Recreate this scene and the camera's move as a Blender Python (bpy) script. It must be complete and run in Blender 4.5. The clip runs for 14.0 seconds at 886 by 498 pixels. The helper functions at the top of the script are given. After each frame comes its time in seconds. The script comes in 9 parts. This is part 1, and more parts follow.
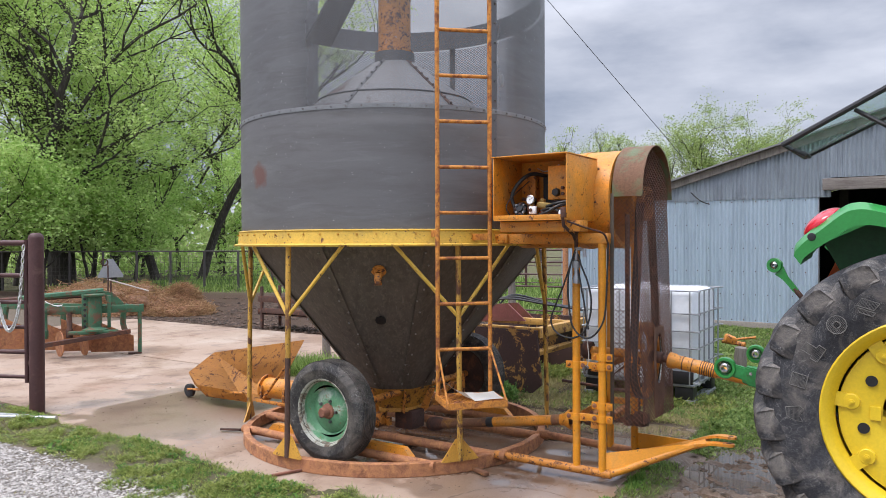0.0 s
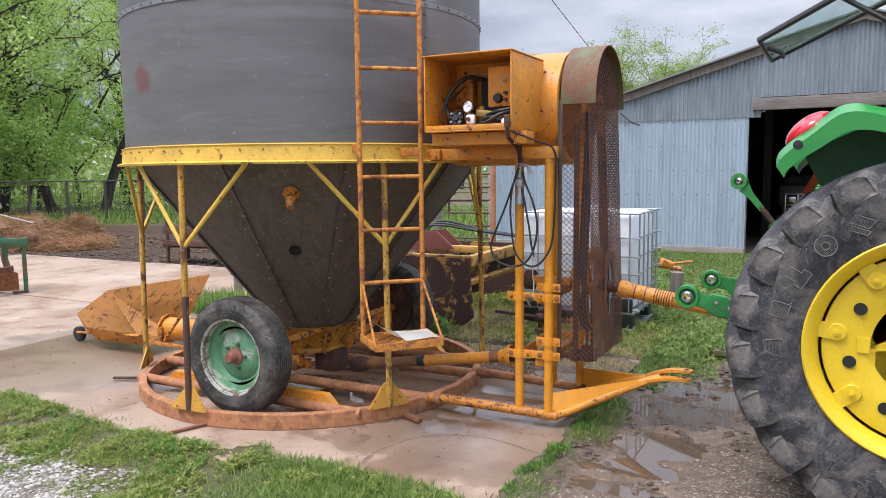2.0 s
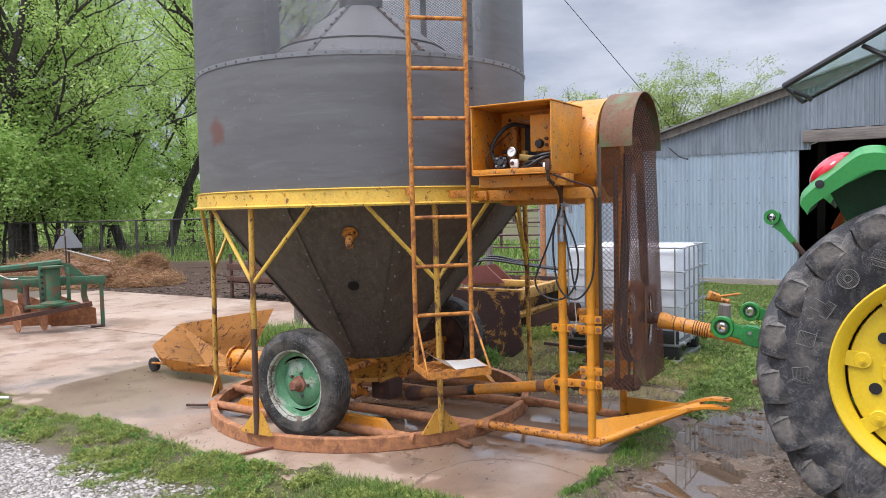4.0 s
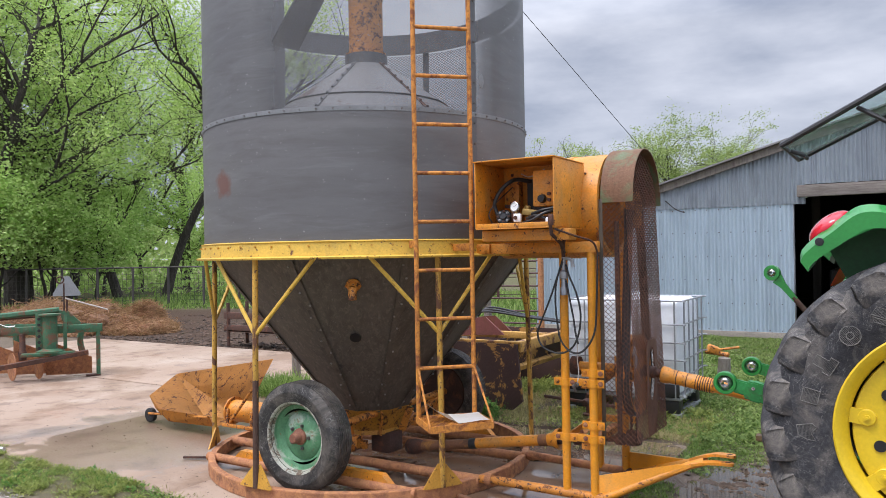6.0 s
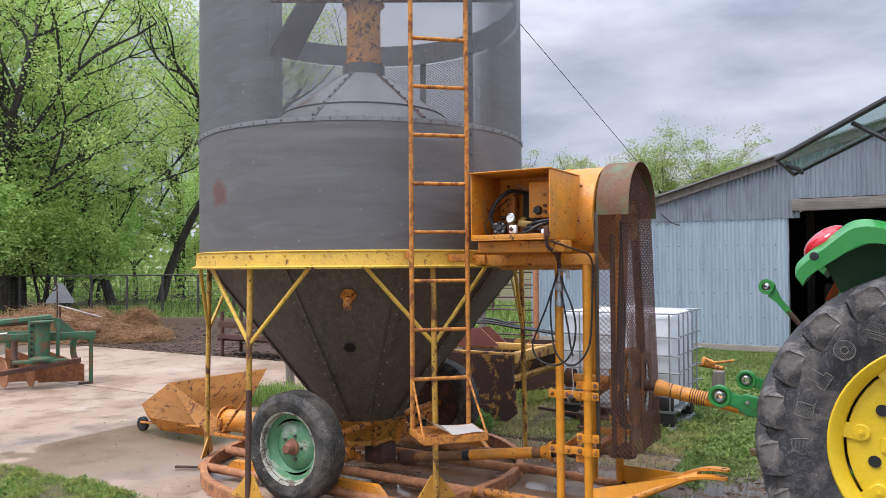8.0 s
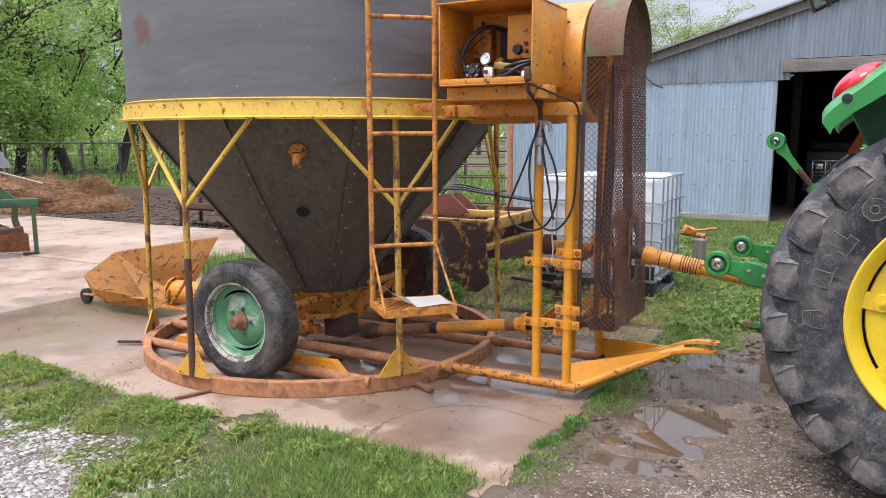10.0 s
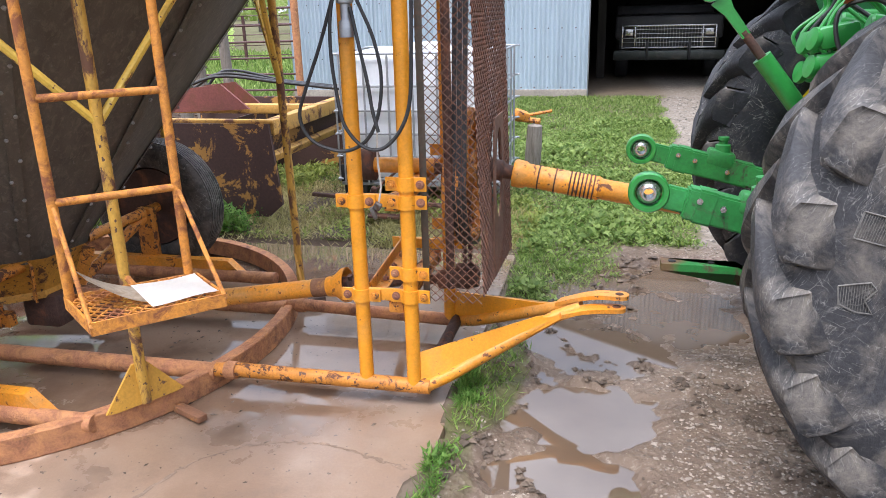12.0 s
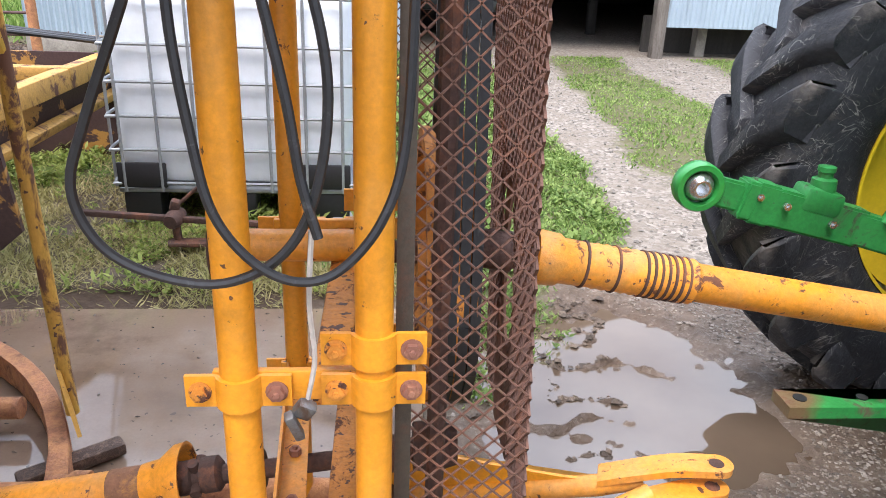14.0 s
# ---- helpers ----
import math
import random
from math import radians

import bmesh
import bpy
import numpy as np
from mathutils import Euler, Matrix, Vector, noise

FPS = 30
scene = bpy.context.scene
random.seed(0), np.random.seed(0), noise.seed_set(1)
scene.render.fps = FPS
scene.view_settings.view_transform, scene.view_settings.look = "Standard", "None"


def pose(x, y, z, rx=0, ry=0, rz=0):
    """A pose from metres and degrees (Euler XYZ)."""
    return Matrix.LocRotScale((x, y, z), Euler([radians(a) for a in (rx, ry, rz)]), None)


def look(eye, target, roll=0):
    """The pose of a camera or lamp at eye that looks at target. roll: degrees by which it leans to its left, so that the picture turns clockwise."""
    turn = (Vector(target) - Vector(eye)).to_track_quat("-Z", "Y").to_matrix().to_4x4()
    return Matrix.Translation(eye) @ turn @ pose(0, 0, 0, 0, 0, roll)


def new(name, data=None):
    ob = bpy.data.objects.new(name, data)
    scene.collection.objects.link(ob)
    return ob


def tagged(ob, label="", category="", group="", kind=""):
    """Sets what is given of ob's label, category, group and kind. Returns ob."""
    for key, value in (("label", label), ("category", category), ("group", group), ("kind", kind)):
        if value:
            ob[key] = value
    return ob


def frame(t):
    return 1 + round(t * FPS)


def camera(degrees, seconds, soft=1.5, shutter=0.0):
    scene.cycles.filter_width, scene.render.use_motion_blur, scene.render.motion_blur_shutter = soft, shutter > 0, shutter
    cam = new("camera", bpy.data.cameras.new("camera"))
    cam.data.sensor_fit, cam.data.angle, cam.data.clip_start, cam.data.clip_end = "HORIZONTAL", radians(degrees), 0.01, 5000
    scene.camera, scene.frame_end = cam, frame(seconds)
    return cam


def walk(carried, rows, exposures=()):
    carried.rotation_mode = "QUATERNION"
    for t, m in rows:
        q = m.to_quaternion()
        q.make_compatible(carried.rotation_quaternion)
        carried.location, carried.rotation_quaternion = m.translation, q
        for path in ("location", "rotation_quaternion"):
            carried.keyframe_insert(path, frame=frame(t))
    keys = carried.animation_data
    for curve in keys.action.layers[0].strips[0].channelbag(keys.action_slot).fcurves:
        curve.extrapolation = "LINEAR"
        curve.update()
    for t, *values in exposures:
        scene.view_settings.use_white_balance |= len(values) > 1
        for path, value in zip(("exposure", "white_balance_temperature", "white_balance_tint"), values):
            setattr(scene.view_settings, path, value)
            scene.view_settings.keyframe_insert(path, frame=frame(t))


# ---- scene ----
cam = camera(61.5, 14.0, soft=0.75)
PATH = [
    (0, (4.17, -5.483, 1.754), (3.064, -3.818, 1.735), -0.2),
    (0.5, (4.155, -5.419, 1.738), (3.054, -3.751, 1.686), 0.1),
    (1, (4.029, -5.243, 1.686), (2.977, -3.547, 1.573), -0.2),
    (1.5, (3.798, -4.988, 1.684), (2.833, -3.244, 1.524), -0.7),
    (2, (3.737, -4.878, 1.671), (2.819, -3.114, 1.461), -0.6),
    (2.5, (3.762, -4.958, 1.673), (2.836, -3.2, 1.44), -0.4),
    (3, (3.833, -5.055, 1.678), (2.874, -3.314, 1.461), -0.7),
    (3.5, (3.94, -5.125, 1.688), (2.937, -3.407, 1.492), -1.3),
    (4, (3.942, -5.169, 1.714), (2.896, -3.469, 1.597), -1.4),
    (4.2, (3.922, -5.199, 1.733), (2.87, -3.499, 1.659), -1.3),
    (6.5, (3.918, -5.236, 1.743), (2.885, -3.523, 1.772), -0.9),
    (7, (3.921, -5.243, 1.739), (2.889, -3.531, 1.79), -0.8),
    (7.2, (3.923, -5.24, 1.749), (2.892, -3.527, 1.801), -0.7),
    (9.3, (3.783, -5.15, 1.668), (2.803, -3.409, 1.583), 0.3),
    (9.5, (3.733, -5.031, 1.638), (2.759, -3.291, 1.481), 0.5),
    (10, (3.633, -4.656, 1.618), (2.682, -2.922, 1.319), -0.2),
    (10.5, (3.462, -4.286, 1.585), (2.632, -2.512, 1.181), -1.1),
    (11, (3.254, -3.894, 1.604), (2.619, -2.069, 1.085), -2.0),
    (11.5, (3.117, -3.422, 1.573), (2.607, -1.577, 0.995), -2.2),
    (12, (2.914, -3.001, 1.541), (2.476, -1.151, 0.924), -1.5),
    (12.5, (2.685, -2.589, 1.543), (2.392, -0.738, 0.845), -0.5),
    (13, (2.513, -2.127, 1.497), (2.307, -0.293, 0.724), 0.5),
    (13.5, (2.346, -1.754, 1.474), (2.257, 0.087, 0.699), 1.2),
    (14, (2.176, -1.377, 1.472), (2.339, 0.471, 0.725), 2.2),
]
# the clip's camera opens up as it looks down
EXPOSURES = [(t, stops, 6500, 17) for t, stops in ((0, 0.42), (2, 0.58), (4, 0.52), (7, 0.43), (9.3, 0.52), (11, 0.88), (12.5, 1.09), (13.4, 1.14), (14, 1.27))]
walk(cam, [(t, look(eye, target, roll)) for t, eye, target, roll in PATH], EXPOSURES)

# ---- sky and sun ----
world = bpy.data.worlds.new("overcast_sky")
scene.world = world
world.use_nodes = True
wn, wl = world.node_tree.nodes, world.node_tree.links
wn.clear()
w_out, w_bg = wn.new("ShaderNodeOutputWorld"), wn.new("ShaderNodeBackground")
w_sky = wn.new("ShaderNodeTexSky")
w_sky.sky_type, w_sky.sun_disc = "NISHITA", False
w_sky.sun_elevation, w_sky.sun_rotation = radians(64), radians(204)
w_co, w_map = wn.new("ShaderNodeTexCoord"), wn.new("ShaderNodeMapping")
w_map.inputs["Scale"].default_value = (1.0, 1.0, 3.2)
w_noise = wn.new("ShaderNodeTexNoise")
w_noise.inputs["Scale"].default_value, w_noise.inputs["Detail"].default_value = 2.6, 8
w_noise.inputs["Roughness"].default_value = 0.55
w_ramp = wn.new("ShaderNodeValToRGB")
w_ramp.color_ramp.elements[0].position, w_ramp.color_ramp.elements[0].color = 0.36, (3.5, 4.15, 5.2, 1)
w_ramp.color_ramp.elements[1].position, w_ramp.color_ramp.elements[1].color = 0.68, (8.2, 8.9, 9.7, 1)
w_mix = wn.new("ShaderNodeMixRGB")
w_mix.inputs[0].default_value = 0.9
wl.new(w_co.outputs["Generated"], w_map.inputs["Vector"])
wl.new(w_map.outputs[0], w_noise.inputs["Vector"])
wl.new(w_noise.outputs["Fac"], w_ramp.inputs[0])
wl.new(w_sky.outputs[0], w_mix.inputs[1])
wl.new(w_ramp.outputs[0], w_mix.inputs[2])
# an overcast sky is about three times as bright overhead as at the horizon
w_sep, w_grad, w_dim = wn.new("ShaderNodeSeparateXYZ"), wn.new("ShaderNodeMapRange"), wn.new("ShaderNodeMixRGB")
w_grad.inputs["From Min"].default_value, w_grad.inputs["From Max"].default_value = 0.28, 0.9
w_grad.inputs["To Min"].default_value, w_grad.inputs["To Max"].default_value = 0.66, 2.75
w_dim.blend_type, w_dim.inputs[0].default_value = "MULTIPLY", 1.0
wl.new(w_co.outputs["Generated"], w_sep.inputs[0])
wl.new(w_sep.outputs["Z"], w_grad.inputs["Value"])
wl.new(w_mix.outputs[0], w_dim.inputs[1])
wl.new(w_grad.outputs[0], w_dim.inputs[2])
wl.new(w_dim.outputs[0], w_bg.inputs[0])
w_bg.inputs[1].default_value = 0.115
wl.new(w_bg.outputs[0], w_out.inputs[0])

sun = new("sun", bpy.data.lights.new("sun", "SUN"))
sun.data.energy, sun.data.angle, sun.data.color = 2.0, radians(25), (1.0, 0.96, 0.9)
sun.matrix_world = look((-4, -9, 20), (0, 0, 0))

# ---- materials ----


def ramp(nt, fac, a, b, ca, cb):
    r = nt.nodes.new("ShaderNodeValToRGB")
    r.color_ramp.elements[0].position, r.color_ramp.elements[1].position = a, b
    r.color_ramp.elements[0].color, r.color_ramp.elements[1].color = ca, cb
    nt.links.new(fac, r.inputs[0])
    return r.outputs[0]


def tex(nt, co, scale, detail=4, rough=0.55, stretch=(1, 1, 1), distort=0.0):
    m = nt.nodes.new("ShaderNodeMapping")
    m.inputs["Scale"].default_value = stretch
    n = nt.nodes.new("ShaderNodeTexNoise")
    n.inputs["Scale"].default_value, n.inputs["Detail"].default_value = scale, detail
    n.inputs["Roughness"].default_value, n.inputs["Distortion"].default_value = rough, distort
    nt.links.new(co, m.inputs[0])
    nt.links.new(m.outputs[0], n.inputs[0])
    return n.outputs["Fac"]


def blend(nt, fac, a, b, kind="MIX"):
    n = nt.nodes.new("ShaderNodeMixRGB")
    n.blend_type = kind
    for slot, v in zip(n.inputs, (fac, a, b)):
        if isinstance(v, (int, float)):
            slot.default_value = v
        elif isinstance(v, tuple):
            slot.default_value = (*v[:3], 1)
        else:
            nt.links.new(v, slot)
    return n.outputs[0]


def surface(name, base, rough=0.6, metal=0.0, second=None, cover=(0.5, 0.65), scale=6.0, grain=60.0, vary=0.25,
            bump=0.15, stretch=(1, 1, 1), third=None, cover3=(0.58, 0.7), scale3=1.5, rough2=None, coat=0.0, chips=None, chip_at=(0.655, 0.675)):
    """A painted, rusted, worn or earthy surface: base, patches of a second and a third colour, grain and relief."""
    mat = bpy.data.materials.new(name)
    mat.use_nodes = True
    nt = mat.node_tree
    b = nt.nodes["Principled BSDF"]
    co = nt.nodes.new("ShaderNodeTexCoord").outputs["Object"]
    fine = tex(nt, co, grain, 5, 0.65, stretch)
    broad = tex(nt, co, scale * 0.35, 4, 0.6, stretch)
    colour = blend(nt, ramp(nt, broad, 0.3, 0.7, (0, 0, 0, 1), (1, 1, 1, 1)), tuple(c * (1 - vary) for c in base), tuple(min(1, c * (1 + vary)) for c in base))
    if third:
        colour = blend(nt, ramp(nt, tex(nt, co, scale3, 6, 0.65, stretch, 0.4), *cover3, (0, 0, 0, 1), (1, 1, 1, 1)), colour, third)
    colour = blend(nt, ramp(nt, fine, 0.34, 0.66, (0, 0, 0, 1), (1, 1, 1, 1)), blend(nt, 1.0, colour, (max(0.2, 1 - vary * 1.1),) * 3, "MULTIPLY"), blend(nt, 1.0, colour, (1 + vary * 0.25,) * 3, "MULTIPLY"))
    if second:
        patch = ramp(nt, tex(nt, co, scale, 9, 0.72, stretch, 0.6), *cover, (0, 0, 0, 1), (1, 1, 1, 1))
        colour = blend(nt, patch, colour, second)
        if rough2 is not None:
            r = blend(nt, patch, (rough,) * 3, (rough2,) * 3)
            nt.links.new(r, b.inputs["Roughness"])
    if chips:
        colour = blend(nt, ramp(nt, tex(nt, co, 42, 3, 0.5), *chip_at, (0, 0, 0, 1), (1, 1, 1, 1)), colour, chips)
        colour = blend(nt, ramp(nt, tex(nt, co, 13, 7, 0.7), 0.705, 0.72, (0, 0, 0, 1), (1, 1, 1, 1)), colour, chips)
    nt.links.new(colour, b.inputs["Base Color"])
    if not (second and rough2 is not None):
        b.inputs["Roughness"].default_value = rough
    b.inputs["Metallic"].default_value = metal
    b.inputs["Coat Weight"].default_value = coat
    if bump:
        bp = nt.nodes.new("ShaderNodeBump")
        bp.inputs["Strength"].default_value, bp.inputs["Distance"].default_value = bump, 0.01
        nt.links.new(fine, bp.inputs["Height"])
        nt.links.new(bp.outputs[0], b.inputs["Normal"])
    return mat


RUST = (0.13, 0.05, 0.025)
orange_paint = surface("worn_orange_paint", (0.72, 0.27, 0.02), 0.45, 0, RUST, (0.59, 0.635), 17, 80, 0.20, 0.2, rough2=0.85, third=(0.60, 0.27, 0.06), cover3=(0.45, 0.66), scale3=7, chips=(0.10, 0.042, 0.025), chip_at=(0.665, 0.70))
post_paint = surface("clean_orange_paint", (0.76, 0.30, 0.018), 0.42, 0, RUST, (0.64, 0.68), 13, 90, 0.14, 0.12, rough2=0.85, third=(0.66, 0.29, 0.045), cover3=(0.5, 0.72), scale3=6, chips=(0.12, 0.05, 0.028), chip_at=(0.70, 0.715))
rusty_orange = surface("rusty_orange_paint", (0.58, 0.22, 0.03), 0.55, 0, (0.11, 0.045, 0.025), (0.53, 0.58), 17, 80, 0.22, 0.3, rough2=0.9, chips=(0.075, 0.032, 0.02), chip_at=(0.61, 0.64))
leg_paint = surface("rust_streaked_yellow", (0.55, 0.31, 0.05), 0.6, 0, (0.13, 0.06, 0.035), (0.50, 0.58), 11, 80, 0.2, 0.25, (1, 1, 0.5), rough2=0.88, chips=(0.09, 0.045, 0.03))
ladder_paint = surface("rusting_ladder_paint", (0.60, 0.235, 0.035), 0.6, 0, (0.22, 0.075, 0.03), (0.46, 0.60), 14, 90, 0.2, 0.3, rough2=0.9)
yellow_paint = surface("faded_yellow_paint", (0.70, 0.45, 0.07), 0.5, 0, (0.16, 0.075, 0.04), (0.61, 0.65), 10, 70, 0.15, 0.12, rough2=0.85, third=(0.55, 0.36, 0.08), scale3=4, chips=(0.14, 0.06, 0.03))
ring_rust = surface("rusted_ring_steel", (0.39, 0.165, 0.083), 0.8, 0, (0.52, 0.24, 0.098), (0.42, 0.64), 16, 110, 0.3, 0.6, third=(0.17, 0.07, 0.038), cover3=(0.52, 0.66), scale3=6)
burnt_tube = surface("brown_burnt_tube", (0.20, 0.09, 0.045), 0.8, 0, (0.42, 0.19, 0.045), (0.54, 0.64), 8, 80, 0.25, 0.3, third=(0.09, 0.045, 0.03), scale3=5)
dark_rust = surface("dark_rust", (0.075, 0.038, 0.028), 0.85, 0, (0.16, 0.06, 0.03), (0.5, 0.65), 9, 70, 0.3, 0.35)
screen_rust = surface("rusted_expanded_metal", (0.15, 0.075, 0.052), 0.8, 0, (0.20, 0.085, 0.05), (0.48, 0.62), 8, 60, 0.25, 0.3)
arch_rust = surface("green_and_rust_sheet", (0.17, 0.085, 0.045), 0.75, 0, (0.10, 0.13, 0.06), (0.5, 0.62), 4, 60, 0.25, 0.25, rough2=0.6)
def rust_spot(mat, at, reach):
    """A rust stain of uneven outline round one place of a sheet."""
    nt = mat.node_tree
    b = nt.nodes["Principled BSDF"]
    co = nt.nodes.new("ShaderNodeTexCoord").outputs["Object"]
    v = nt.nodes.new("ShaderNodeVectorMath")
    v.operation = "DISTANCE"
    v.inputs[1].default_value = at
    nt.links.new(co, v.inputs[0])
    add = nt.nodes.new("ShaderNodeMath")
    add.operation = "MULTIPLY_ADD"
    add.inputs[1].default_value, add.inputs[2].default_value = 1.0 / reach, -0.9
    nt.links.new(v.outputs["Value"], add.inputs[0])
    n = nt.nodes.new("ShaderNodeMath")
    nt.links.new(add.outputs[0], n.inputs[0])
    nt.links.new(tex(nt, co, 14, 5), n.inputs[1])
    c = blend(nt, ramp(nt, n.outputs[0], 0.1, 0.5, (0.8, 0.8, 0.8, 1), (0, 0, 0, 1)), b.inputs["Base Color"].links[0].from_socket, (0.16, 0.06, 0.04))
    nt.links.new(c, b.inputs["Base Color"])


bin_steel = surface("grey_galvanised_sheet", (0.132, 0.136, 0.144), 0.5, 0.35, (0.085, 0.078, 0.075), (0.5, 0.75), 3.2, 120, 0.15, 0.06, (1, 1, 0.45), third=(0.15, 0.15, 0.158), scale3=1.6, chips=(0.18, 0.18, 0.18), chip_at=(0.7, 0.72))
cone_steel = surface("weathered_dark_sheet", (0.112, 0.093, 0.076), 0.6, 0.1, (0.188, 0.158, 0.126), (0.5, 0.72), 5, 110, 0.2, 0.1, (7, 7, 0.5), third=(0.06, 0.052, 0.045), scale3=1.3, chips=(0.15, 0.14, 0.125), chip_at=(0.68, 0.7))
band_steel = surface("light_galvanised_strip", (0.24, 0.25, 0.255), 0.5, 0.4, (0.2, 0.2, 0.2), (0.5, 0.7), 8, 90, 0.15, 0.1)
bolt_steel = surface("bolt_steel", (0.2, 0.2, 0.2), 0.5, 0.7, (0.12, 0.08, 0.06), (0.5, 0.65), 20, 90, 0.15, 0.1)
rubber = surface("black_rubber", (0.022, 0.022, 0.024), 0.7, 0, (0.06, 0.055, 0.05), (0.58, 0.72), 5, 90, 0.2, 0.25, third=(0.045, 0.043, 0.042), scale3=2)
hose_rubber = surface("black_hose", (0.02, 0.021, 0.023), 0.45, 0, (0.07, 0.07, 0.07), (0.6, 0.7), 30, 90, 0.2, 0.1)
green_paint = surface("green_tractor_paint", (0.02, 0.235, 0.045), 0.32, 0, (0.03, 0.12, 0.04), (0.62, 0.72), 8, 60, 0.1, 0.04, coat=0.3, rough2=0.6)
# the tractor's green with shade put into the colour, for chassis and fender sides
shaded_green = surface("shaded_green_paint", (0.015, 0.13, 0.04), 0.45, 0, None, grain=50, vary=0.15, bump=0.05)
rim_green = surface("faded_green_rim", (0.11, 0.29, 0.15), 0.5, 0, (0.24, 0.12, 0.06), (0.60, 0.66), 12, 60, 0.2, 0.1, third=(0.36, 0.44, 0.35), cover3=(0.54, 0.62), scale3=6, rough2=0.8)
plow_green = surface("faded_green_plough", (0.04, 0.13, 0.065), 0.6, 0, (0.15, 0.075, 0.045), (0.50, 0.60), 9, 60, 0.25, 0.2, rough2=0.9)
rim_yellow = surface("yellow_wheel_paint", (0.72, 0.505, 0.02), 0.38, 0, (0.45, 0.33, 0.06), (0.6, 0.75), 6, 60, 0.08, 0.04, rough2=0.7)
red_lens = surface("red_lamp_lens", (0.55, 0.015, 0.03), 0.15, 0, None, vary=0.1, bump=0.0, coat=0.5)
red_cloth = surface("orange_red_plastic", (0.8, 0.12, 0.05), 0.4, 0, None, vary=0.1, bump=0.03)
black_plastic = surface("black_plastic", (0.015, 0.015, 0.017), 0.45, 0, None, vary=0.2, bump=0.03)
white_plastic = surface("milky_white_plastic", (0.72, 0.76, 0.80), 0.45, 0, None, vary=0.05, bump=0.03, grain=20)
paper = surface("white_card", (0.70, 0.70, 0.67), 0.7, 0, (0.5, 0.46, 0.38), (0.56, 0.78), 5, 60, 0.05, 0.05)
cage_steel = surface("galvanised_tube", (0.36, 0.38, 0.40), 0.45, 0.6, None, vary=0.12, bump=0.05)
chrome = surface("dull_chrome", (0.55, 0.55, 0.55), 0.25, 0.9, (0.2, 0.19, 0.18), (0.6, 0.7), 9, 50, 0.1, 0.05)
brass = surface("brass_fitting", (0.45, 0.3, 0.1), 0.4, 0.7, None, vary=0.2, bump=0.1)
dial_white = surface("white_dial", (0.8, 0.8, 0.78), 0.4, 0, None, vary=0.03, bump=0)
gate_paint = surface("maroon_pipe_paint", (0.075, 0.03, 0.028), 0.55, 0, (0.13, 0.07, 0.055), (0.55, 0.7), 6, 60, 0.2, 0.15)
scraper_paint = surface("brown_rust_and_yellow", (0.06, 0.03, 0.026), 0.8, 0, (0.40, 0.20, 0.045), (0.545, 0.57), 2.6, 60, 0.2, 0.25, rough2=0.6)
scraper_yellow = surface("worn_yellow_edge", (0.56, 0.31, 0.075), 0.6, 0, (0.13, 0.06, 0.04), (0.53, 0.60), 5, 60, 0.2, 0.25, rough2=0.85)
old_wood = surface("weathered_wood", (0.21, 0.185, 0.16), 0.85, 0, (0.11, 0.09, 0.075), (0.48, 0.65), 7, 60, 0.25, 0.5, (5, 5, 0.5))
lintel_wood = surface("weathered_lintel_wood", (0.23, 0.205, 0.185), 0.85, 0, (0.11, 0.09, 0.08), (0.48, 0.65), 7, 60, 0.25, 0.5, (0.5, 6, 6))
barn_steel = surface("pale_blue_corrugated_steel", (0.38, 0.47, 0.545), 0.42, 0.2, (0.31, 0.385, 0.45), (0.48, 0.68), 2.2, 60, 0.10, 0.05, (4, 4, 0.4), third=(0.29, 0.36, 0.42), scale3=1.1)
barn_upper = surface("galvanised_corrugated_steel", (0.30, 0.345, 0.385), 0.4, 0.4, (0.22, 0.25, 0.28), (0.48, 0.66), 2, 60, 0.12, 0.03, (4, 4, 0.6))
roof_steel = surface("dull_roof_steel", (0.25, 0.25, 0.25), 0.5, 0.4, RUST, (0.6, 0.7), 2, 60, 0.15, 0.1)
concrete_foot = surface("foundation_concrete", (0.26, 0.235, 0.2), 0.9, 0, (0.16, 0.14, 0.12), (0.5, 0.65), 4, 50, 0.2, 0.3)
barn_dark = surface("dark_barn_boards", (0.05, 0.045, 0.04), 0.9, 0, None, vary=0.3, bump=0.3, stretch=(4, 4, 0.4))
truck_paint = surface("dark_dusty_truck_paint", (0.035, 0.035, 0.038), 0.45, 0, (0.07, 0.065, 0.06), (0.5, 0.7), 3, 60, 0.1, 0.03)
leg_rust = surface("dark_rusted_leg", (0.10, 0.055, 0.04), 0.85, 0, (0.42, 0.22, 0.05), (0.60, 0.66), 9, 80, 0.25, 0.25, (1, 1, 0.5))
hub_rust = surface("red_brown_hub", (0.24, 0.10, 0.065), 0.8, 0, (0.36, 0.17, 0.09), (0.5, 0.65), 14, 80, 0.2, 0.3)
cream_edge = surface("chipped_cream_paint", (0.46, 0.47, 0.40), 0.6, 0, (0.14, 0.10, 0.07), (0.48, 0.58), 11, 70, 0.2, 0.2, third=(0.15, 0.3, 0.18), scale3=7)
hay_straw = surface("old_hay", (0.24, 0.14, 0.085), 0.95, 0, (0.20, 0.11, 0.065), (0.45, 0.6), 5, 50, 0.3, 0.6)
bark = surface("dark_bark", (0.042, 0.035, 0.029), 0.95, 0, (0.085, 0.075, 0.062), (0.5, 0.62), 5, 22, 0.4, 1.0, (3, 3, 0.6))
fence_steel = surface("fence_wire", (0.09, 0.08, 0.075), 0.6, 0.4, None, vary=0.2, bump=0.1)
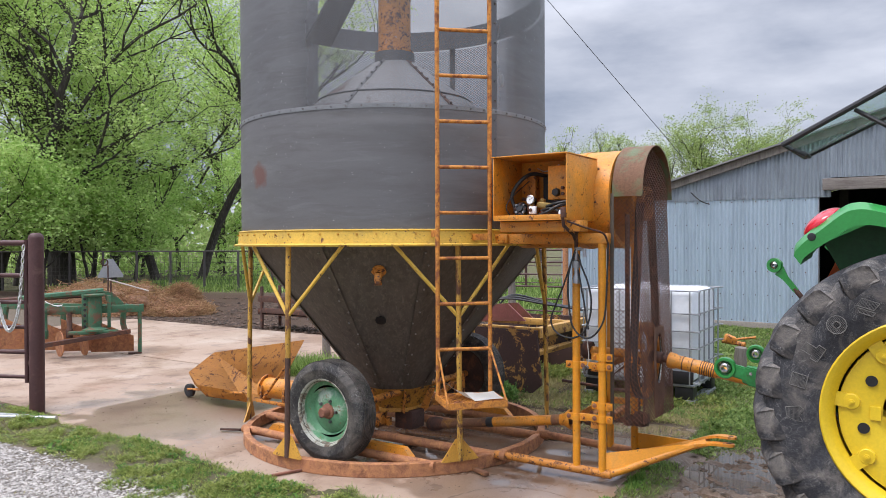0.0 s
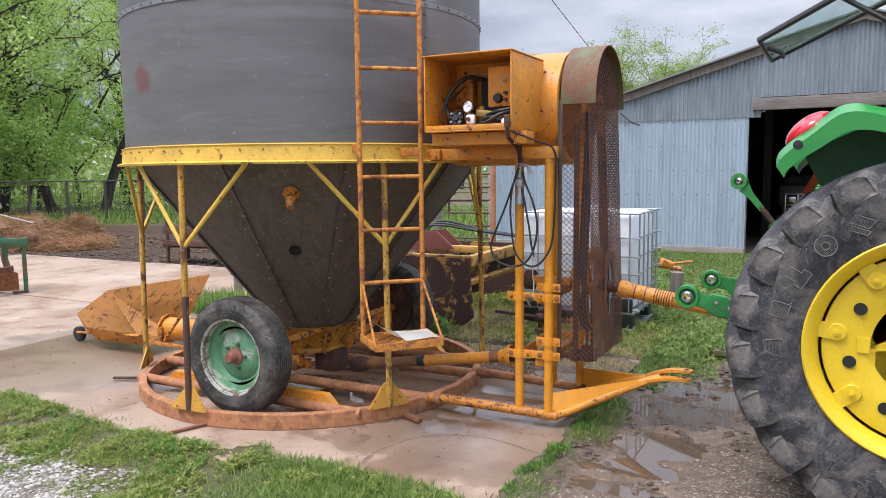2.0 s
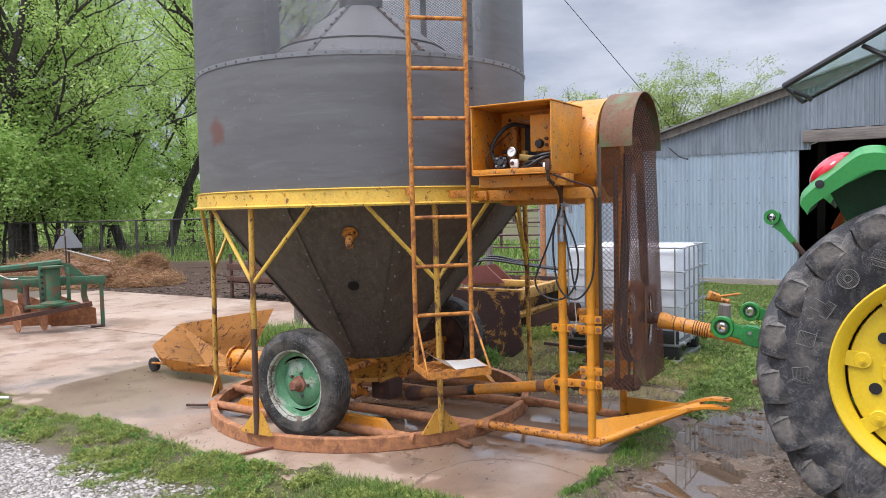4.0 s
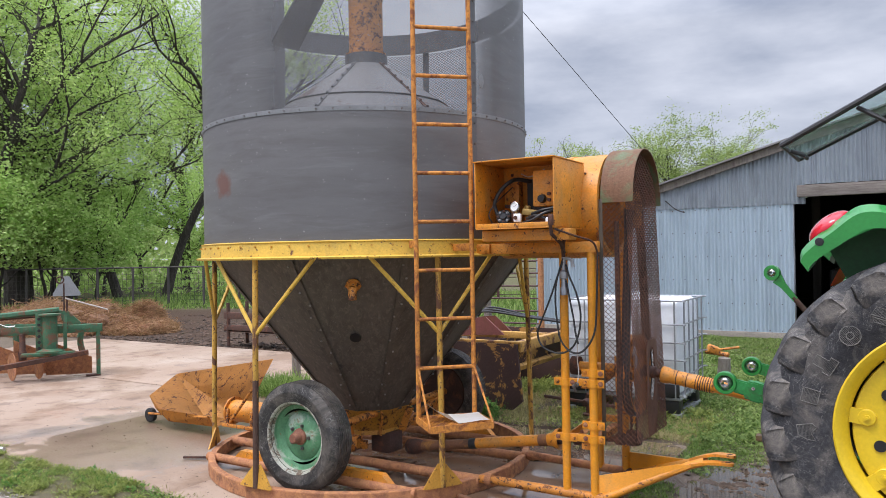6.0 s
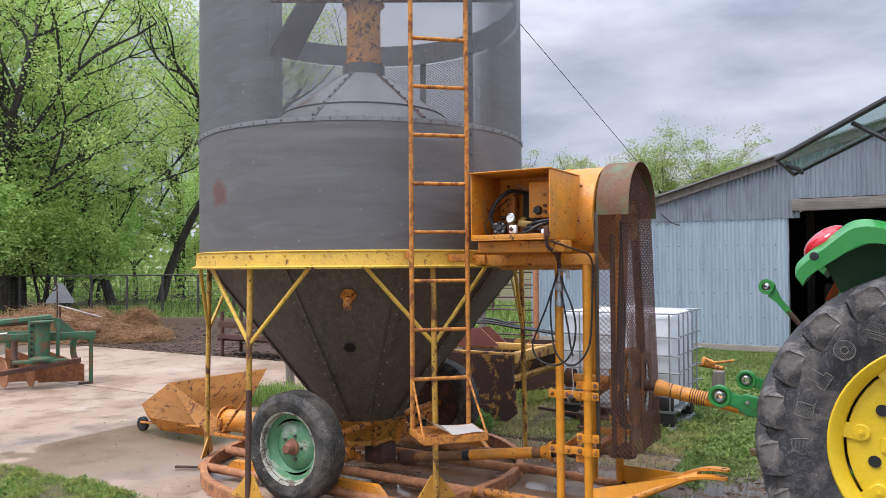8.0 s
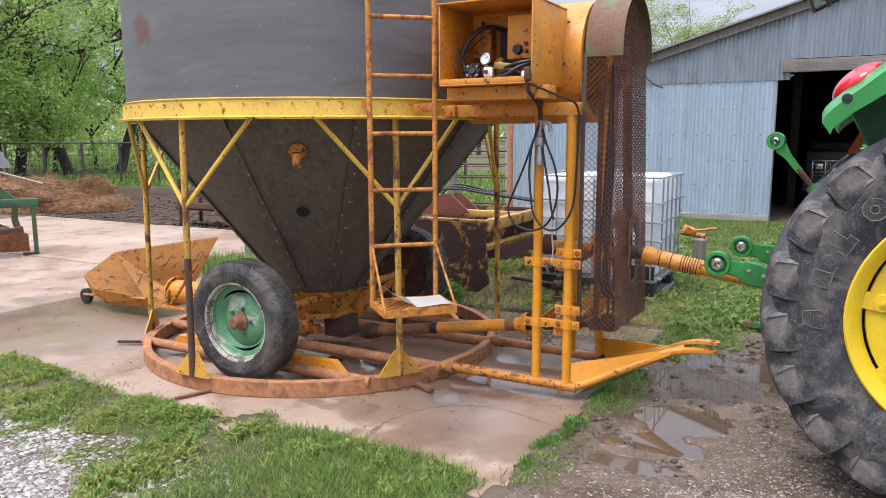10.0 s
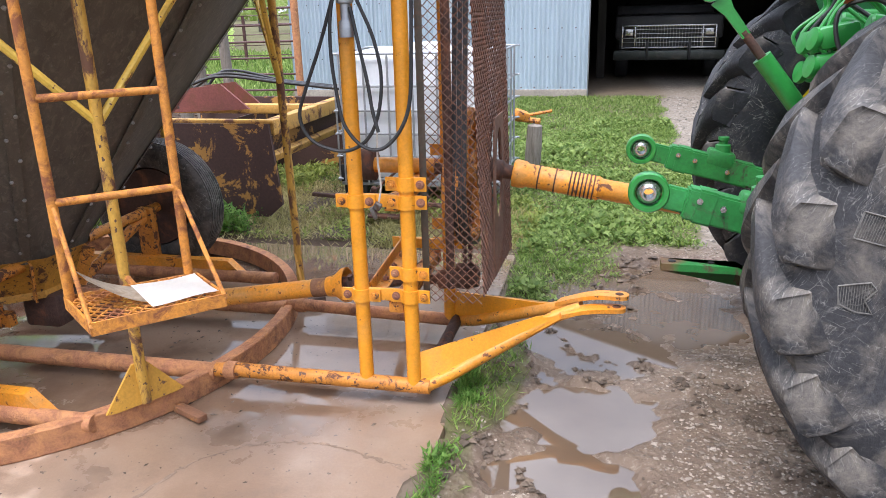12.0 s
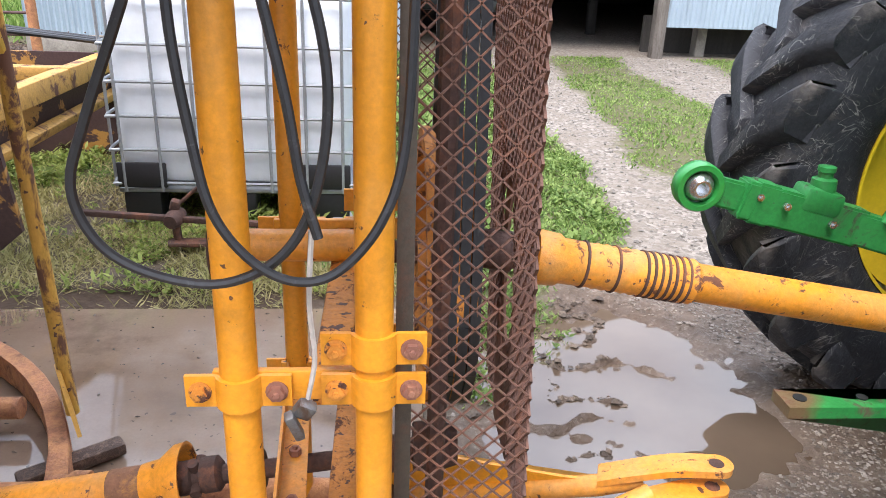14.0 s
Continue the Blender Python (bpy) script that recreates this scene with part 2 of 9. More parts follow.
silver_pipe = surface("aluminium_pipe", (0.5, 0.51, 0.52), 0.35, 0.8, None, vary=0.15, bump=0.05)
wire_white = surface("dirty_white_wire", (0.5, 0.45, 0.4), 0.6, 0, None, vary=0.2, bump=0.0)
truck_glass = surface("dark_windscreen", (0.01, 0.012, 0.013), 0.05, 0, None, vary=0.1, bump=0)


def scuffed_rubber(name, base, dust, share):
    """Tyre rubber with dried dust and a web of fine pale scratches."""
    mat = surface(name, base, 0.6, 0, dust, share, 4.5, 70, 0.3, 0.35, third=tuple(c * 1.7 for c in base), cover3=(0.42, 0.7), scale3=7)
    nt = mat.node_tree
    b = nt.nodes["Principled BSDF"]
    colour = b.inputs["Base Color"].links[0].from_socket
    co = nt.nodes.new("ShaderNodeTexCoord").outputs["Object"]
    for scale, turn, stretch in ((4.0, 0.5, 4.0), (6.0, 1.4, 6.0), (5.0, 2.3, 5.0), (9.0, 0.95, 6.0), (8.0, 2.8, 5.0)):
        mp = nt.nodes.new("ShaderNodeMapping")
        mp.inputs["Rotation"].default_value = (0.3, turn, 0)
        nt.links.new(co, mp.inputs[0])
        n = tex(nt, mp.outputs[0], scale, 3, 0.5, (1, 1, stretch), 0.3)
        off = nt.nodes.new("ShaderNodeMath")
        off.operation = "SUBTRACT"
        off.inputs[1].default_value = 0.5
        nt.links.new(n, off.inputs[0])
        size = nt.nodes.new("ShaderNodeMath")
        size.operation = "ABSOLUTE"
        nt.links.new(off.outputs[0], size.inputs[0])
        line = ramp(nt, size.outputs[0], 0.0, 0.008, (1, 1, 1, 1), (0, 0, 0, 1))
        line = blend(nt, 1.0, line, ramp(nt, tex(nt, co, 5 + turn, 5), 0.50, 0.64, (0, 0, 0, 1), (0.5, 0.5, 0.5, 1)), "MULTIPLY")
        colour = blend(nt, line, colour, (0.38, 0.37, 0.345))
    nt.links.new(colour, b.inputs["Base Color"])
    b.inputs["Specular IOR Level"].default_value = 0.3
    return mat


dusty_rubber = scuffed_rubber("dusty_tractor_tyre", (0.033, 0.034, 0.038), (0.19, 0.170, 0.148), (0.47, 0.70))
tractor_rubber = scuffed_rubber("scuffed_tractor_tyre", (0.021, 0.0225, 0.027), (0.125, 0.11, 0.095), (0.52, 0.76))
mark_rubber = surface("dusty_raised_mark", (0.15, 0.145, 0.135), 0.8, 0, (0.06, 0.06, 0.06), (0.5, 0.65), 14, 90, 0.3, 0.2)


def perforated(name, base, open_share):
    """Sheet punched with holes too small to tell apart: part of the light goes straight through."""
    mat = surface(name, base, 0.55, 0.2, (base[0] * 0.72, base[1] * 0.70, base[2] * 0.68), (0.46, 0.72), 1.6, 140, 0.14, 0.03, (1, 1, 7), third=(base[0] * 1.2, base[1] * 1.22, base[2] * 1.25), cover3=(0.55, 0.75), scale3=2.2, chips=(0.3, 0.3, 0.3), chip_at=(0.715, 0.73))
    nt = mat.node_tree
    out, b = nt.nodes["Material Output"], nt.nodes["Principled BSDF"]
    clear, mix = nt.nodes.new("ShaderNodeBsdfTransparent"), nt.nodes.new("ShaderNodeMixShader")
    mix.inputs[0].default_value = open_share
    nt.links.new(b.outputs[0], mix.inputs[1])
    nt.links.new(clear.outputs[0], mix.inputs[2])
    nt.links.new(mix.outputs[0], out.inputs[0])
    return mat


punched_sheet = perforated("perforated_grey_sheet", (0.15, 0.152, 0.155), 0.44)
# the sheet turns less see-through towards both of its sides
_nt = punched_sheet.node_tree
_dot, _shift = _nt.nodes.new("ShaderNodeVectorMath"), _nt.nodes.new("ShaderNodeMath")
_dot.operation, _shift.operation = "DOT_PRODUCT", "MULTIPLY_ADD"
_dot.inputs[1].default_value = (0.8, 0.6, 0)
_shift.inputs[1].default_value, _shift.inputs[2].default_value = 0.365, 0.5
_nt.links.new(_nt.nodes.new("ShaderNodeTexCoord").outputs["Object"], _dot.inputs[0])
_nt.links.new(_dot.outputs["Value"], _shift.inputs[0])
_rise = ramp(_nt, _shift.outputs[0], 0.20, 0.30, (0.10, 0.10, 0.10, 1), (0.47, 0.47, 0.47, 1))
_fall = ramp(_nt, _shift.outputs[0], 0.76, 0.86, (1, 1, 1, 1), (0.2, 0.2, 0.2, 1))
_open = blend(_nt, 1.0, _rise, _fall, "MULTIPLY")
_nt.links.new(_open, [n for n in _nt.nodes if n.type == "MIX_SHADER"][0].inputs[0])
lower_sheet = perforated("fine_perforated_sheet", (0.168, 0.167, 0.168), 0.10)
worn_tyre = scuffed_rubber("worn_dusty_tyre", (0.032, 0.031, 0.031), (0.17, 0.15, 0.128), (0.44, 0.70))


def glassy(name, colour, share=0.75):
    mat = bpy.data.materials.new(name)
    mat.use_nodes = True
    nt = mat.node_tree
    out, b = nt.nodes["Material Output"], nt.nodes["Principled BSDF"]
    b.inputs["Base Color"].default_value, b.inputs["Roughness"].default_value = (*colour, 1), 0.03
    clear, mix = nt.nodes.new("ShaderNodeBsdfTransparent"), nt.nodes.new("ShaderNodeMixShader")
    clear.inputs[0].default_value = (*[min(1, c * 1.3 + 0.35) for c in colour], 1)
    mix.inputs[0].default_value = share
    nt.links.new(b.outputs[0], mix.inputs[1])
    nt.links.new(clear.outputs[0], mix.inputs[2])
    nt.links.new(mix.outputs[0], out.inputs[0])
    return mat


cab_glass = glassy("green_tinted_glass", (0.45, 0.58, 0.52), 0.72)


def leaf_material(name, a, b, patch=0.35):
    mat = bpy.data.materials.new(name)
    mat.use_nodes = True
    nt = mat.node_tree
    p = nt.nodes["Principled BSDF"]
    geo = nt.nodes.new("ShaderNodeNewGeometry")
    co = nt.nodes.new("ShaderNodeTexCoord").outputs["Object"]
    c = ramp(nt, geo.outputs["Random Per Island"], 0, 1, (*a, 1), (*b, 1))
    c = blend(nt, ramp(nt, tex(nt, co, patch, 3), 0.35, 0.65, (0, 0, 0, 1), (1, 1, 1, 1)), blend(nt, 1.0, c, (0.8, 0.86, 0.75), "MULTIPLY"), c)
    c = blend(nt, ramp(nt, tex(nt, co, patch * 5, 3), 0.4, 0.62, (0, 0, 0, 1), (1, 1, 1, 1)), blend(nt, 1.0, c, (0.76, 0.82, 0.70), "MULTIPLY"), c)
    nt.links.new(c, p.inputs["Base Color"])
    p.inputs["Roughness"].default_value, p.inputs["Specular IOR Level"].default_value = 0.6, 0.25
    thru, mix = nt.nodes.new("ShaderNodeBsdfTranslucent"), nt.nodes.new("ShaderNodeMixShader")
    nt.links.new(c, thru.inputs[0])
    mix.inputs[0].default_value = 0.5
    nt.links.new(p.outputs[0], mix.inputs[1])
    nt.links.new(thru.outputs[0], mix.inputs[2])
    nt.links.new(mix.outputs[0], nt.nodes["Material Output"].inputs[0])
    return mat


spring_leaf = leaf_material("spring_leaves", (0.40, 0.58, 0.15), (0.72, 0.84, 0.36))
bright_leaf = leaf_material("bright_young_leaves", (0.38, 0.58, 0.15), (0.72, 0.85, 0.36))
pale_leaf = leaf_material("pale_spring_leaves", (0.30, 0.40, 0.12), (0.55, 0.62, 0.28))
grass_blade = leaf_material("grass_blades", (0.11, 0.20, 0.045), (0.42, 0.53, 0.18), 2.0)
weed_leaf = leaf_material("creeping_weeds", (0.15, 0.20, 0.045), (0.50, 0.53, 0.17), 3.0)
broad_leaf = leaf_material("broad_weed_leaves", (0.07, 0.18, 0.035), (0.26, 0.43, 0.11), 3.0)
lawn_leaf = leaf_material("lawn_and_clover", (0.105, 0.18, 0.045), (0.37, 0.46, 0.16), 1.6)
straw_blade = leaf_material("straw_and_dead_grass", (0.28, 0.23, 0.10), (0.68, 0.56, 0.32))
dry_blade = leaf_material("dry_grass", (0.20, 0.17, 0.07), (0.46, 0.37, 0.18))

# ---- mesh helpers ----
ORIGIN = {}


def finish(bm, name, mat, smooth=True):
    bm.normal_update()
    me = bpy.data.meshes.new(name)
    bm.to_mesh(me)
    bm.free()
    me.materials.append(mat)
    if smooth:
        me.shade_smooth()
        me.set_sharp_from_angle(angle=radians(38))
    return me


def thing(name, at, label, category, group="", kind=""):
    ob = new(name)
    ob.location = at
    ORIGIN[ob.name] = Vector(at)
    return tagged(ob, label, category, group, kind)


def part(name, bm, mat, parent, label="", smooth=True):
    """bm, given in yard coordinates, becomes one mesh object under parent."""
    base = ORIGIN[parent.name]
    bmesh.ops.translate(bm, verts=bm.verts, vec=-base)
    ob = new(name, finish(bm, name, mat, smooth))
    ob.parent = parent
    ORIGIN[ob.name] = base
    return tagged(ob, label)


def lone(name, bm, mat, at, label, category, group="", kind="", smooth=True):
    """A thing of one mesh."""
    bmesh.ops.translate(bm, verts=bm.verts, vec=-Vector(at))
    ob = new(name, finish(bm, name, mat, smooth))
    ob.location = at
    ORIGIN[ob.name] = Vector(at)
    return tagged(ob, label, category, group, kind)


def B():
    return bmesh.new()


def box(bm, c, s, rot=(0, 0, 0), bevel=0.0):
    r = bmesh.ops.create_cube(bm, size=1.0)
    vs = r["verts"]
    m = Matrix.Translation(c) @ Euler([radians(a) for a in rot]).to_matrix().to_4x4() @ Matrix.Diagonal((*s, 1))
    bmesh.ops.transform(bm, matrix=m, verts=vs)
    if bevel:
        es = list({e for v in vs for e in v.link_edges})
        bmesh.ops.bevel(bm, geom=es, offset=bevel, segments=2, affect="EDGES", profile=0.5)
    return bm


def tube(bm, pts, r, seg=12, caps=True, r2=None, squash=None):
    """A round bar along a line of points; r2 is its radius at the far end."""
    pts = [Vector(p) for p in pts]
    rings = []
    up = None
    for i, p in enumerate(pts):
        d = (pts[min(i + 1, len(pts) - 1)] - pts[max(i - 1, 0)]).normalized()
        if up is None:
            up = d.orthogonal().normalized()
        up = (up - d * up.dot(d)).normalized()
        side = d.cross(up)
        k = i / (len(pts) - 1)
        rad = r if r2 is None else r + (r2 - r) * k
        rings.append([bm.verts.new(p + (up * math.cos(2 * math.pi * j / seg) + side * math.sin(2 * math.pi * j / seg)) * rad) for j in range(seg)])
    for a, b in zip(rings, rings[1:]):
        for j in range(seg):
            bm.faces.new((a[j], a[(j + 1) % seg], b[(j + 1) % seg], b[j]))
    if caps:
        bm.faces.new(rings[0][::-1])
        bm.faces.new(rings[-1])
    return bm


def lathe(bm, profile, m, seg=32, closed=False):
    """Turns (radius, height) pairs about the z axis of the pose m."""
    rings = []
    for r, h in profile:
        rings.append([bm.verts.new(m @ Vector((r * math.cos(2 * math.pi * j / seg), r * math.sin(2 * math.pi * j / seg), h))) for j in range(seg)])
    pairs = list(zip(rings, rings[1:])) + ([(rings[-1], rings[0])] if closed else [])
    for a, b in pairs:
        for j in range(seg):
            bm.faces.new((a[j], a[(j + 1) % seg], b[(j + 1) % seg], b[j]))
    if not closed:
        for ring, (r, h) in ((rings[0][::-1], profile[0]), (rings[-1], profile[-1])):
            if r > 1e-4:
                bm.faces.new(ring)
    return bm


def plate(bm, outline, thick):
    """A flat plate: its outline and the vector of its thickness."""
    t = Vector(thick)
    a = [bm.verts.new(Vector(p) - t / 2) for p in outline]
    b = [bm.verts.new(Vector(p) + t / 2) for p in outline]
    n = len(a)
    bm.faces.new(a[::-1])
    bm.faces.new(b)
    for i in range(n):
        bm.faces.new((a[i], a[(i + 1) % n], b[(i + 1) % n], b[i]))
    bmesh.ops.recalc_face_normals(bm, faces=bm.faces)
    return bm


def face_z(direction):
    """The pose whose z axis points along a direction."""
    return Vector(direction).to_track_quat("Z", "Y").to_matrix().to_4x4()


def bolts(bm, places, direction, r=0.012, h=0.012):
    for p in places:
        lathe(bm, [(r, 0), (r, h), (r * 0.45, h), (r * 0.4, h * 1.5)], Matrix.Translation(p) @ face_z(direction), 6)
    return bm


def expanded(bm, origin, along, up, width, height, cell_w, cell_h, keep=lambda a, b: True, strand=0.0022, deep=0.004):
    """Expanded metal: mirrored zigzag strands that meet at their bends."""
    o, a, b = Vector(origin), Vector(along), Vector(up)
    n = a.cross(b).normalized()
    for i in range(int(width / cell_w) + 1):
        for j in range(int(height / cell_h * 2)):
            sgn = 1 if (i + j) % 2 else -1
            p, q = (i * cell_w + sgn * cell_w * 0.5, j * cell_h / 2), (i * cell_w - sgn * cell_w * 0.5, (j + 1) * cell_h / 2)
            if not (keep(*p) and keep(*q) and 0 <= p[0] <= width and 0 <= q[0] <= width):
                continue
            P, Q = o + a * p[0] + b * p[1], o + a * q[0] + b * q[1]
            d = (Q - P).normalized()
            s = d.cross(n) * strand
            t = n * deep * 0.5
            vs = [bm.verts.new(v) for v in (P - s - t, P + s - t, P + s + t, P - s + t, Q - s - t, Q + s - t, Q + s + t, Q - s + t)]
            for k in range(4):
                bm.faces.new((vs[k], vs[(k + 1) % 4], vs[4 + (k + 1) % 4], vs[4 + k]))
    return bm


def curve_points(pts, n=8):
    """A smooth line through points."""
    pts = [Vector(p) for p in pts]
    ext = [2 * pts[0] - pts[1], *pts, 2 * pts[-1] - pts[-2]]
    out = []
    for i in range(1, len(ext) - 2):
        p0, p1, p2, p3 = ext[i - 1 : i + 3]
        for k in range(n):
            t = k / n
            out.append(0.5 * (2 * p1 + (p2 - p0) * t + (2 * p0 - 5 * p1 + 4 * p2 - p3) * t * t + (3 * p1 - p0 - 3 * p2 + p3) * t ** 3))
    return out + [pts[-1]]

# ---- ground ----


def lattice(x, y, size, seed):
    """Smooth random heights from -1 to 1 on a lattice of that size."""
    table = np.random.RandomState(seed).uniform(-1, 1, (256, 256))
    fx, fy = np.asarray(x) / size, np.asarray(y) / size
    ix, iy = np.floor(fx).astype(int), np.floor(fy).astype(int)
    tx, ty = fx - ix, fy - iy
    tx, ty = tx * tx * (3 - 2 * tx), ty * ty * (3 - 2 * ty)
    at = lambda i, j: table[(ix + i) % 256, (iy + j) % 256]
    return (at(0, 0) * (1 - tx) + at(1, 0) * tx) * (1 - ty) + (at(0, 1) * (1 - tx) + at(1, 1) * tx) * ty


def rough_noise(x, y, size, seed):
    return lattice(x, y, size, seed) * 0.6 + lattice(x, y, size / 2.1, seed + 1) * 0.28 + lattice(x, y, size / 4.3, seed + 2) * 0.14


def step(v, a, b):
    t = np.clip((np.asarray(v, float) - a) / (b - a), 0, 1)
    return t * t * (3 - 2 * t)


SLAB_X1, SLAB_Y0, SLAB_Y1 = 2.32, -1.80, 1.57
WATER = -0.052


def on_slab(x, y):
    one = (x < SLAB_X1) & (x > -3.3) & (y > SLAB_Y0) & (y < SLAB_Y1)
    two = (x < -0.72) & (x > -11.5) & (y >= SLAB_Y1) & (y < 5.0)
    three = (x < -3.3) & (x > -11.5) & (y > -1.3) & (y <= SLAB_Y1)
    return one | two | three


def puddle(x, y):
    """1 in the middle of the puddles, 0 at their rim, less outside."""
    wob = rough_noise(x, y, 0.36, 40) * 0.7 + rough_noise(x, y, 0.11, 46) * 0.5
    out = -9.0
    for cx, cy, rx, ry in ((2.93, 0.42, 0.52, 0.36), (2.80, -0.22, 0.46, 0.33), (2.97, 1.15, 0.68, 0.60), (2.74, -0.72, 0.42, 0.17), (3.35, 0.72, 0.28, 0.34), (2.76, -1.02, 0.32, 0.13)):
        out = np.maximum(out, 1 - ((x - cx) / rx) ** 2 - ((y - cy) / ry) ** 2)
    return np.maximum(out, -3) + wob


MUD_RIDGES = (((2.62, 0.78), (2.78, 0.72), (2.90, 0.80), (3.06, 0.76)), ((2.66, -0.08), (2.80, -0.02), (2.93, -0.06)), ((2.75, 1.22), (2.95, 1.12), (3.12, 1.18), (3.3, 1.05)), ((2.70, 0.34), (2.78, 0.29), (2.95, 0.11), (3.04, -0.06), (3.12, -0.1)), ((2.86, 0.27), (2.96, 0.20), (3.05, 0.22), (3.17, 0.18)), ((2.95, 0.66), (3.02, 0.60), (3.15, 0.47), (3.26, 0.38)))


def turf_edge(x, y):
    """How far the grass reaches over the slab's near edge."""
    return -1.52 - 0.12 * step(x, -2.4, 0.0) - 0.02 * step(x, 0.9, 1.8) + 0.10 * rough_noise(x, y * 0.3, 0.4, 33) + 0.16 * np.exp(-((x - 0.70) / 0.16) ** 2)


def ground_height(x, y):
    x, y = np.asarray(x, float), np.asarray(y, float)
    z = -0.03 + 0.22 * step(y, 2.5, 8.6) * step(x, -3.5, 0.5)
    near = step(np.hypot(x - 2, y), 30, 12)
    z = z + near * rough_noise(x, y, 0.9, 7) * 0.012
    mud = step(x, 2.35, 2.6) * step(x, 6.5, 5.0) * step(y, 2.3, 1.6)
    z = z + mud * (rough_noise(x, y, 0.30, 21) * 0.016 + lattice(x, y, 0.075, 5) * 0.009 + np.abs(lattice(x, y, 0.045, 15)) * 0.011)
    # clods and tread marks pushed up in the wet mud
    ridge = 1 - np.abs(rough_noise(x * 0.8 + y * 0.35, y * 0.8 - x * 0.2, 0.20, 27)) * 5
    z = z + mud * np.clip(ridge, 0, 1) * 0.026 * step(rough_noise(x, y, 0.5, 29), -0.1, 0.2)
    z = z - 0.065 * np.clip(puddle(x, y) + 0.1, 0, 0.7) * mud
    # twisted lumps of mud left standing in the water
    for line in MUD_RIDGES:
        pts = np.array([p[:2] for p in curve_points([(a, b, 0) for a, b in line], 6)])
        gap = np.full(np.shape(x), 9.0)
        for px_, py_ in pts:
            gap = np.minimum(gap, np.hypot(x - px_, y - py_))
        z = np.maximum(z, -0.13 + 0.106 * np.exp(-((gap + 0.02 * np.abs(lattice(x, y, 0.05, 49))) / 0.044) ** 2) * (1 + 0.22 * rough_noise(x, y, 0.09, 48) + 0.10 * lattice(x, y, 0.035, 50)))
    # turf grown over the near edge of the slab
    turf = np.maximum(step(x, 2.32, 2.1) * step(y, -1.40, -1.5), step(x, 2.55, 2.38) * step(x, 2.2, 2.28) * step(y, 1.0, 0.5))
    z = z + turf * (0.042 + 0.012 * rough_noise(x, y, 0.12, 44))
    edge = turf_edge(x, y)
    under = (x < SLAB_X1 - 0.02 + 0.09 * rough_noise(x, y, 0.25, 35) - 0.03 * (y > 0.6)) & (x > -3.27) & (y > edge) & (y < SLAB_Y1 - 0.03)
    under |= (x < -0.75) & (x > -11.47) & (y > -1.27) & (y < 4.97) & (x < -3.28)
    under |= (x < -0.75) & (x > -3.4) & (y > 1.5) & (y < 4.97)
    return np.where(under, -0.12, z)


def ground_masks(x, y):
    """Shares of grass, pale gravel, wet mud and dark soil."""
    n1, n2 = rough_noise(x, y, 1.3, 60), rough_noise(x, y, 0.35, 70)
    wob = n1 * 0.35 + n2 * 0.2
    grass = np.zeros_like(x)
    # strip along the near edge of the slab
    strip = step(y + wob * 0.9 + 1.0 * step(x, 0.4, 1.3), -2.42, -2.12) * step(y, -1.2, -1.45) * step(x + wob * 0.5, 2.35, 2.1)
    tongue = step(np.hypot((x - 0.1) / 0.75, (y + 2.42) / 0.16) + 2.2 * wob, 1.15, 0.6) * 0.8
    bare = step(rough_noise(x, y, 0.5, 64), 0.02, -0.2)
    grass = np.maximum(grass, np.maximum(strip, tongue) * (0.55 + 0.45 * bare * step(x, 1.3, 0.4) + 0.45 * step(x, 0.4, 1.3)).clip(0, 1))
    # tuft along the right edge of the slab
    grass = np.maximum(grass, step(np.abs(x - 2.40 - 0.06 * step(y, -0.6, 0.0)) + wob * 0.35, 0.16 + 0.06 * step(y, -0.7, -0.4), 0.03) * step(y, -1.9, -1.5) * step(y, 0.55, 0.2) * (0.45 + 0.55 * step(y, -0.75, -0.45)))
    # lawn behind, as far as the barn
    lawn = step(y + wob * 0.9 - 1.2 * step(x, 1.9, 1.5), 1.6, 2.2) * step(x + wob * 0.7, 3.75, 3.3) * step(x, -2.6, -2.0)
    lawn = np.maximum(lawn, step(y + wob, 0.75, 1.5) * step(x + wob * 0.4, 3.1, 2.75) * step(x, 2.3, 2.36))
    lawn = np.maximum(lawn, step(np.abs(x - 4.75) + wob, 0.75, 0.3) * step(y, 2.2, 4.0) * 0.75)
    lawn = np.maximum(lawn, step(x + wob, 6.0, 6.8) * step(y, 2.0, 3.0))
    grass = np.maximum(grass, lawn * step(y, 9.0, 8.6))
    # pasture past the fences
    grass = np.maximum(grass, step(y - 0.45 * x + wob, 19.3, 20.5))
    grass = np.maximum(grass, step(y, 9.2, 10.5) * step(x, -2.0, -3.5) * step(x, -11.0, -8.0))
    gravel = np.maximum(step(y - wob * 0.8, -1.95, -2.35) * step(x, 2.3, 1.6) + step(y, -2.6, -3.2) * step(x, 1.6, 2.3), step(x + wob * 0.5, 3.2, 3.7) * step(x, 8.0, 6.5)) * (1 - grass * 0.6)
    mud = step(x, 2.3, 2.45) * step(y + wob, 2.4, 1.5) * step(x, 8, 6) * step(y, -2.6, -1.4)
    weedy = step(y, 1.5, 1.6) * step(y, 5.0, 4.0) * step(x, -1.2, -0.9) * step(x, 2.2, 1.8)
    soil = 0.35 * weedy + 0.55 * weedy * step(y + 0.3 * n2, 1.92, 1.76) + step(y, 4.9, 5.05) * step(x, -2.5, -4.0) * (1 - step(y - 0.45 * x + wob, 19.3, 20.5))
    return grass, gravel, mud, soil


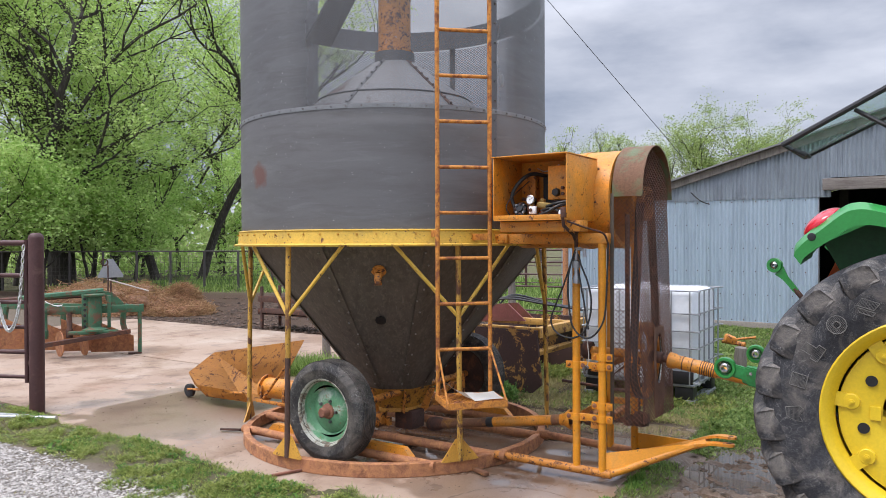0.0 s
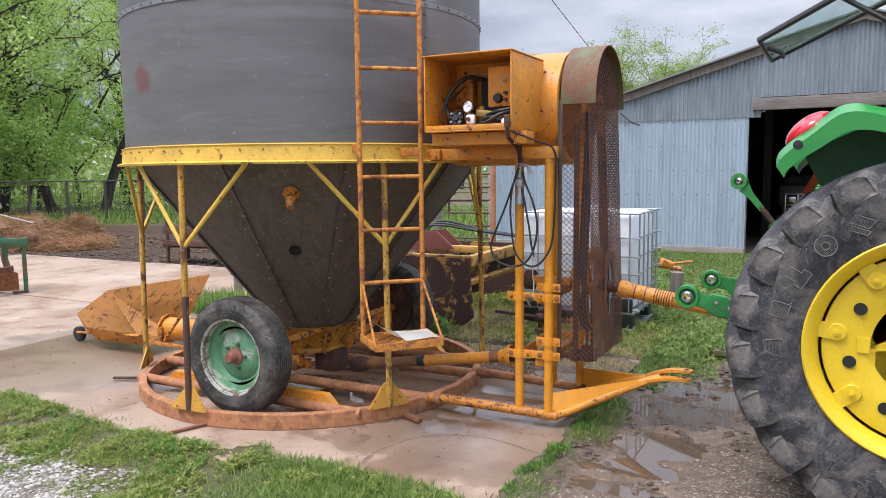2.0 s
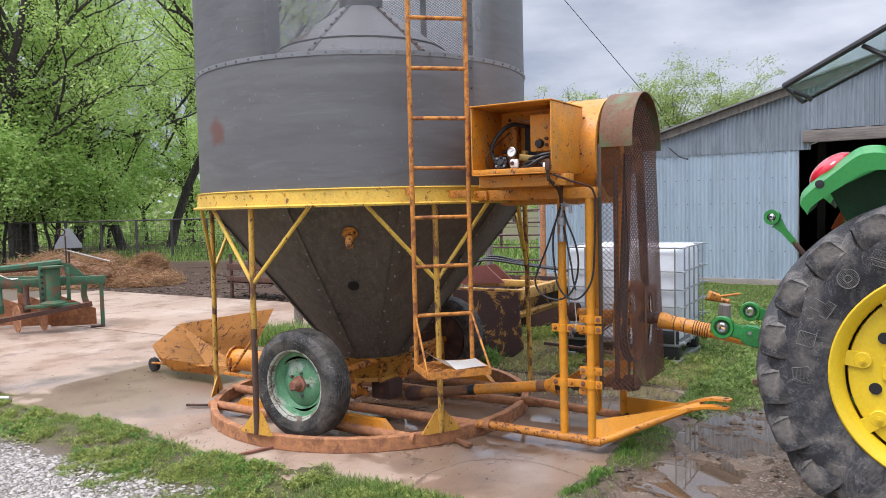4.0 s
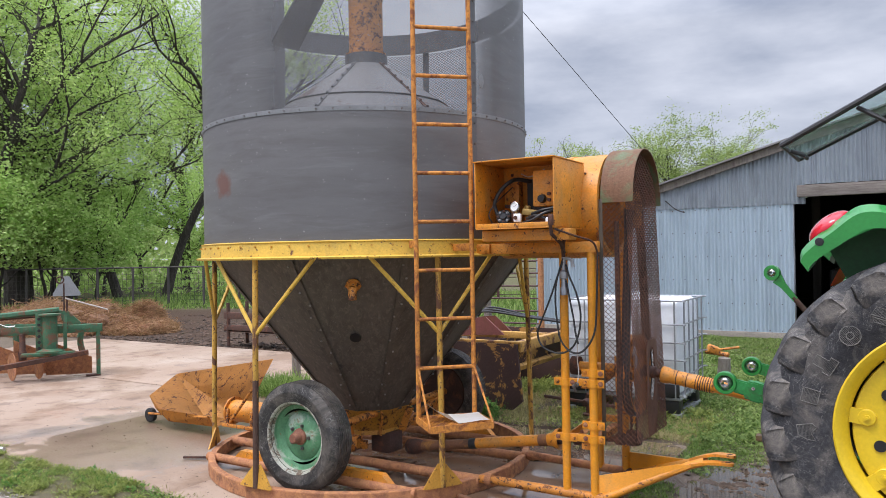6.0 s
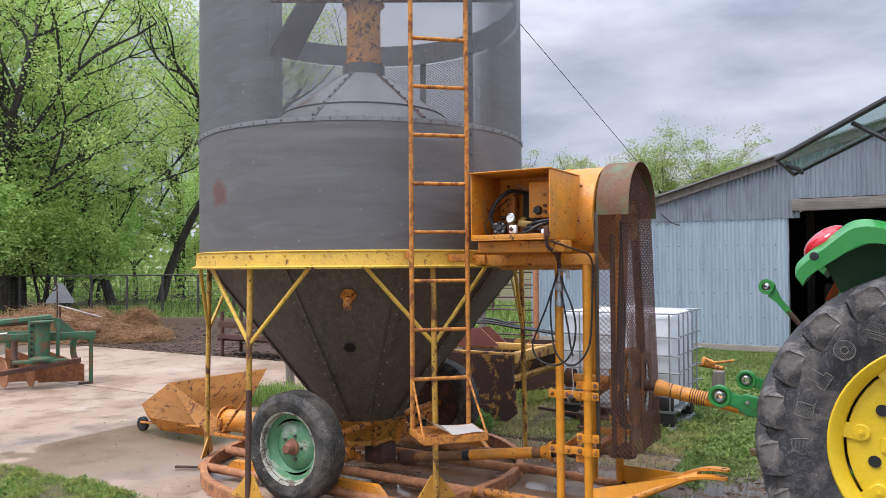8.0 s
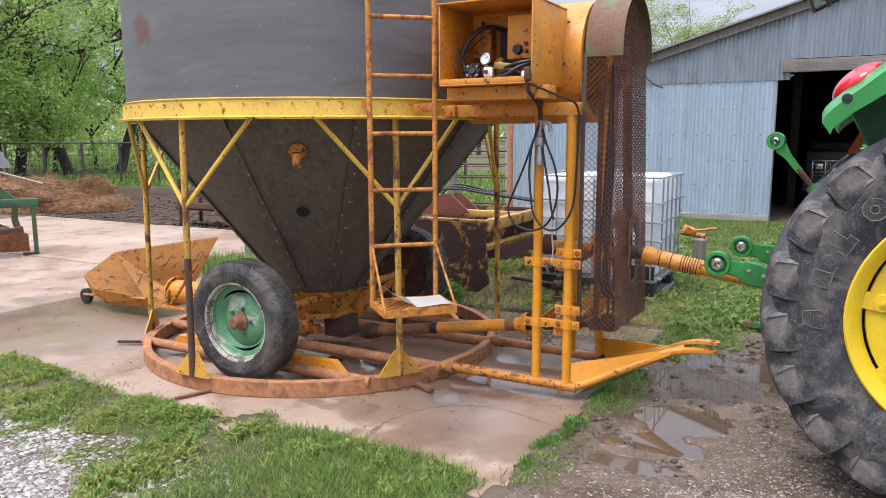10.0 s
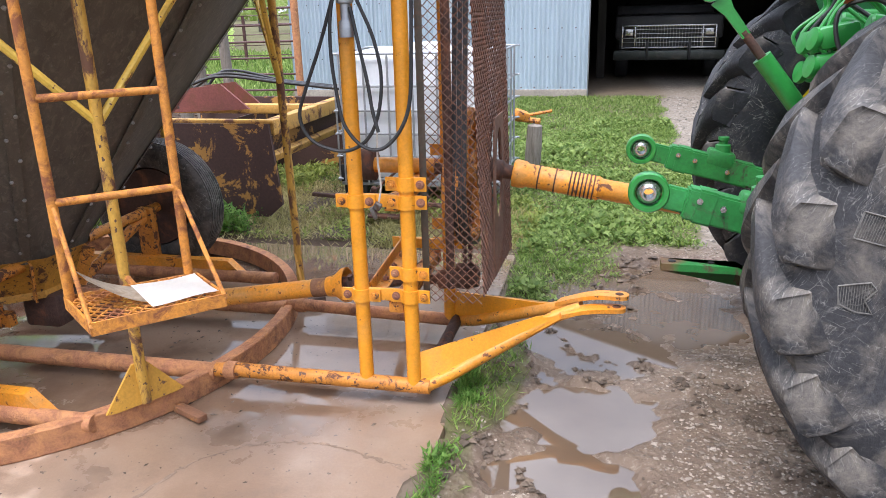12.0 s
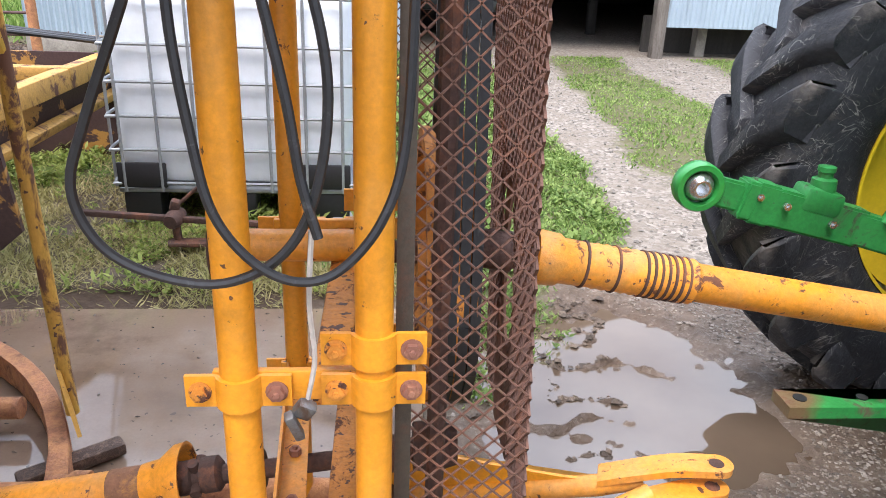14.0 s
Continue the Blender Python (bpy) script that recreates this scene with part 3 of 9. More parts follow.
def spaced(a, b, fine, far, growth=1.16):
    """Coordinates that lie close between a and b and ever wider out to far."""
    mid = list(np.arange(a, b + fine / 2, fine))
    out, d, lo, hi = mid[:], fine, mid[0], mid[-1]
    while hi < far or lo > -far:
        d *= growth
        lo, hi = lo - d, hi + d
        out = [lo] + out + [hi]
    return np.array(out)


def ground_material():
    mat = bpy.data.materials.new("farmyard_ground")
    mat.use_nodes = True
    nt = mat.node_tree
    p = nt.nodes["Principled BSDF"]
    co = nt.nodes.new("ShaderNodeTexCoord").outputs["Object"]

    def mask(name):
        a = nt.nodes.new("ShaderNodeAttribute")
        a.attribute_name = name
        return a.outputs["Fac"]

    fine, mid, wide = tex(nt, co, 45, 8, 0.7), tex(nt, co, 7, 6, 0.65), tex(nt, co, 0.7, 4)
    v = nt.nodes.new("ShaderNodeTexVoronoi")
    v.inputs["Scale"].default_value = 38
    nt.links.new(co, v.inputs["Vector"])
    dirt = blend(nt, mid, (0.075, 0.058, 0.042), (0.17, 0.135, 0.10))
    stones = blend(nt, ramp(nt, v.outputs["Color"], 0.2, 0.8, (0, 0, 0, 1), (1, 1, 1, 1)), (0.12, 0.104, 0.087), (0.28, 0.248, 0.21))
    stones = blend(nt, ramp(nt, mid, 0.42, 0.62, (0, 0, 0, 1), (1, 1, 1, 1)), stones, blend(nt, fine, (0.11, 0.088, 0.066), (0.25, 0.215, 0.18)))
    grass = blend(nt, fine, (0.05, 0.045, 0.025), (0.14, 0.125, 0.065))
    grass = blend(nt, ramp(nt, wide, 0.4, 0.65, (0, 0, 0, 1), (1, 1, 1, 1)), grass, blend(nt, mid, (0.06, 0.06, 0.028), (0.14, 0.145, 0.06)))
    wet = blend(nt, mid, (0.078, 0.056, 0.041), (0.24, 0.183, 0.141))
    wet = blend(nt, ramp(nt, fine, 0.54, 0.66, (0, 0, 0, 1), (1, 1, 1, 1)), wet, (0.31, 0.26, 0.21))
    wet = blend(nt, ramp(nt, tex(nt, co, 1.7, 5, 0.6, distort=0.8), 0.38, 0.62, (0, 0, 0, 1), (1, 1, 1, 1)), blend(nt, 1.0, wet, (0.55, 0.5, 0.46), "MULTIPLY"), wet)
    soil = blend(nt, mid, blend(nt, fine, (0.018, 0.011, 0.007), (0.075, 0.045, 0.03)), blend(nt, fine, (0.03, 0.019, 0.012), (0.115, 0.072, 0.048)))
    c = blend(nt, mask("soil"), dirt, soil)
    c = blend(nt, mask("gravel"), c, stones)
    c = blend(nt, mask("mud"), c, wet)
    ragged = nt.nodes.new("ShaderNodeMath")
    ragged.operation = "MULTIPLY_ADD"
    ragged.inputs[1].default_value, ragged.inputs[2].default_value = 0.9, -0.45
    nt.links.new(mid, ragged.inputs[0])
    total = nt.nodes.new("ShaderNodeMath")
    nt.links.new(mask("grass"), total.inputs[0])
    nt.links.new(ragged.outputs[0], total.inputs[1])
    c = blend(nt, ramp(nt, total.outputs[0], 0.35, 0.6, (0, 0, 0, 1), (1, 1, 1, 1)), c, grass)
    nt.links.new(c, p.inputs["Base Color"])
    nt.links.new(blend(nt, mask("mud"), (0.9,) * 3, blend(nt, ramp(nt, mid, 0.4, 0.6, (0, 0, 0, 1), (1, 1, 1, 1)), (0.3,) * 3, (0.75,) * 3)), p.inputs["Roughness"])
    bp = nt.nodes.new("ShaderNodeBump")
    p.inputs["Specular IOR Level"].default_value = 0.2
    bp.inputs["Strength"].default_value, bp.inputs["Distance"].default_value = 0.7, 0.02
    nt.links.new(blend(nt, 0.5, fine, v.outputs["Distance"]), bp.inputs["Height"])
    nt.links.new(bp.outputs[0], p.inputs["Normal"])
    return mat


def build_ground():
    xs, ys = spaced(-5.0, 5.2, 0.06, 900), spaced(-3.4, 4.5, 0.06, 900)
    xs = np.unique(np.concatenate([xs, np.arange(2.16, 4.2, 0.02)]).round(3))
    ys = np.unique(np.concatenate([ys, np.arange(-2.0, 2.2, 0.02)]).round(3))
    X, Y = np.meshgrid(xs, ys)
    Z = ground_height(X, Y)
    nx, ny = len(xs), len(ys)
    verts = np.stack([X.ravel(), Y.ravel(), Z.ravel()], 1)
    i = (np.arange(ny - 1)[:, None] * nx + np.arange(nx - 1)[None]).ravel()
    faces = np.stack([i, i + 1, i + nx + 1, i + nx], 1)
    me = bpy.data.meshes.new("ground")
    me.from_pydata(verts.tolist(), [], faces.tolist())
    for name, m in zip(("grass", "gravel", "mud", "soil"), ground_masks(X, Y)):
        me.attributes.new(name, "FLOAT", "POINT").data.foreach_set("value", m.ravel().astype(np.float32))
    me.materials.append(ground_material())
    me.shade_smooth()
    return tagged(new("ground", me), "muddy farmyard ground with gravel, puddles and grass", "ground", kind="structure")


build_ground()


def water_material():
    mat = bpy.data.materials.new("muddy_water")
    mat.use_nodes = True
    nt = mat.node_tree
    p = nt.nodes["Principled BSDF"]
    co = nt.nodes.new("ShaderNodeTexCoord").outputs["Object"]
    nt.links.new(blend(nt, tex(nt, co, 2.5, 4), (0.075, 0.052, 0.034), (0.14, 0.10, 0.07)), p.inputs["Base Color"])
    p.inputs["Roughness"].default_value = 0.02
    p.inputs["IOR"].default_value = 1.9
    return mat


bm = B()
box(bm, (3.1, 0.3, WATER - 0.01), (1.9, 3.9, 0.02))
lone("water", bm, water_material(), (3.1, 0.3, WATER), "still brown puddle water reflecting the sky", "puddle", kind="structure")


# ---- concrete slabs ----
def concrete_material():
    mat = bpy.data.materials.new("stained_wet_concrete")
    mat.use_nodes = True
    nt = mat.node_tree
    p = nt.nodes["Principled BSDF"]
    geo = nt.nodes.new("ShaderNodeNewGeometry")
    co = geo.outputs["Position"]
    fine, mid, wide = tex(nt, co, 90, 8, 0.7), tex(nt, co, 3.2, 7, 0.62), tex(nt, co, 0.55, 5, 0.6)
    c = blend(nt, ramp(nt, wide, 0.36, 0.64, (0, 0, 0, 1), (1, 1, 1, 1)), (0.415, 0.312, 0.235), (0.335, 0.232, 0.165))
    c = blend(nt, ramp(nt, mid, 0.54, 0.66, (0, 0, 0, 1), (1, 1, 1, 1)), c, (0.27, 0.195, 0.15))
    c = blend(nt, ramp(nt, tex(nt, co, 2.6, 9, 0.72), 0.56, 0.66, (0, 0, 0, 1), (0.6, 0.6, 0.6, 1)), c, (0.36, 0.21, 0.135))
    c = blend(nt, ramp(nt, tex(nt, co, 1.3, 8, 0.68), 0.54, 0.64, (0, 0, 0, 1), (0.8, 0.8, 0.8, 1)), c, (0.45, 0.36, 0.285))
    c = blend(nt, ramp(nt, fine, 0.3, 0.75, (0, 0, 0, 1), (1, 1, 1, 1)), blend(nt, 1.0, c, (0.8,) * 3, "MULTIPLY"), c)
    c = blend(nt, ramp(nt, tex(nt, co, 34, 3, 0.5), 0.685, 0.70, (0, 0, 0, 1), (1, 1, 1, 1)), c, (0.08, 0.055, 0.04))
    c = blend(nt, ramp(nt, tex(nt, co, 0.8, 7, 0.62), 0.48, 0.58, (0, 0, 0, 1), (1, 1, 1, 1)), c, blend(nt, 1.0, c, (0.72, 0.64, 0.56), "MULTIPLY"))
    # rain lies on the slab round and behind the machine
    grad = nt.nodes.new("ShaderNodeVectorMath")
    grad.operation = "DISTANCE"
    grad.inputs[1].default_value = (1.7, -0.55, 0)
    nt.links.new(co, grad.inputs[0])
    d = nt.nodes.new("ShaderNodeMath")
    d.operation = "MULTIPLY_ADD"
    d.inputs[1].default_value, d.inputs[2].default_value = -0.52, 0.62
    nt.links.new(grad.outputs["Value"], d.inputs[0])
    s = nt.nodes.new("ShaderNodeMath")
    nt.links.new(d.outputs[0], s.inputs[0])
    nt.links.new(mid, s.inputs[1])
    def wetness(centre, slope, top):
        far = nt.nodes.new("ShaderNodeVectorMath")
        far.operation = "DISTANCE"
        far.inputs[1].default_value = centre
        nt.links.new(co, far.inputs[0])
        fall, total = nt.nodes.new("ShaderNodeMath"), nt.nodes.new("ShaderNodeMath")
        fall.operation = "MULTIPLY_ADD"
        fall.inputs[1].default_value, fall.inputs[2].default_value = slope, top
        nt.links.new(far.outputs["Value"], fall.inputs[0])
        nt.links.new(fall.outputs[0], total.inputs[0])
        nt.links.new(mid, total.inputs[1])
        return total

    ps = wetness((1.05, 0.75, 0), -0.40, 0.80)
    both = ps
    for other in (s, wetness((-2.3, -0.2, 0), -0.36, 0.62)):
        most = nt.nodes.new("ShaderNodeMath")
        most.operation = "MAXIMUM"
        nt.links.new(both.outputs[0], most.inputs[0])
        nt.links.new(other.outputs[0], most.inputs[1])
        both = most
    damp = ramp(nt, both.outputs[0], 0.55, 0.63, (0, 0, 0, 1), (1, 1, 1, 1))
    film = ramp(nt, ps.outputs[0], 0.68, 0.80, (0, 0, 0, 1), (1, 1, 1, 1))
    # damp concrete is darker; the grey mixed in stands for reflected sky
    c = blend(nt, damp, c, blend(nt, 1.0, blend(nt, 0.25, c, (0.31, 0.27, 0.235)), (0.75, 0.70, 0.655), "MULTIPLY"))
    c = blend(nt, film, c, blend(nt, 1.0, c, (0.90, 0.89, 0.88), "MULTIPLY"))
    each = nt.nodes.new("ShaderNodeObjectInfo")
    c = blend(nt, 1.0, c, ramp(nt, each.outputs["Random"], 0, 1, (0.84, 0.82, 0.80, 1), (1, 1, 1, 1)), "MULTIPLY")
    p.inputs["IOR"].default_value = 1.62
    nt.links.new(c, p.inputs["Base Color"])
    nt.links.new(blend(nt, film, blend(nt, damp, (0.8,) * 3, (0.30,) * 3), (0.05,) * 3), p.inputs["Roughness"])
    bp = nt.nodes.new("ShaderNodeBump")
    bp.inputs["Distance"].default_value = 0.006
    nt.links.new(blend(nt, film, (0.22,) * 3, (0.01,) * 3), bp.inputs["Strength"])
    nt.links.new(fine, bp.inputs["Height"])
    nt.links.new(bp.outputs[0], p.inputs["Normal"])
    return mat


concrete = concrete_material()
pavement = thing("pavement", (0, 0, 0), "stained wet concrete slabs with open joints", "pavement", kind="structure")
for x0, x1, y0, y1, drop in ((-0.72, SLAB_X1, SLAB_Y0, SLAB_Y1, 0), (-3.3, -0.728, SLAB_Y0, SLAB_Y1, 0.006), (-3.9, -0.72, SLAB_Y1 + 0.012, 5.0, 0.01),
                             (-7.6, -3.912, SLAB_Y1 + 0.012, 5.0, 0.004), (-11.5, -7.612, SLAB_Y1 + 0.012, 5.0, 0.012), (-7.6, -3.312, -1.3, SLAB_Y1, 0.012), (-11.5, -7.612, -1.3, SLAB_Y1, 0.016)):
    bm = B()
    box(bm, ((x0 + x1) / 2, (y0 + y1) / 2, -0.07 - drop), (x1 - x0, y1 - y0, 0.14), bevel=0.008)
    part("slab", bm, concrete, pavement)

# a crack and its damp crumbs across the slab
rng = random.Random(3)
line = curve_points([(1.46, -1.66, 0), (1.42, -1.50, 0), (1.385, -1.30, 0), (1.42, -1.10, 0), (1.50, -0.93, 0), (1.62, -0.82, 0), (1.74, -0.77, 0), (1.93, -0.75, 0), (2.10, -0.80, 0), (2.24, -0.84, 0)], 12)
bm = B()
prev = None
for p in line:
    w = 0.003 + 0.016 * rng.random() ** 1.6
    q = p + Vector((rng.uniform(-0.010, 0.010), rng.uniform(-0.010, 0.010), 0.0012))
    cur = [bm.verts.new(q + Vector((w, w * 0.5, 0))), bm.verts.new(q + Vector((0, 0, 0.0012))), bm.verts.new(q - Vector((w, w * 0.5, 0)))]
    if prev:
        bm.faces.new((prev[0], cur[0], cur[1], prev[1]))
        bm.faces.new((prev[1], cur[1], cur[2], prev[2]))
    prev = cur
crack_dirt = surface("damp_crack_dirt", (0.215, 0.150, 0.108), 0.6, 0, (0.15, 0.105, 0.074), (0.45, 0.6), 30, 90, 0.3, 0.3)
part("crack", bm, crack_dirt, pavement, "damp brown crack")

# ---- barn ----
BARN_Y, BARN_L, BARN_R, PEAK_X = 8.8, -2.35, 10.6, 4.1
DOOR_L, DOOR_R, DOOR_H, BARN_Z = 2.45, 5.8, 2.61, 0.19


def roof_z(x):
    return 2.16 + 0.29 * (x - BARN_L) if x < PEAK_X else 2.16 + 0.29 * (BARN_R - x)


def corrugated(bm, x0, x1, z_low, z_high, y=BARN_Y, pitch=0.068, deep=0.009):
    """Upright corrugations from x0 to x1 between two heights, each a number or a function of x."""
    low = z_low if callable(z_low) else (lambda x: z_low)
    high = z_high if callable(z_high) else (lambda x: z_high)
    n = max(4, int((x1 - x0) / pitch) * 4)
    prev = None
    for i in range(n + 1):
        x = x0 + (x1 - x0) * i / n
        yy = y - deep * math.sin(2 * math.pi * x / pitch)
        cur = [bm.verts.new(v) for v in ((x, yy, low(x)), (x, yy, high(x)), (x, yy + 0.01, high(x)), (x, yy + 0.01, low(x)))]
        if prev:
            for k in range(4):
                bm.faces.new((prev[k], cur[k], cur[(k + 1) % 4], prev[(k + 1) % 4]))
        prev = cur
    return bm


barn = thing("barn", (PEAK_X, BARN_Y + 5, BARN_Z), "pale blue-grey corrugated steel barn with an open doorway", "barn")
part("siding", corrugated(B(), BARN_L, -0.2, BARN_Z + 0.1, lambda x: min(2.52, roof_z(x)), deep=0.013), barn_steel, barn)
part("siding", corrugated(B(), -0.21, DOOR_L, BARN_Z + 0.1, 2.53, BARN_Y - 0.004, deep=0.013), barn_steel, barn)
part("siding", corrugated(B(), -0.9, DOOR_L + 0.2, 2.5, roof_z, BARN_Y - 0.016, deep=0.014), barn_upper, barn, "duller galvanised gable sheet")
part("siding", corrugated(B(), DOOR_L + 0.19, PEAK_X, 2.83, roof_z, BARN_Y - 0.02, deep=0.014), barn_upper, barn, "duller galvanised gable sheet")
part("siding", corrugated(B(), PEAK_X, BARN_R, 2.83, roof_z, BARN_Y - 0.016, deep=0.014), barn_upper, barn, "duller galvanised gable sheet")
part("siding", corrugated(B(), DOOR_R, BARN_R, 0.60, 2.83), barn_steel, barn)
nails = B()
for z in (0.32, 0.78, 1.2, 1.62, 2.05, 2.46):
    for i in range(24):
        x = BARN_L + 0.12 + i * 0.204
        if x < DOOR_L and z < roof_z(x) - 0.05:
            lathe(nails, [(0.010, 0), (0.010, 0.004), (0.004, 0.007)], Matrix.Translation((x, BARN_Y - 0.017, z)) @ face_z((0, -1, 0)), 6)
tagged(part("sheet_nails", nails, dark_rust, barn), kind="stuff")
part("foundation", box(B(), ((BARN_L + DOOR_L) / 2, BARN_Y + 0.05, BARN_Z - 0.08), (DOOR_L - BARN_L, 0.2, 0.36), bevel=0.01), concrete_foot, barn)
part("lintel", box(B(), ((DOOR_L + DOOR_R) / 2 + 0.2, BARN_Y - 0.03, DOOR_H + 0.105), (DOOR_R - DOOR_L + 0.25, 0.09, 0.20), bevel=0.008), lintel_wood, barn, "weathered grey timber beam")
part("door_jamb", box(B(), (DOOR_L + 0.0, BARN_Y + 0.07, (BARN_Z + DOOR_H) / 2), (0.03, 0.12, DOOR_H - BARN_Z), bevel=0.004), cage_steel, barn)
part("door_post", box(B(), (DOOR_R + 0.08, BARN_Y + 0.02, 1.5), (0.16, 0.16, 2.7), bevel=0.01), old_wood, barn)
for x, w in ((6.6, 0.14), (7.9, 0.14)):
    part("pier", box(B(), (x, BARN_Y + 0.35, 0.35), (w, 0.2, 0.6), bevel=0.01), concrete_foot, barn)
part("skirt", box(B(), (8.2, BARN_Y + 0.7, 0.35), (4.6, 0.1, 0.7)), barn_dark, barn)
fascia = B()
for xa, xb in ((BARN_L - 0.25, PEAK_X), (PEAK_X, BARN_R + 0.25)):
    za, zb = roof_z(xa) + 0.0, roof_z(xb) + 0.0
    plate(fascia, [(xa, BARN_Y - 0.07, za - 0.1), (xb, BARN_Y - 0.07, zb - 0.1), (xb, BARN_Y - 0.07, zb + 0.04), (xa, BARN_Y - 0.07, za + 0.04)], (0, 0.04, 0))
part("fascia", fascia, old_wood, barn, "weathered barge board")
roof = B()
for xa, xb in ((BARN_L - 0.3, PEAK_X), (PEAK_X, BARN_R + 0.3)):
    za, zb = roof_z(xa) + 0.06, roof_z(xb) + 0.06
    plate(roof, [(xa, BARN_Y - 0.16, za), (xb, BARN_Y - 0.16, zb), (xb, BARN_Y + 12, zb), (xa, BARN_Y + 12, za)], (0, 0, 0.03))
part("roof", roof, roof_steel, barn)
part("side_wall", box(B(), (BARN_L + 0.03, BARN_Y + 6, 1.1), (0.05, 11.9, 2.1)), barn_steel, barn)
part("side_wall", box(B(), (BARN_R - 0.03, BARN_Y + 6, 1.1), (0.05, 11.9, 2.1)), barn_steel, barn)
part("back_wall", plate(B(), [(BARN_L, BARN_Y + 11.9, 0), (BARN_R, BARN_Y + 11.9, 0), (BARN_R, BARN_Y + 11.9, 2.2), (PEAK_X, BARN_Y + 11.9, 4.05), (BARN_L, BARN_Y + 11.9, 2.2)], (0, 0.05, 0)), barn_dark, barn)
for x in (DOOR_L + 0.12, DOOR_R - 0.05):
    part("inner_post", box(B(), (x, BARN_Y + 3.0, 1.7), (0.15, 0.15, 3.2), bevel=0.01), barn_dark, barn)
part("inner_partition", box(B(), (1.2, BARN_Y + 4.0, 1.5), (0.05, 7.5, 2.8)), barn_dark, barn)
tube(bm := B(), curve_points([(0.32, BARN_Y - 0.1, 2.66), (0.5, BARN_Y - 0.12, 2.5), (0.66, BARN_Y - 0.1, 2.43)], 6), 0.012, 6)
part("eave_bracket", bm, black_plastic, barn)

# ---- grain dryer ----
R = 1.37
dryer = thing("grain_dryer", (0, 0, 0), "tall grey round grain dryer with orange frame and ladder", "grain dryer")


def polar(r, deg, z):
    return Vector((r * math.cos(radians(deg)), r * math.sin(radians(deg)), z))


# base ring
lathe(bm := B(), [(1.31, 0.005), (1.36, 0.0), (1.365, 0.006), (1.365, 0.100), (1.36, 0.106), (1.31, 0.104)], Matrix(), 72, closed=True)
part("base_ring", bm, ring_rust, dryer, "rusty red-orange steel ring")

gusset_paint = surface("yellow_orange_gusset", (0.58, 0.30, 0.04), 0.55, 0, (0.17, 0.08, 0.04), (0.58, 0.66), 10, 80, 0.18, 0.2, rough2=0.85, chips=(0.13, 0.06, 0.03))
# legs, struts, gussets
for deg in (-150, -90, -32.4, 28, 90, 150):
    foot, top = polar(1.385, deg, 0.10), polar(1.36, deg, 1.76)
    leg = part("leg", tube(B(), [foot.lerp(top, 0.45) if deg == -90 else foot, top], 0.021, 12), leg_paint, dryer)
    if deg == -90:
        part("lower_leg", tube(B(), [foot, foot.lerp(top, 0.46)], 0.0215, 12), leg_rust, leg, "dark rusted lower half")
    joint = foot.lerp(top, (1.215 - 0.10) / 1.66)
    for s in (-1, 1):
        part("strut", tube(B(), [joint + Vector((0, 0, -0.03)), polar(1.37, deg + s * 21.5, 1.755)], 0.015, 8), yellow_paint, leg)
    t = Vector((-math.sin(radians(deg)), math.cos(radians(deg)), 0))
    plate(bm := B(), [foot - t * 0.155 + Vector((0, 0, 0.006)), foot - t * 0.12, foot + t * 0.12, foot + t * 0.155 + Vector((0, 0, 0.006)), foot + t * 0.028 + Vector((0, 0, 0.165)) - foot.normalized() * 0.02, foot - t * 0.028 + Vector((0, 0, 0.165)) - foot.normalized() * 0.02], foot.normalized() * 0.012)
    part("gusset", bm, gusset_paint, leg)

# yellow belt with a flange, and its rivets
lathe(bm := B(), [(1.365, 1.728), (1.43, 1.722), (1.435, 1.735), (1.40, 1.745), (1.392, 1.835), (1.40, 1.845), (1.38, 1.852), (1.365, 1.85)], Matrix(), 96, closed=True)
belt = part("belt", bm, yellow_paint, dryer, "pale yellow steel belt")
bm = B()
for i in range(60):
    d = i * 6 + 1.5
    bolts(bm, [polar(1.396, d, 1.815)], polar(1, d, 0), 0.008, 0.007)
tagged(part("rivets", bm, gusset_paint, belt), kind="stuff")

# eight-sided hopper cone with seams
CONE_TURN, SIDES = -6.0, 10
bm = B()
rings = []
for z, r, turn in ((1.74, 1.365, 0), (0.48, 0.34, 0), (0.44, 0.33, 0)):
    rings.append([bm.verts.new(polar(r, CONE_TURN + 36 * j + turn, z)) for j in range(SIDES)])
for a, b in zip(rings, rings[1:]):
    for j in range(SIDES):
        bm.faces.new((a[j], b[j], b[(j + 1) % SIDES], a[(j + 1) % SIDES]))
cone = part("hopper_cone", bm, cone_steel, dryer, "dark weathered steel hopper cone")
bm, bb = B(), B()
for j in range(SIDES):
    d = CONE_TURN + 36 * j
    a, b = polar(1.362, d, 1.735), polar(0.345, d, 0.48)
    side = polar(1, d + 90, 0)
    out = (polar(1, d, -0.82)).normalized()
    plate(bm, [a - side * 0.026 + out * 0.003, a + side * 0.026 + out * 0.003, b + side * 0.02 + out * 0.003, b - side * 0.02 + out * 0.003], out * 0.003)
    bolts(bb, [a.lerp(b, (k + 0.6) / 13) + side * (0.02 if k % 2 else -0.02) + out * 0.006 for k in range(13)], out, 0.0085, 0.007)
part("seam", bm, cone_steel, cone)
zinc = surface("zinc_bolts", (0.30, 0.29, 0.275), 0.45, 0.3, (0.2, 0.16, 0.13), (0.5, 0.65), 20, 90, 0.15, 0.1)
tagged(part("seam_bolts", bb, zinc, cone), kind="stuff")
lathe(bm := B(), [(0.045, 0), (0.045, 0.006), (0.0, 0.006)], Matrix.Translation(polar(0.835, -61, 1.12)) @ face_z(polar(1, -61, -0.82)), 16)
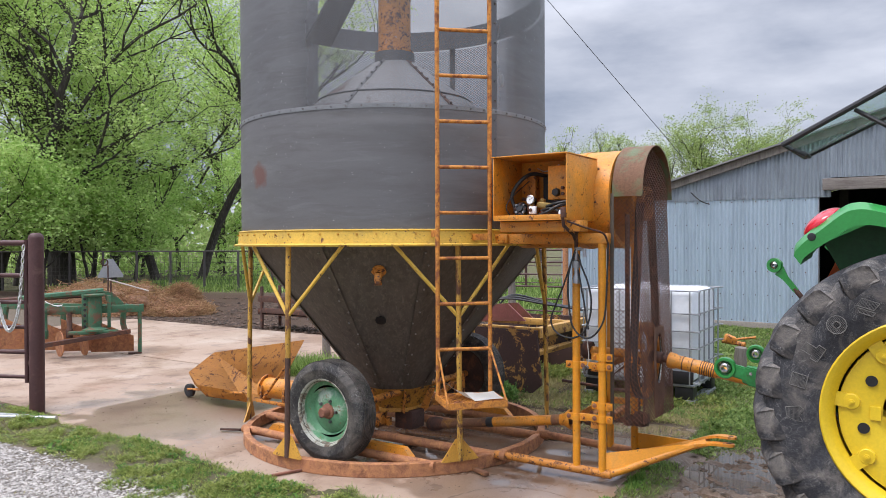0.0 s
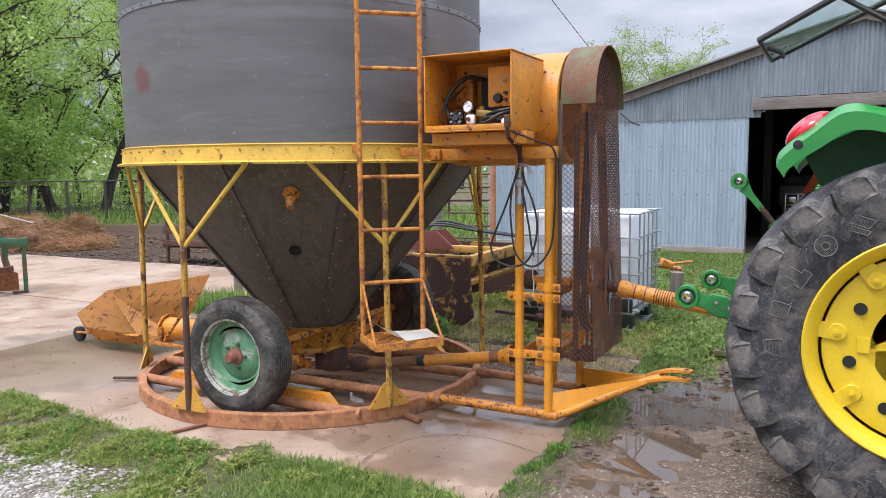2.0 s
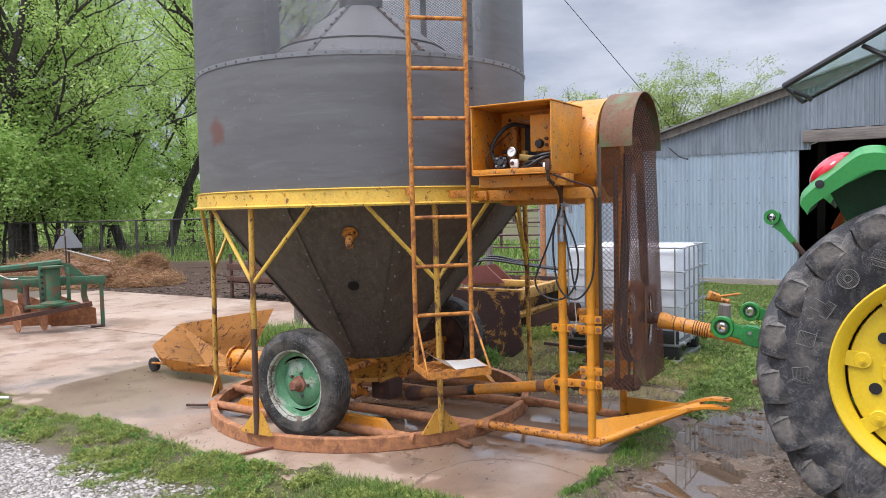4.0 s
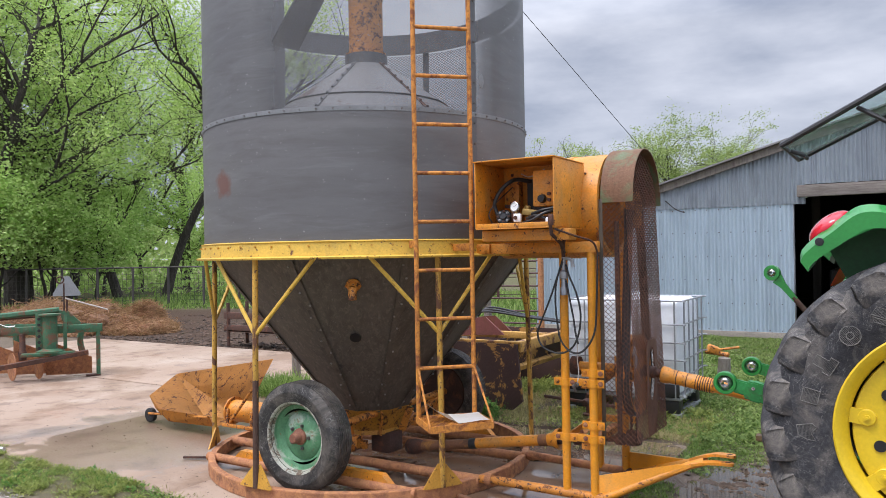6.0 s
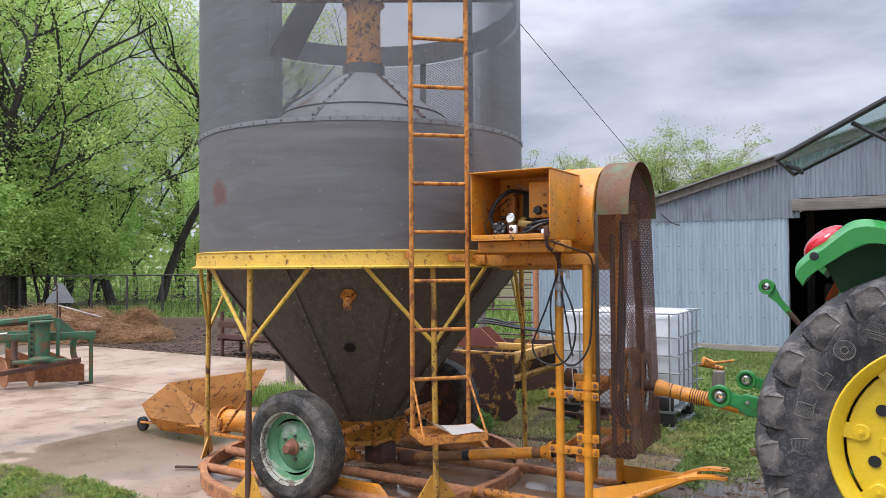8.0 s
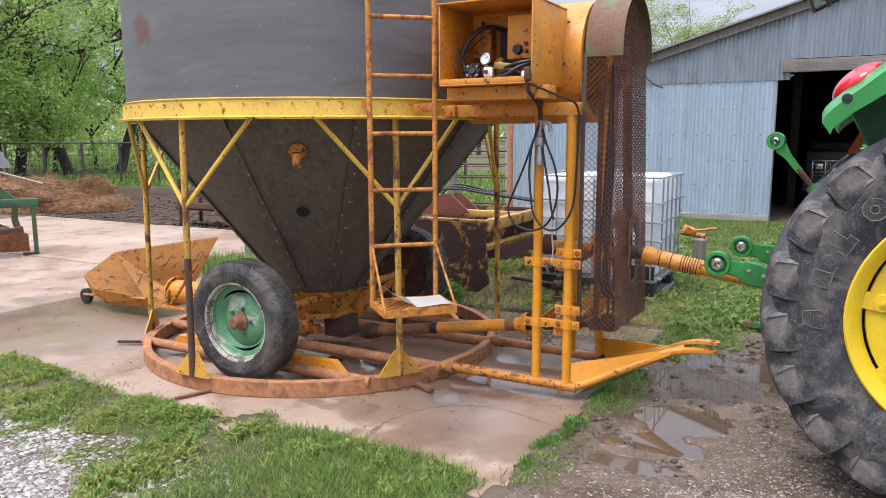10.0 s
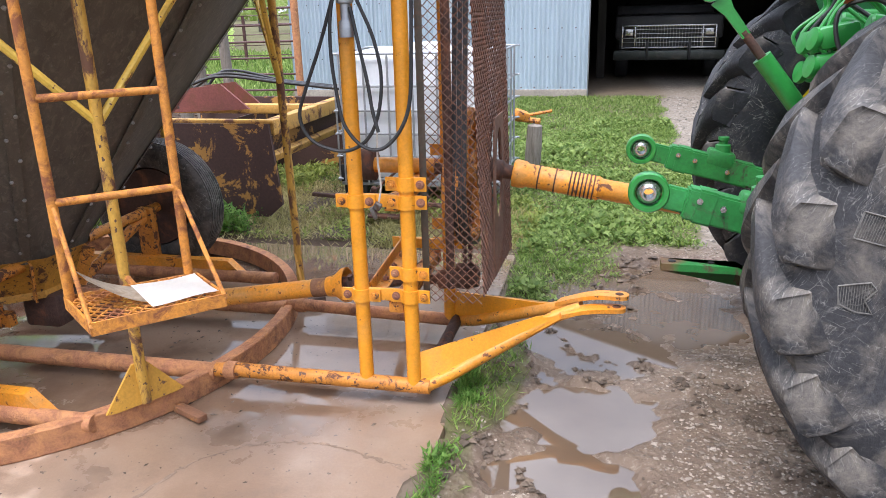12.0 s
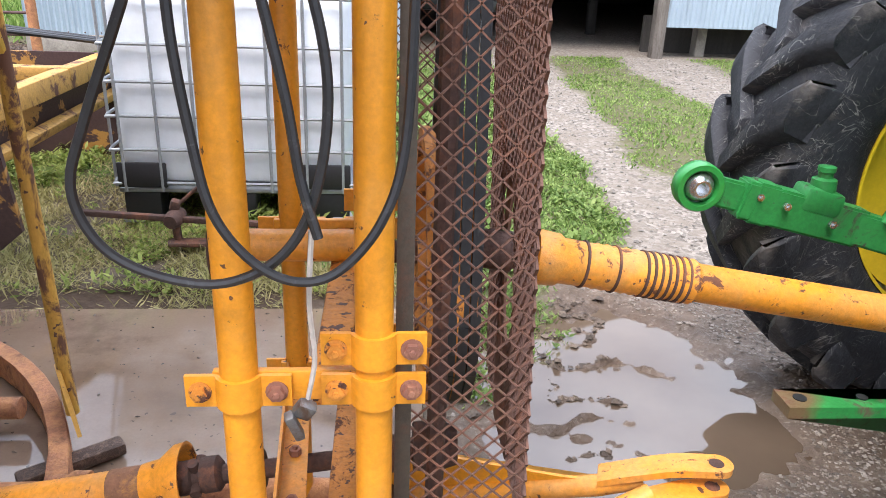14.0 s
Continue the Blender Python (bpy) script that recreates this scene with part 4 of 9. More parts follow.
part("plug", bm, black_plastic, cone)

# sampling spout
sp = polar(1.155, -59, 1.535)
out = polar(1, -59, -0.75).normalized()
lathe(bm := B(), [(0.055, 0), (0.055, 0.012), (0.036, 0.014), (0.034, 0.05), (0.03, 0.052), (0.03, 0.0)], Matrix.Translation(sp) @ face_z(out), 18)
tube(bm, [sp + out * 0.05, sp + out * 0.075 + Vector((0, 0, -0.02)), sp + out * 0.085 + Vector((0, 0, -0.055))], 0.03, 12)
bolts(bm, [sp + face_z(out).to_3x3() @ Vector((0.05 * math.cos(k * 1.57), 0.05 * math.sin(k * 1.57), 0.012)) for k in range(4)], out, 0.009, 0.008)
part("spout", bm, rusty_orange, dryer, "orange outlet spout")

# bin wall: plain below the joint strip, punched above it
lathe(bm := B(), [(R, 1.78), (R, 2.76)], Matrix(), 96)
bmesh.ops.delete(bm, geom=[f for f in bm.faces if len(f.verts) > 4], context="FACES_ONLY")
wall = part("bin_wall", bm, lower_sheet, dryer, "dull grey finely perforated sheet steel wall")
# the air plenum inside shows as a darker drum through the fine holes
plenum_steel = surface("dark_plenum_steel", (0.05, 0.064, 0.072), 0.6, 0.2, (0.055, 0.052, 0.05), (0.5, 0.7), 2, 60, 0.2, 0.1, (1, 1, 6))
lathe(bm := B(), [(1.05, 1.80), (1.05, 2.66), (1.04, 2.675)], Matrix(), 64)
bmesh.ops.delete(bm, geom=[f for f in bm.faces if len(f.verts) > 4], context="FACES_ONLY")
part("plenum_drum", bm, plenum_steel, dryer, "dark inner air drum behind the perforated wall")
lathe(bm := B(), [(R + 0.002, 2.748), (R + 0.006, 2.748), (R + 0.006, 2.78), (R + 0.002, 2.78)], Matrix(), 96, closed=True)
strip = part("joint_strip", bm, band_steel, dryer, "pale galvanised joint strip")
bm = B()
for i in range(72):
    bolts(bm, [polar(R + 0.006, i * 5 + 2, 2.764)], polar(1, i * 5 + 2, 0), 0.0075, 0.006)
tagged(part("rivets", bm, bolt_steel, strip), kind="stuff")
rust_spot(lower_sheet, polar(R, -105, 2.29), 0.14)
RIM = 4.05
lathe(bm := B(), [(R, 2.76), (R, RIM)], Matrix(), 96)
bmesh.ops.delete(bm, geom=[f for f in bm.faces if len(f.verts) > 4], context="FACES_ONLY")
def far_side(f, lo=25, hi=228):
    c = f.calc_center_median()
    return lo < math.degrees(math.atan2(c.y, c.x)) % 360 < hi


bmesh.ops.delete(bm, geom=[f for f in bm.faces if far_side(f)], context="FACES_ONLY")
part("screen_wall", bm, punched_sheet, dryer, "perforated grey sheet, seen through against the light")
for deg in (-19, -140, 100):
    bm = B()
    for z0, z1 in ((1.86, 2.74), (2.79, RIM)):
        plate(bm, [polar(R + 0.004, deg - 1.4, z0), polar(R + 0.004, deg + 1.4, z0), polar(R + 0.004, deg + 1.4, z1), polar(R + 0.004, deg - 1.4, z1)], polar(1, deg, 0) * 0.005)
    seam = part("wall_seam", bm, bin_steel, dryer)
    bolts(bb := B(), [polar(R + 0.007, deg + 0.6, 1.95 + k * 0.15) for k in range(14)], polar(1, deg, 0), 0.009, 0.008)
    tagged(part("seam_bolts", bb, bolt_steel, seam), kind="stuff")
# rust stain plate low on the wall, hand-sized patches
lathe(bm := B(), [(0.03, 0), (0.028, 0.003), (0, 0.004)], Matrix.Translation(polar(R + 0.001, -15, 3.02)) @ face_z(polar(1, -15, 0)) @ Matrix.Diagonal((0.8, 1.7, 1, 1)), 20)
part("inspection_cover", bm, band_steel, dryer)

# inside: plenum cone, tube, hoop and cross bar
lathe(bm := B(), [(1.05, 2.68), (0.98, 2.79), (0.62, 3.08), (0.20, 3.385), (0.16, 3.395)], Matrix(), 40)
bmesh.ops.delete(bm, geom=[f for f in bm.faces if len(f.verts) > 4], context="FACES_ONLY")
cone_skin = surface("stained_inner_cone", (0.20, 0.20, 0.205), 0.55, 0.2, (0.10, 0.07, 0.06), (0.56, 0.60), 2.2, 60, 0.2, 0.1, third=(0.13, 0.125, 0.125), scale3=3)
inner = part("inner_cone", bm, cone_skin, dryer, "grey inner air cone with brown stains")
for z, r in ((3.03, 0.69), (2.80, 0.985)):
    lathe(bm := B(), [(r, z), (r + 0.018, z - 0.004), (r + 0.012, z - 0.016), (r, z - 0.016)], Matrix(), 48, closed=True)
    part("cone_lap", bm, bin_steel, inner)
for d in (-20, -80, -140, 160, 100, 40):
    a, b = polar(0.98, d, 2.80), polar(0.21, d, 3.385)
    side, out_ = polar(1, d + 90, 0), polar(0.75, d, 0.66)
    plate(bm := B(), [a - side * 0.02 + out_ * 0.004, a + side * 0.02 + out_ * 0.004, b + side * 0.012 + out_ * 0.004, b - side * 0.012 + out_ * 0.004], out_ * 0.005)
    bolts(bm, [a.lerp(b, (k + 0.5) / 9) + out_ * 0.009 for k in range(9)], out_, 0.012, 0.01)
    part("cone_seam", bm, dark_rust if d == -20 else bin_steel, inner)
lathe(bm := B(), [(0.175, 3.39), (0.175, 3.50), (0.148, 3.50), (0.148, 3.97), (0.152, 3.97), (0.152, 4.02), (0.185, 4.02), (0.185, 4.045), (0.152, 4.045), (0.152, 4.4)], Matrix(), 32)
tube_part = part("centre_tube", bm, rusty_orange, dryer, "orange centre auger tube")
lathe(bm := B(), [(0.178, 3.38), (0.184, 3.38), (0.184, 3.48), (0.178, 3.48)], Matrix(), 32, closed=True)
part("collar", bm, bin_steel, tube_part)
bm = B()
cell_w, cell_h = 0.78, 0.026
for i in range(int(203 / cell_w)):
    for j in range(int(1.07 / cell_h * 2)):
        sgn = 1 if (i + j) % 2 else -1
        a, z = 25 + (i + 0.5) * cell_w, 2.77 + j * cell_h / 2
        p, q = polar(R, a + sgn * cell_w / 2, z), polar(R, a - sgn * cell_w / 2, z + cell_h / 2)
        w = Vector((0, 0, 0.0036 if 70 < a < 175 else 0.0062))
        bm.faces.new([bm.verts.new(v) for v in (p - w, q - w, q + w, p + w)])
tagged(part("far_screen", bm, bin_steel, dryer, "open grey net of the far wall"), kind="stuff")
bm = B()
for i in range(34):
    a, b = 25 + 203 * i / 34, 25 + 203 * (i + 1) / 34
    for z0, z1 in ((3.84, RIM),):
        plate(bm, [polar(R - 0.04, a, z0), polar(R - 0.04, b, z0), polar(R - 0.04, b, z1), polar(R - 0.04, a, z1)], polar(1, (a + b) / 2, 0) * 0.01)
part("inner_hoop", bm, bin_steel, dryer, "grey inner hoop")
for deg in (58, 196):
    plate(bm := B(), [polar(R - 0.05, deg - 3, 2.8), polar(R - 0.05, deg + 3, 2.8), polar(R - 0.05, deg + 3, RIM), polar(R - 0.05, deg - 3, RIM)], polar(1, deg, 0) * 0.02)
    part("inner_stay", bm, bin_steel, dryer)
bm = B()
for i in range(14):
    a, b = 164 + 64 * i / 14, 164 + 64 * (i + 1) / 14
    plate(bm, [polar(R - 0.015, a, 2.77), polar(R - 0.015, b, 2.77), polar(R - 0.015, b, 4.7), polar(R - 0.015, a, 4.7)], polar(1, (a + b) / 2, 0) * 0.004)
part("far_sheet", bm, bin_steel, dryer, "closed grey sheet of the far wall")
tube(bm := B(), [polar(R - 0.05, 215, RIM - 0.01), polar(R - 0.05, 28, RIM - 0.01)], 0.018, 8)
part("cross_bar", bm, dark_rust, dryer)
plate(bm := B(), [polar(R - 0.05, 172, RIM - 0.20), polar(R - 0.05, 158, RIM - 0.20), (-0.30, 0.25, RIM + 0.62), (-0.42, 0.05, RIM + 0.62)], (0.0, 0.0, 0.03))
part("spout_brace", bm, bin_steel, dryer, "dark grey slanting brace plate")

# discharge box under the cone
sump_paint = surface("chipped_sump_paint", (0.52, 0.25, 0.035), 0.55, 0, (0.10, 0.045, 0.025), (0.545, 0.60), 9, 80, 0.22, 0.25, rough2=0.9, chips=(0.075, 0.032, 0.02), chip_at=(0.63, 0.66))
bm = B()
rings = [[bm.verts.new(polar(r, 22.5 + 90 * (j // 2) + (22 if j % 2 else -22) + 22.5 + CONE_TURN, z)) for j in range(8)] for z, r in ((0.46, 0.36), (0.44, 0.345), (0.27, 0.255), (0.25, 0.26), (0.235, 0.26))]
for a, b in zip(rings, rings[1:]):
    for j in range(8):
        bm.faces.new((a[j], b[j], b[(j + 1) % 8], a[(j + 1) % 8]))
bm.faces.new(rings[-1])
sump = part("discharge_box", bm, sump_paint, dryer, "rusty orange discharge box")
for d in (-90, -40, 10, 140):
    plate(bm := B(), [polar(0.34, d, 0.45), polar(0.40, d, 0.44), polar(0.32, d, 0.24), polar(0.25, d, 0.24)], polar(1, d + 90, 0) * 0.01)
    part("rib", bm, rusty_orange, sump)
part("gearbox", box(B(), (0.18, -0.03, 0.16), (0.2, 0.2, 0.17), bevel=0.02), dark_rust, dryer)
bm = B()
box(bm, (-0.05, -0.24, 0.16), (0.34, 0.05, 0.07), bevel=0.004)
box(bm, (-0.18, -0.28, 0.19), (0.06, 0.08, 0.13), bevel=0.004)
box(bm, (0.05, -0.28, 0.18), (0.06, 0.08, 0.11), bevel=0.004)
part("sump_bracket", bm, rusty_orange, dryer)

# under-frame: long pipes, cross pipes and wheel beams
for y in (-0.43, 0.285):
    part("frame_pipe", tube(B(), [(-1.26, y, 0.085), (1.30, y, 0.085)], 0.038, 14), ring_rust, dryer)
BEAM_Y, MID_Y = 0.80, -0.055  # the wheels' track lies a hand nearer than the bin's middle


def wheel_beam(s):
    y = MID_Y + s * BEAM_Y
    part("beam_pipe", tube(B(), [(-1.05, y - 0.03, 0.075), (1.04, y - 0.03, 0.075)], 0.036, 12), ring_rust, dryer)
    bm = B()
    plate(bm, [(-0.78, y, 0.07), (0.84, y, 0.07), (0.74, y, 0.165), (-0.68, y, 0.165)], (0, 0.06, 0))
    beam = part("wheel_beam", bm, orange_paint, dryer, "orange wheel beam with cut ends")
    box(bm := B(), (0.2, MID_Y + s * 0.84, 0.28), (0.10, 0.06, 0.34), bevel=0.006)
    part("axle_bracket", bm, rusty_orange, beam)
    part("brace", tube(B(), [(0.2, MID_Y + s * 0.82, 0.40), (0.05, s * 0.33, 0.14)], 0.03, 10), rusty_orange, beam)


def trailer_wheel(s):
    """A wheel on the axle; s is the side."""
    c, r, w = Vector((0.175, MID_Y + s * 1.025, 0.425)), 0.40, 0.205
    m = Matrix.Translation(c) @ face_z((0, s, 0))
    prof = [(0.245, -0.075), (0.262, -0.09), (0.32, -0.105), (0.365, -0.098), (0.388, -0.08), (0.395, -0.07)]
    tread = []
    for k in range(7):
        h = -0.062 + k * 0.0205
        tread += [(0.401, h - 0.007), (0.401, h + 0.005), (0.394, h + 0.006), (0.394, h + 0.012)]
    prof += tread + [(0.395, 0.07), (0.388, 0.08), (0.365, 0.098), (0.345, 0.102), (0.34, 0.1055), (0.33, 0.1055), (0.32, 0.104), (0.285, 0.096), (0.27, 0.094), (0.262, 0.09), (0.245, 0.075)]
    tyre = part("tyre", lathe(B(), prof, m, 64, closed=True), worn_tyre, dryer, "worn ribbed black tyre")
    rim = lathe(B(), [(0.235, -0.07), (0.252, 0.088), (0.262, 0.094), (0.262, 0.086), (0.248, 0.075), (0.235, 0.03), (0.20, 0.022), (0.175, 0.0), (0.16, 0.012), (0.10, 0.03), (0.055, 0.032), (0.0, 0.032)], m, 40)
    r_ob = part("rim", rim, rim_green if s < 0 else dark_rust, tyre, "chipped pale green wheel rim" if s < 0 else "rusty wheel disc")
    hub = lathe(B(), [(0.062, 0.03), (0.058, 0.045), (0.042, 0.055), (0.038, 0.10), (0.030, 0.112), (0.0, 0.112)], m, 20)
    part("hub", hub, hub_rust, tyre, "rusty hub")
    if s < 0:
        part("rim_edge", lathe(B(), [(0.2375, 0.05), (0.2405, 0.05), (0.2525, 0.0785), (0.2640, 0.0875), (0.2645, 0.0965), (0.2520, 0.0905)], m, 40, closed=True), cream_edge, r_ob, "rim edge worn to pale primer")
    m3 = m.to_3x3()
    for k in range(5):
        part("wheel_nut", bolts(B(), [m @ Vector((0.085 * math.cos(k * 1.2566), 0.085 * math.sin(k * 1.2566), 0.031))], m3 @ Vector((0, 0, 1)), 0.013, 0.016), bolt_steel, tyre)
    for turn in (0.25, 0.25 + math.pi):
        slot = B()
        prev = None
        for k in range(13):
            a = turn + math.pi / 2 + (k / 12 - 0.5) * 1.25
            wide = 0.014 * math.sin(math.pi * (k + 0.6) / 13.2) + 0.002
            cur = [slot.verts.new(m @ Vector(((0.203 - e) * math.cos(a), (0.203 - e) * math.sin(a), 0.0245))) for e in (0, wide)]
            if prev:
                slot.faces.new((prev[0], cur[0], cur[1], prev[1]))
            prev = cur
        bmesh.ops.solidify(slot, geom=slot.faces[:], thickness=0.004)
        part("rim_slot", slot, black_plastic, r_ob)


for s in (-1, 1):
    wheel_beam(s)
    trailer_wheel(s)
bm = tube(B(), [(0.2, -0.98, 0.425), (0.2, 0.98, 0.425)], 0.03, 12)
part("axle", bm, rusty_orange, dryer)

# draw frame: near and far pipes, four posts, clamps, top beams
NEAR, FAR = -0.40, 0.28
CY = 0.0  # the hitch tip
CLAMPS = ((2.165, 0.922), (2.165, 0.853), (2.165, 0.57), (2.165, 0.477), (1.965, 0.852), (1.965, 0.472))
PR = 0.0285
for y in (NEAR, FAR):
    s = 1 if y > 0 else -1
    part("frame_rail", tube(B(), [(1.30, y + s * 0.03, 0.095), (1.42, y + s * 0.025, 0.10), (2.17, y + s * 0.0, 0.085), (2.23, y, 0.085)], 0.031, 14), rusty_orange if s < 0 else ring_rust, dryer)
    lathe(bm := B(), [(0.036, 0), (0.040, 0.01), (0.038, 0.05)], Matrix.Translation((1.345, y + s * 0.03, 0.098)) @ face_z((1, 0, 0)), 14)
    part("rail_sleeve", bm, ring_rust, dryer)
    for x, top in ((1.965, 1.74), (2.165, 1.76)):
        part("post", tube(B(), [(x, y, 0.09), (x, y, top)], PR, 16), post_paint, dryer)
    box(bm := B(), (1.76, y, 1.775), (0.92, 0.06, 0.075), bevel=0.005)
    part("top_beam", bm, orange_paint, dryer)
    box(bm := B(), (1.36, y * 1.02, 1.775), (0.12, 0.1, 0.07), bevel=0.006)
    bolts(bm, [(1.33, y - s * -0.055, 1.79), (1.39, y - s * -0.055, 1.765)], (0, s, 0), 0.012, 0.012)
    part("beam_lug", bm, orange_paint, dryer)
    # clamps round the posts
    for x, z in CLAMPS:
        bm = B()
        # a saddle strap: two flat ears and a half round between them
        out_line = [(-0.078, 0.012), (-0.040, 0.012)] + [((PR + 0.007) * math.cos(a), max(0.012, (PR + 0.007) * math.sin(a))) for a in [math.pi * (1 - k / 10) for k in range(1, 10)]] + [(0.040, 0.012), (0.078, 0.012)]
        in_line = [(-0.078, 0.004), (-0.036, 0.004)] + [(PR * math.cos(a), max(0.004, PR * math.sin(a))) for a in [math.pi * (1 - k / 10) for k in range(1, 10)]] + [(0.036, 0.004), (0.078, 0.004)]
        rows = [[bm.verts.new((x + px_, y + s * py_, z + dz)) for px_, py_ in line_] for dz in (-0.026, 0.026) for line_ in (out_line, in_line)]
        o0, i0, o1, i1 = rows
        for k in range(len(o0) - 1):
            for u, v in ((o0, o1), (i1, i0), (i0, o0), (o1, i1)):
                bm.faces.new((u[k], u[k + 1], v[k + 1], v[k]))
        for k in (0, len(o0) - 1):
            bm.faces.new((o0[k], o1[k], i1[k], i0[k]))
        bmesh.ops.recalc_face_normals(bm, faces=bm.faces)
        clamp = part("clamp", bm, post_paint, dryer, "orange saddle clamp")
        for k in (-1, 1):
            q = (x + k * 0.056, y + s * 0.012, z)
            w = lathe(B(), [(0.017, 0), (0.017, 0.003), (0.012, 0.0035)], Matrix.Translation(q) @ face_z((0, s, 0)), 14)
            bolts(w, [(q[0], q[1] + s * 0.003, q[2])], (0, s, 0), 0.0125, 0.010)
            part("clamp_bolt", w, hub_rust if (k > 0) == (z > 0.6) else rusty_orange, clamp)
    for z in (0.852, 0.472):
        box(bm := B(), (2.06, y - s * 0.006, z + 0.002), (0.27, 0.016, 0.05), bevel=0.003)
        part("clamp_bar", bm, post_paint, dryer)
    # gusset plate and drawbar arm
    plate(bm := B(), [(2.19, y, 0.09), (2.25, y - s * 0.02, 0.09), (2.78, CY + s * 0.035, 0.30), (2.62, CY + s * 0.08, 0.285), (2.19, y, 0.235)], (0.004, 0.009 * 1, 0))
    part("drawbar_gusset", bm, post_paint, dryer)
    arm = tube(B(), [(2.21, y, 0.085), (2.30, y - s * 0.06, 0.115), (2.70, CY + s * 0.05, 0.28), (2.80, CY + s * 0.03, 0.315)], 0.027, 12)
    part("drawbar_arm", arm, orange_paint, dryer)
# clevis: each arm ends in a flat level tongue with a pin hole
def tongue(line, width, thick):
    """A flat strip along a line with a rounded end."""
    pts = curve_points(line, 5)
    rows, n = [], len(pts)
    for i, p in enumerate(pts):
        d = (pts[min(i + 1, n - 1)] - pts[max(i - 1, 0)]).normalized()
        side = Vector((-d.y, d.x, 0)).normalized()
        rows.append((p, side * width / 2))
    end, side = rows[-1]
    d = Vector((side.y, -side.x, 0)).normalized()
    for k in range(1, 7):
        q = math.pi / 2 * k / 6.5
        rows.append((end + d * (width / 2 * math.sin(q)), side * math.cos(q)))
    bm, prev = B(), None
    for p, w in rows:
        cur = [bm.verts.new(p + w * e + Vector((0, 0, f * thick / 2))) for e, f in ((-1, -1), (1, -1), (1, 1), (-1, 1))]
        if prev:
            for k in range(4):
                bm.faces.new((prev[k], prev[(k + 1) % 4], cur[(k + 1) % 4], cur[k]))
        else:
            bm.faces.new(cur)
        prev = cur
    bm.faces.new(prev[::-1])
    bmesh.ops.recalc_face_normals(bm, faces=bm.faces)
    return bm


for line in ([(2.70, 0.06, 0.30), (2.78, 0.035, 0.335), (2.87, 0.015, 0.362), (2.965, 0.0, 0.368)], [(2.72, -0.065, 0.297), (2.80, -0.045, 0.312), (2.88, -0.03, 0.318), (2.955, -0.02, 0.318)]):
    clevis = part("clevis", tongue(line, 0.068, 0.018), orange_paint, dryer, "worn flat hitch tongue with a pin hole")
    hole = Vector(line[-1]) + Vector((-0.005, 0, 0.0085))
    part("pin_hole", lathe(B(), [(0.0, 0.0), (0.015, 0.0), (0.018, 0.0012), (0.0, 0.0018)], Matrix.Translation(hole), 16), dark_rust, clevis)
part("frame_cross_pipe", tube(B(), [(2.2, NEAR, 0.09), (2.2, FAR, 0.09)], 0.028, 12), dark_rust, dryer)
for z in (0.835, 0.42):
    box(bm := B(), (2.10, -0.06, z), (0.06, 0.66, 0.05), bevel=0.004)
    part("cross_angle", bm, rusty_orange, dryer)
bm = plate(B(), [(1.985, -0.36, 0.455), (2.04, -0.36, 0.455), (2.00, 0.26, 0.455), (1.945, 0.26, 0.455)], (0, -0.002, 0.006))
plate(bm, [(1.985, -0.36, 0.457), (1.985, -0.36, 0.505), (1.945, 0.26, 0.505), (1.945, 0.26, 0.457)], (0.006, 0, 0))
brace = part("brace_angle", bm, orange_paint, dryer, "orange angle brace with rusty bolts")
for k in (0.25, 0.5, 0.75):
    q = Vector((2.014, -0.36, 0.462)).lerp(Vector((1.974, 0.26, 0.462)), k)
    part("brace_bolt", bolts(B(), [q], (0, 0, 1), 0.013, 0.014), hub_rust, brace)

# drive shaft under the bin
S0, S1 = Vector((0.38, 0.03, 0.115)), Vector((1.66, 0.043, 0.318))
SD = (S1 - S0).normalized()


def along_shaft(d):
    """Place and turn of a piece d metres along the shaft."""
    return Matrix.Translation(S0 + SD * d) @ face_z(SD)


part("drive_shaft_tube", tube(B(), [S0 + SD * 0.60, S1], 0.042, 18), orange_paint, dryer, "orange drive shaft tube")
part("drive_shaft_tube", tube(B(), [S0 + SD * 0.10, S0 + SD * 0.64], 0.040, 18), burnt_tube, dryer, "brown rusted length of the shaft tube")
part("shaft_band", lathe(B(), [(0.041, 0), (0.0432, 0.004), (0.0432, 0.062), (0.041, 0.066)], along_shaft(0.585), 24, closed=True), black_plastic, dryer, "blackened band")
lathe(bm := B(), [(0.0, -0.05), (0.045, -0.05), (0.062, -0.03), (0.066, 0.03), (0.056, 0.08), (0.042, 0.11), (0.0, 0.11)], along_shaft(0.02), 20)
part("shaft_coupling", bm, dark_rust, dryer)
part("shaft_sleeve", lathe(B(), [(0.042, 0), (0.0445, 0.003), (0.0445, 0.085), (0.042, 0.09)], along_shaft(1.20), 24, closed=True), burnt_tube, dryer)
lathe(bm := B(), [(0.043, 0), (0.046, 0.0), (0.052, 0.04), (0.078, 0.075), (0.082, 0.10), (0.076, 0.10), (0.045, 0.05)], along_shaft(1.275), 28)
part("shaft_bell", bm, orange_paint, dryer, "orange flared shaft bell")
part("stub_shaft", tube(B(), [S1, (2.34, 0.055, 0.40)], 0.022, 12), dark_rust, dryer)
lathe(bm := B(), [(0.0, 0.03), (0.036, 0.03), (0.040, 0.05), (0.038, 0.095), (0.030, 0.10), (0.030, 0.115), (0.041, 0.12), (0.041, 0.155), (0.028, 0.165), (0.0, 0.165)], along_shaft(1.29), 20)
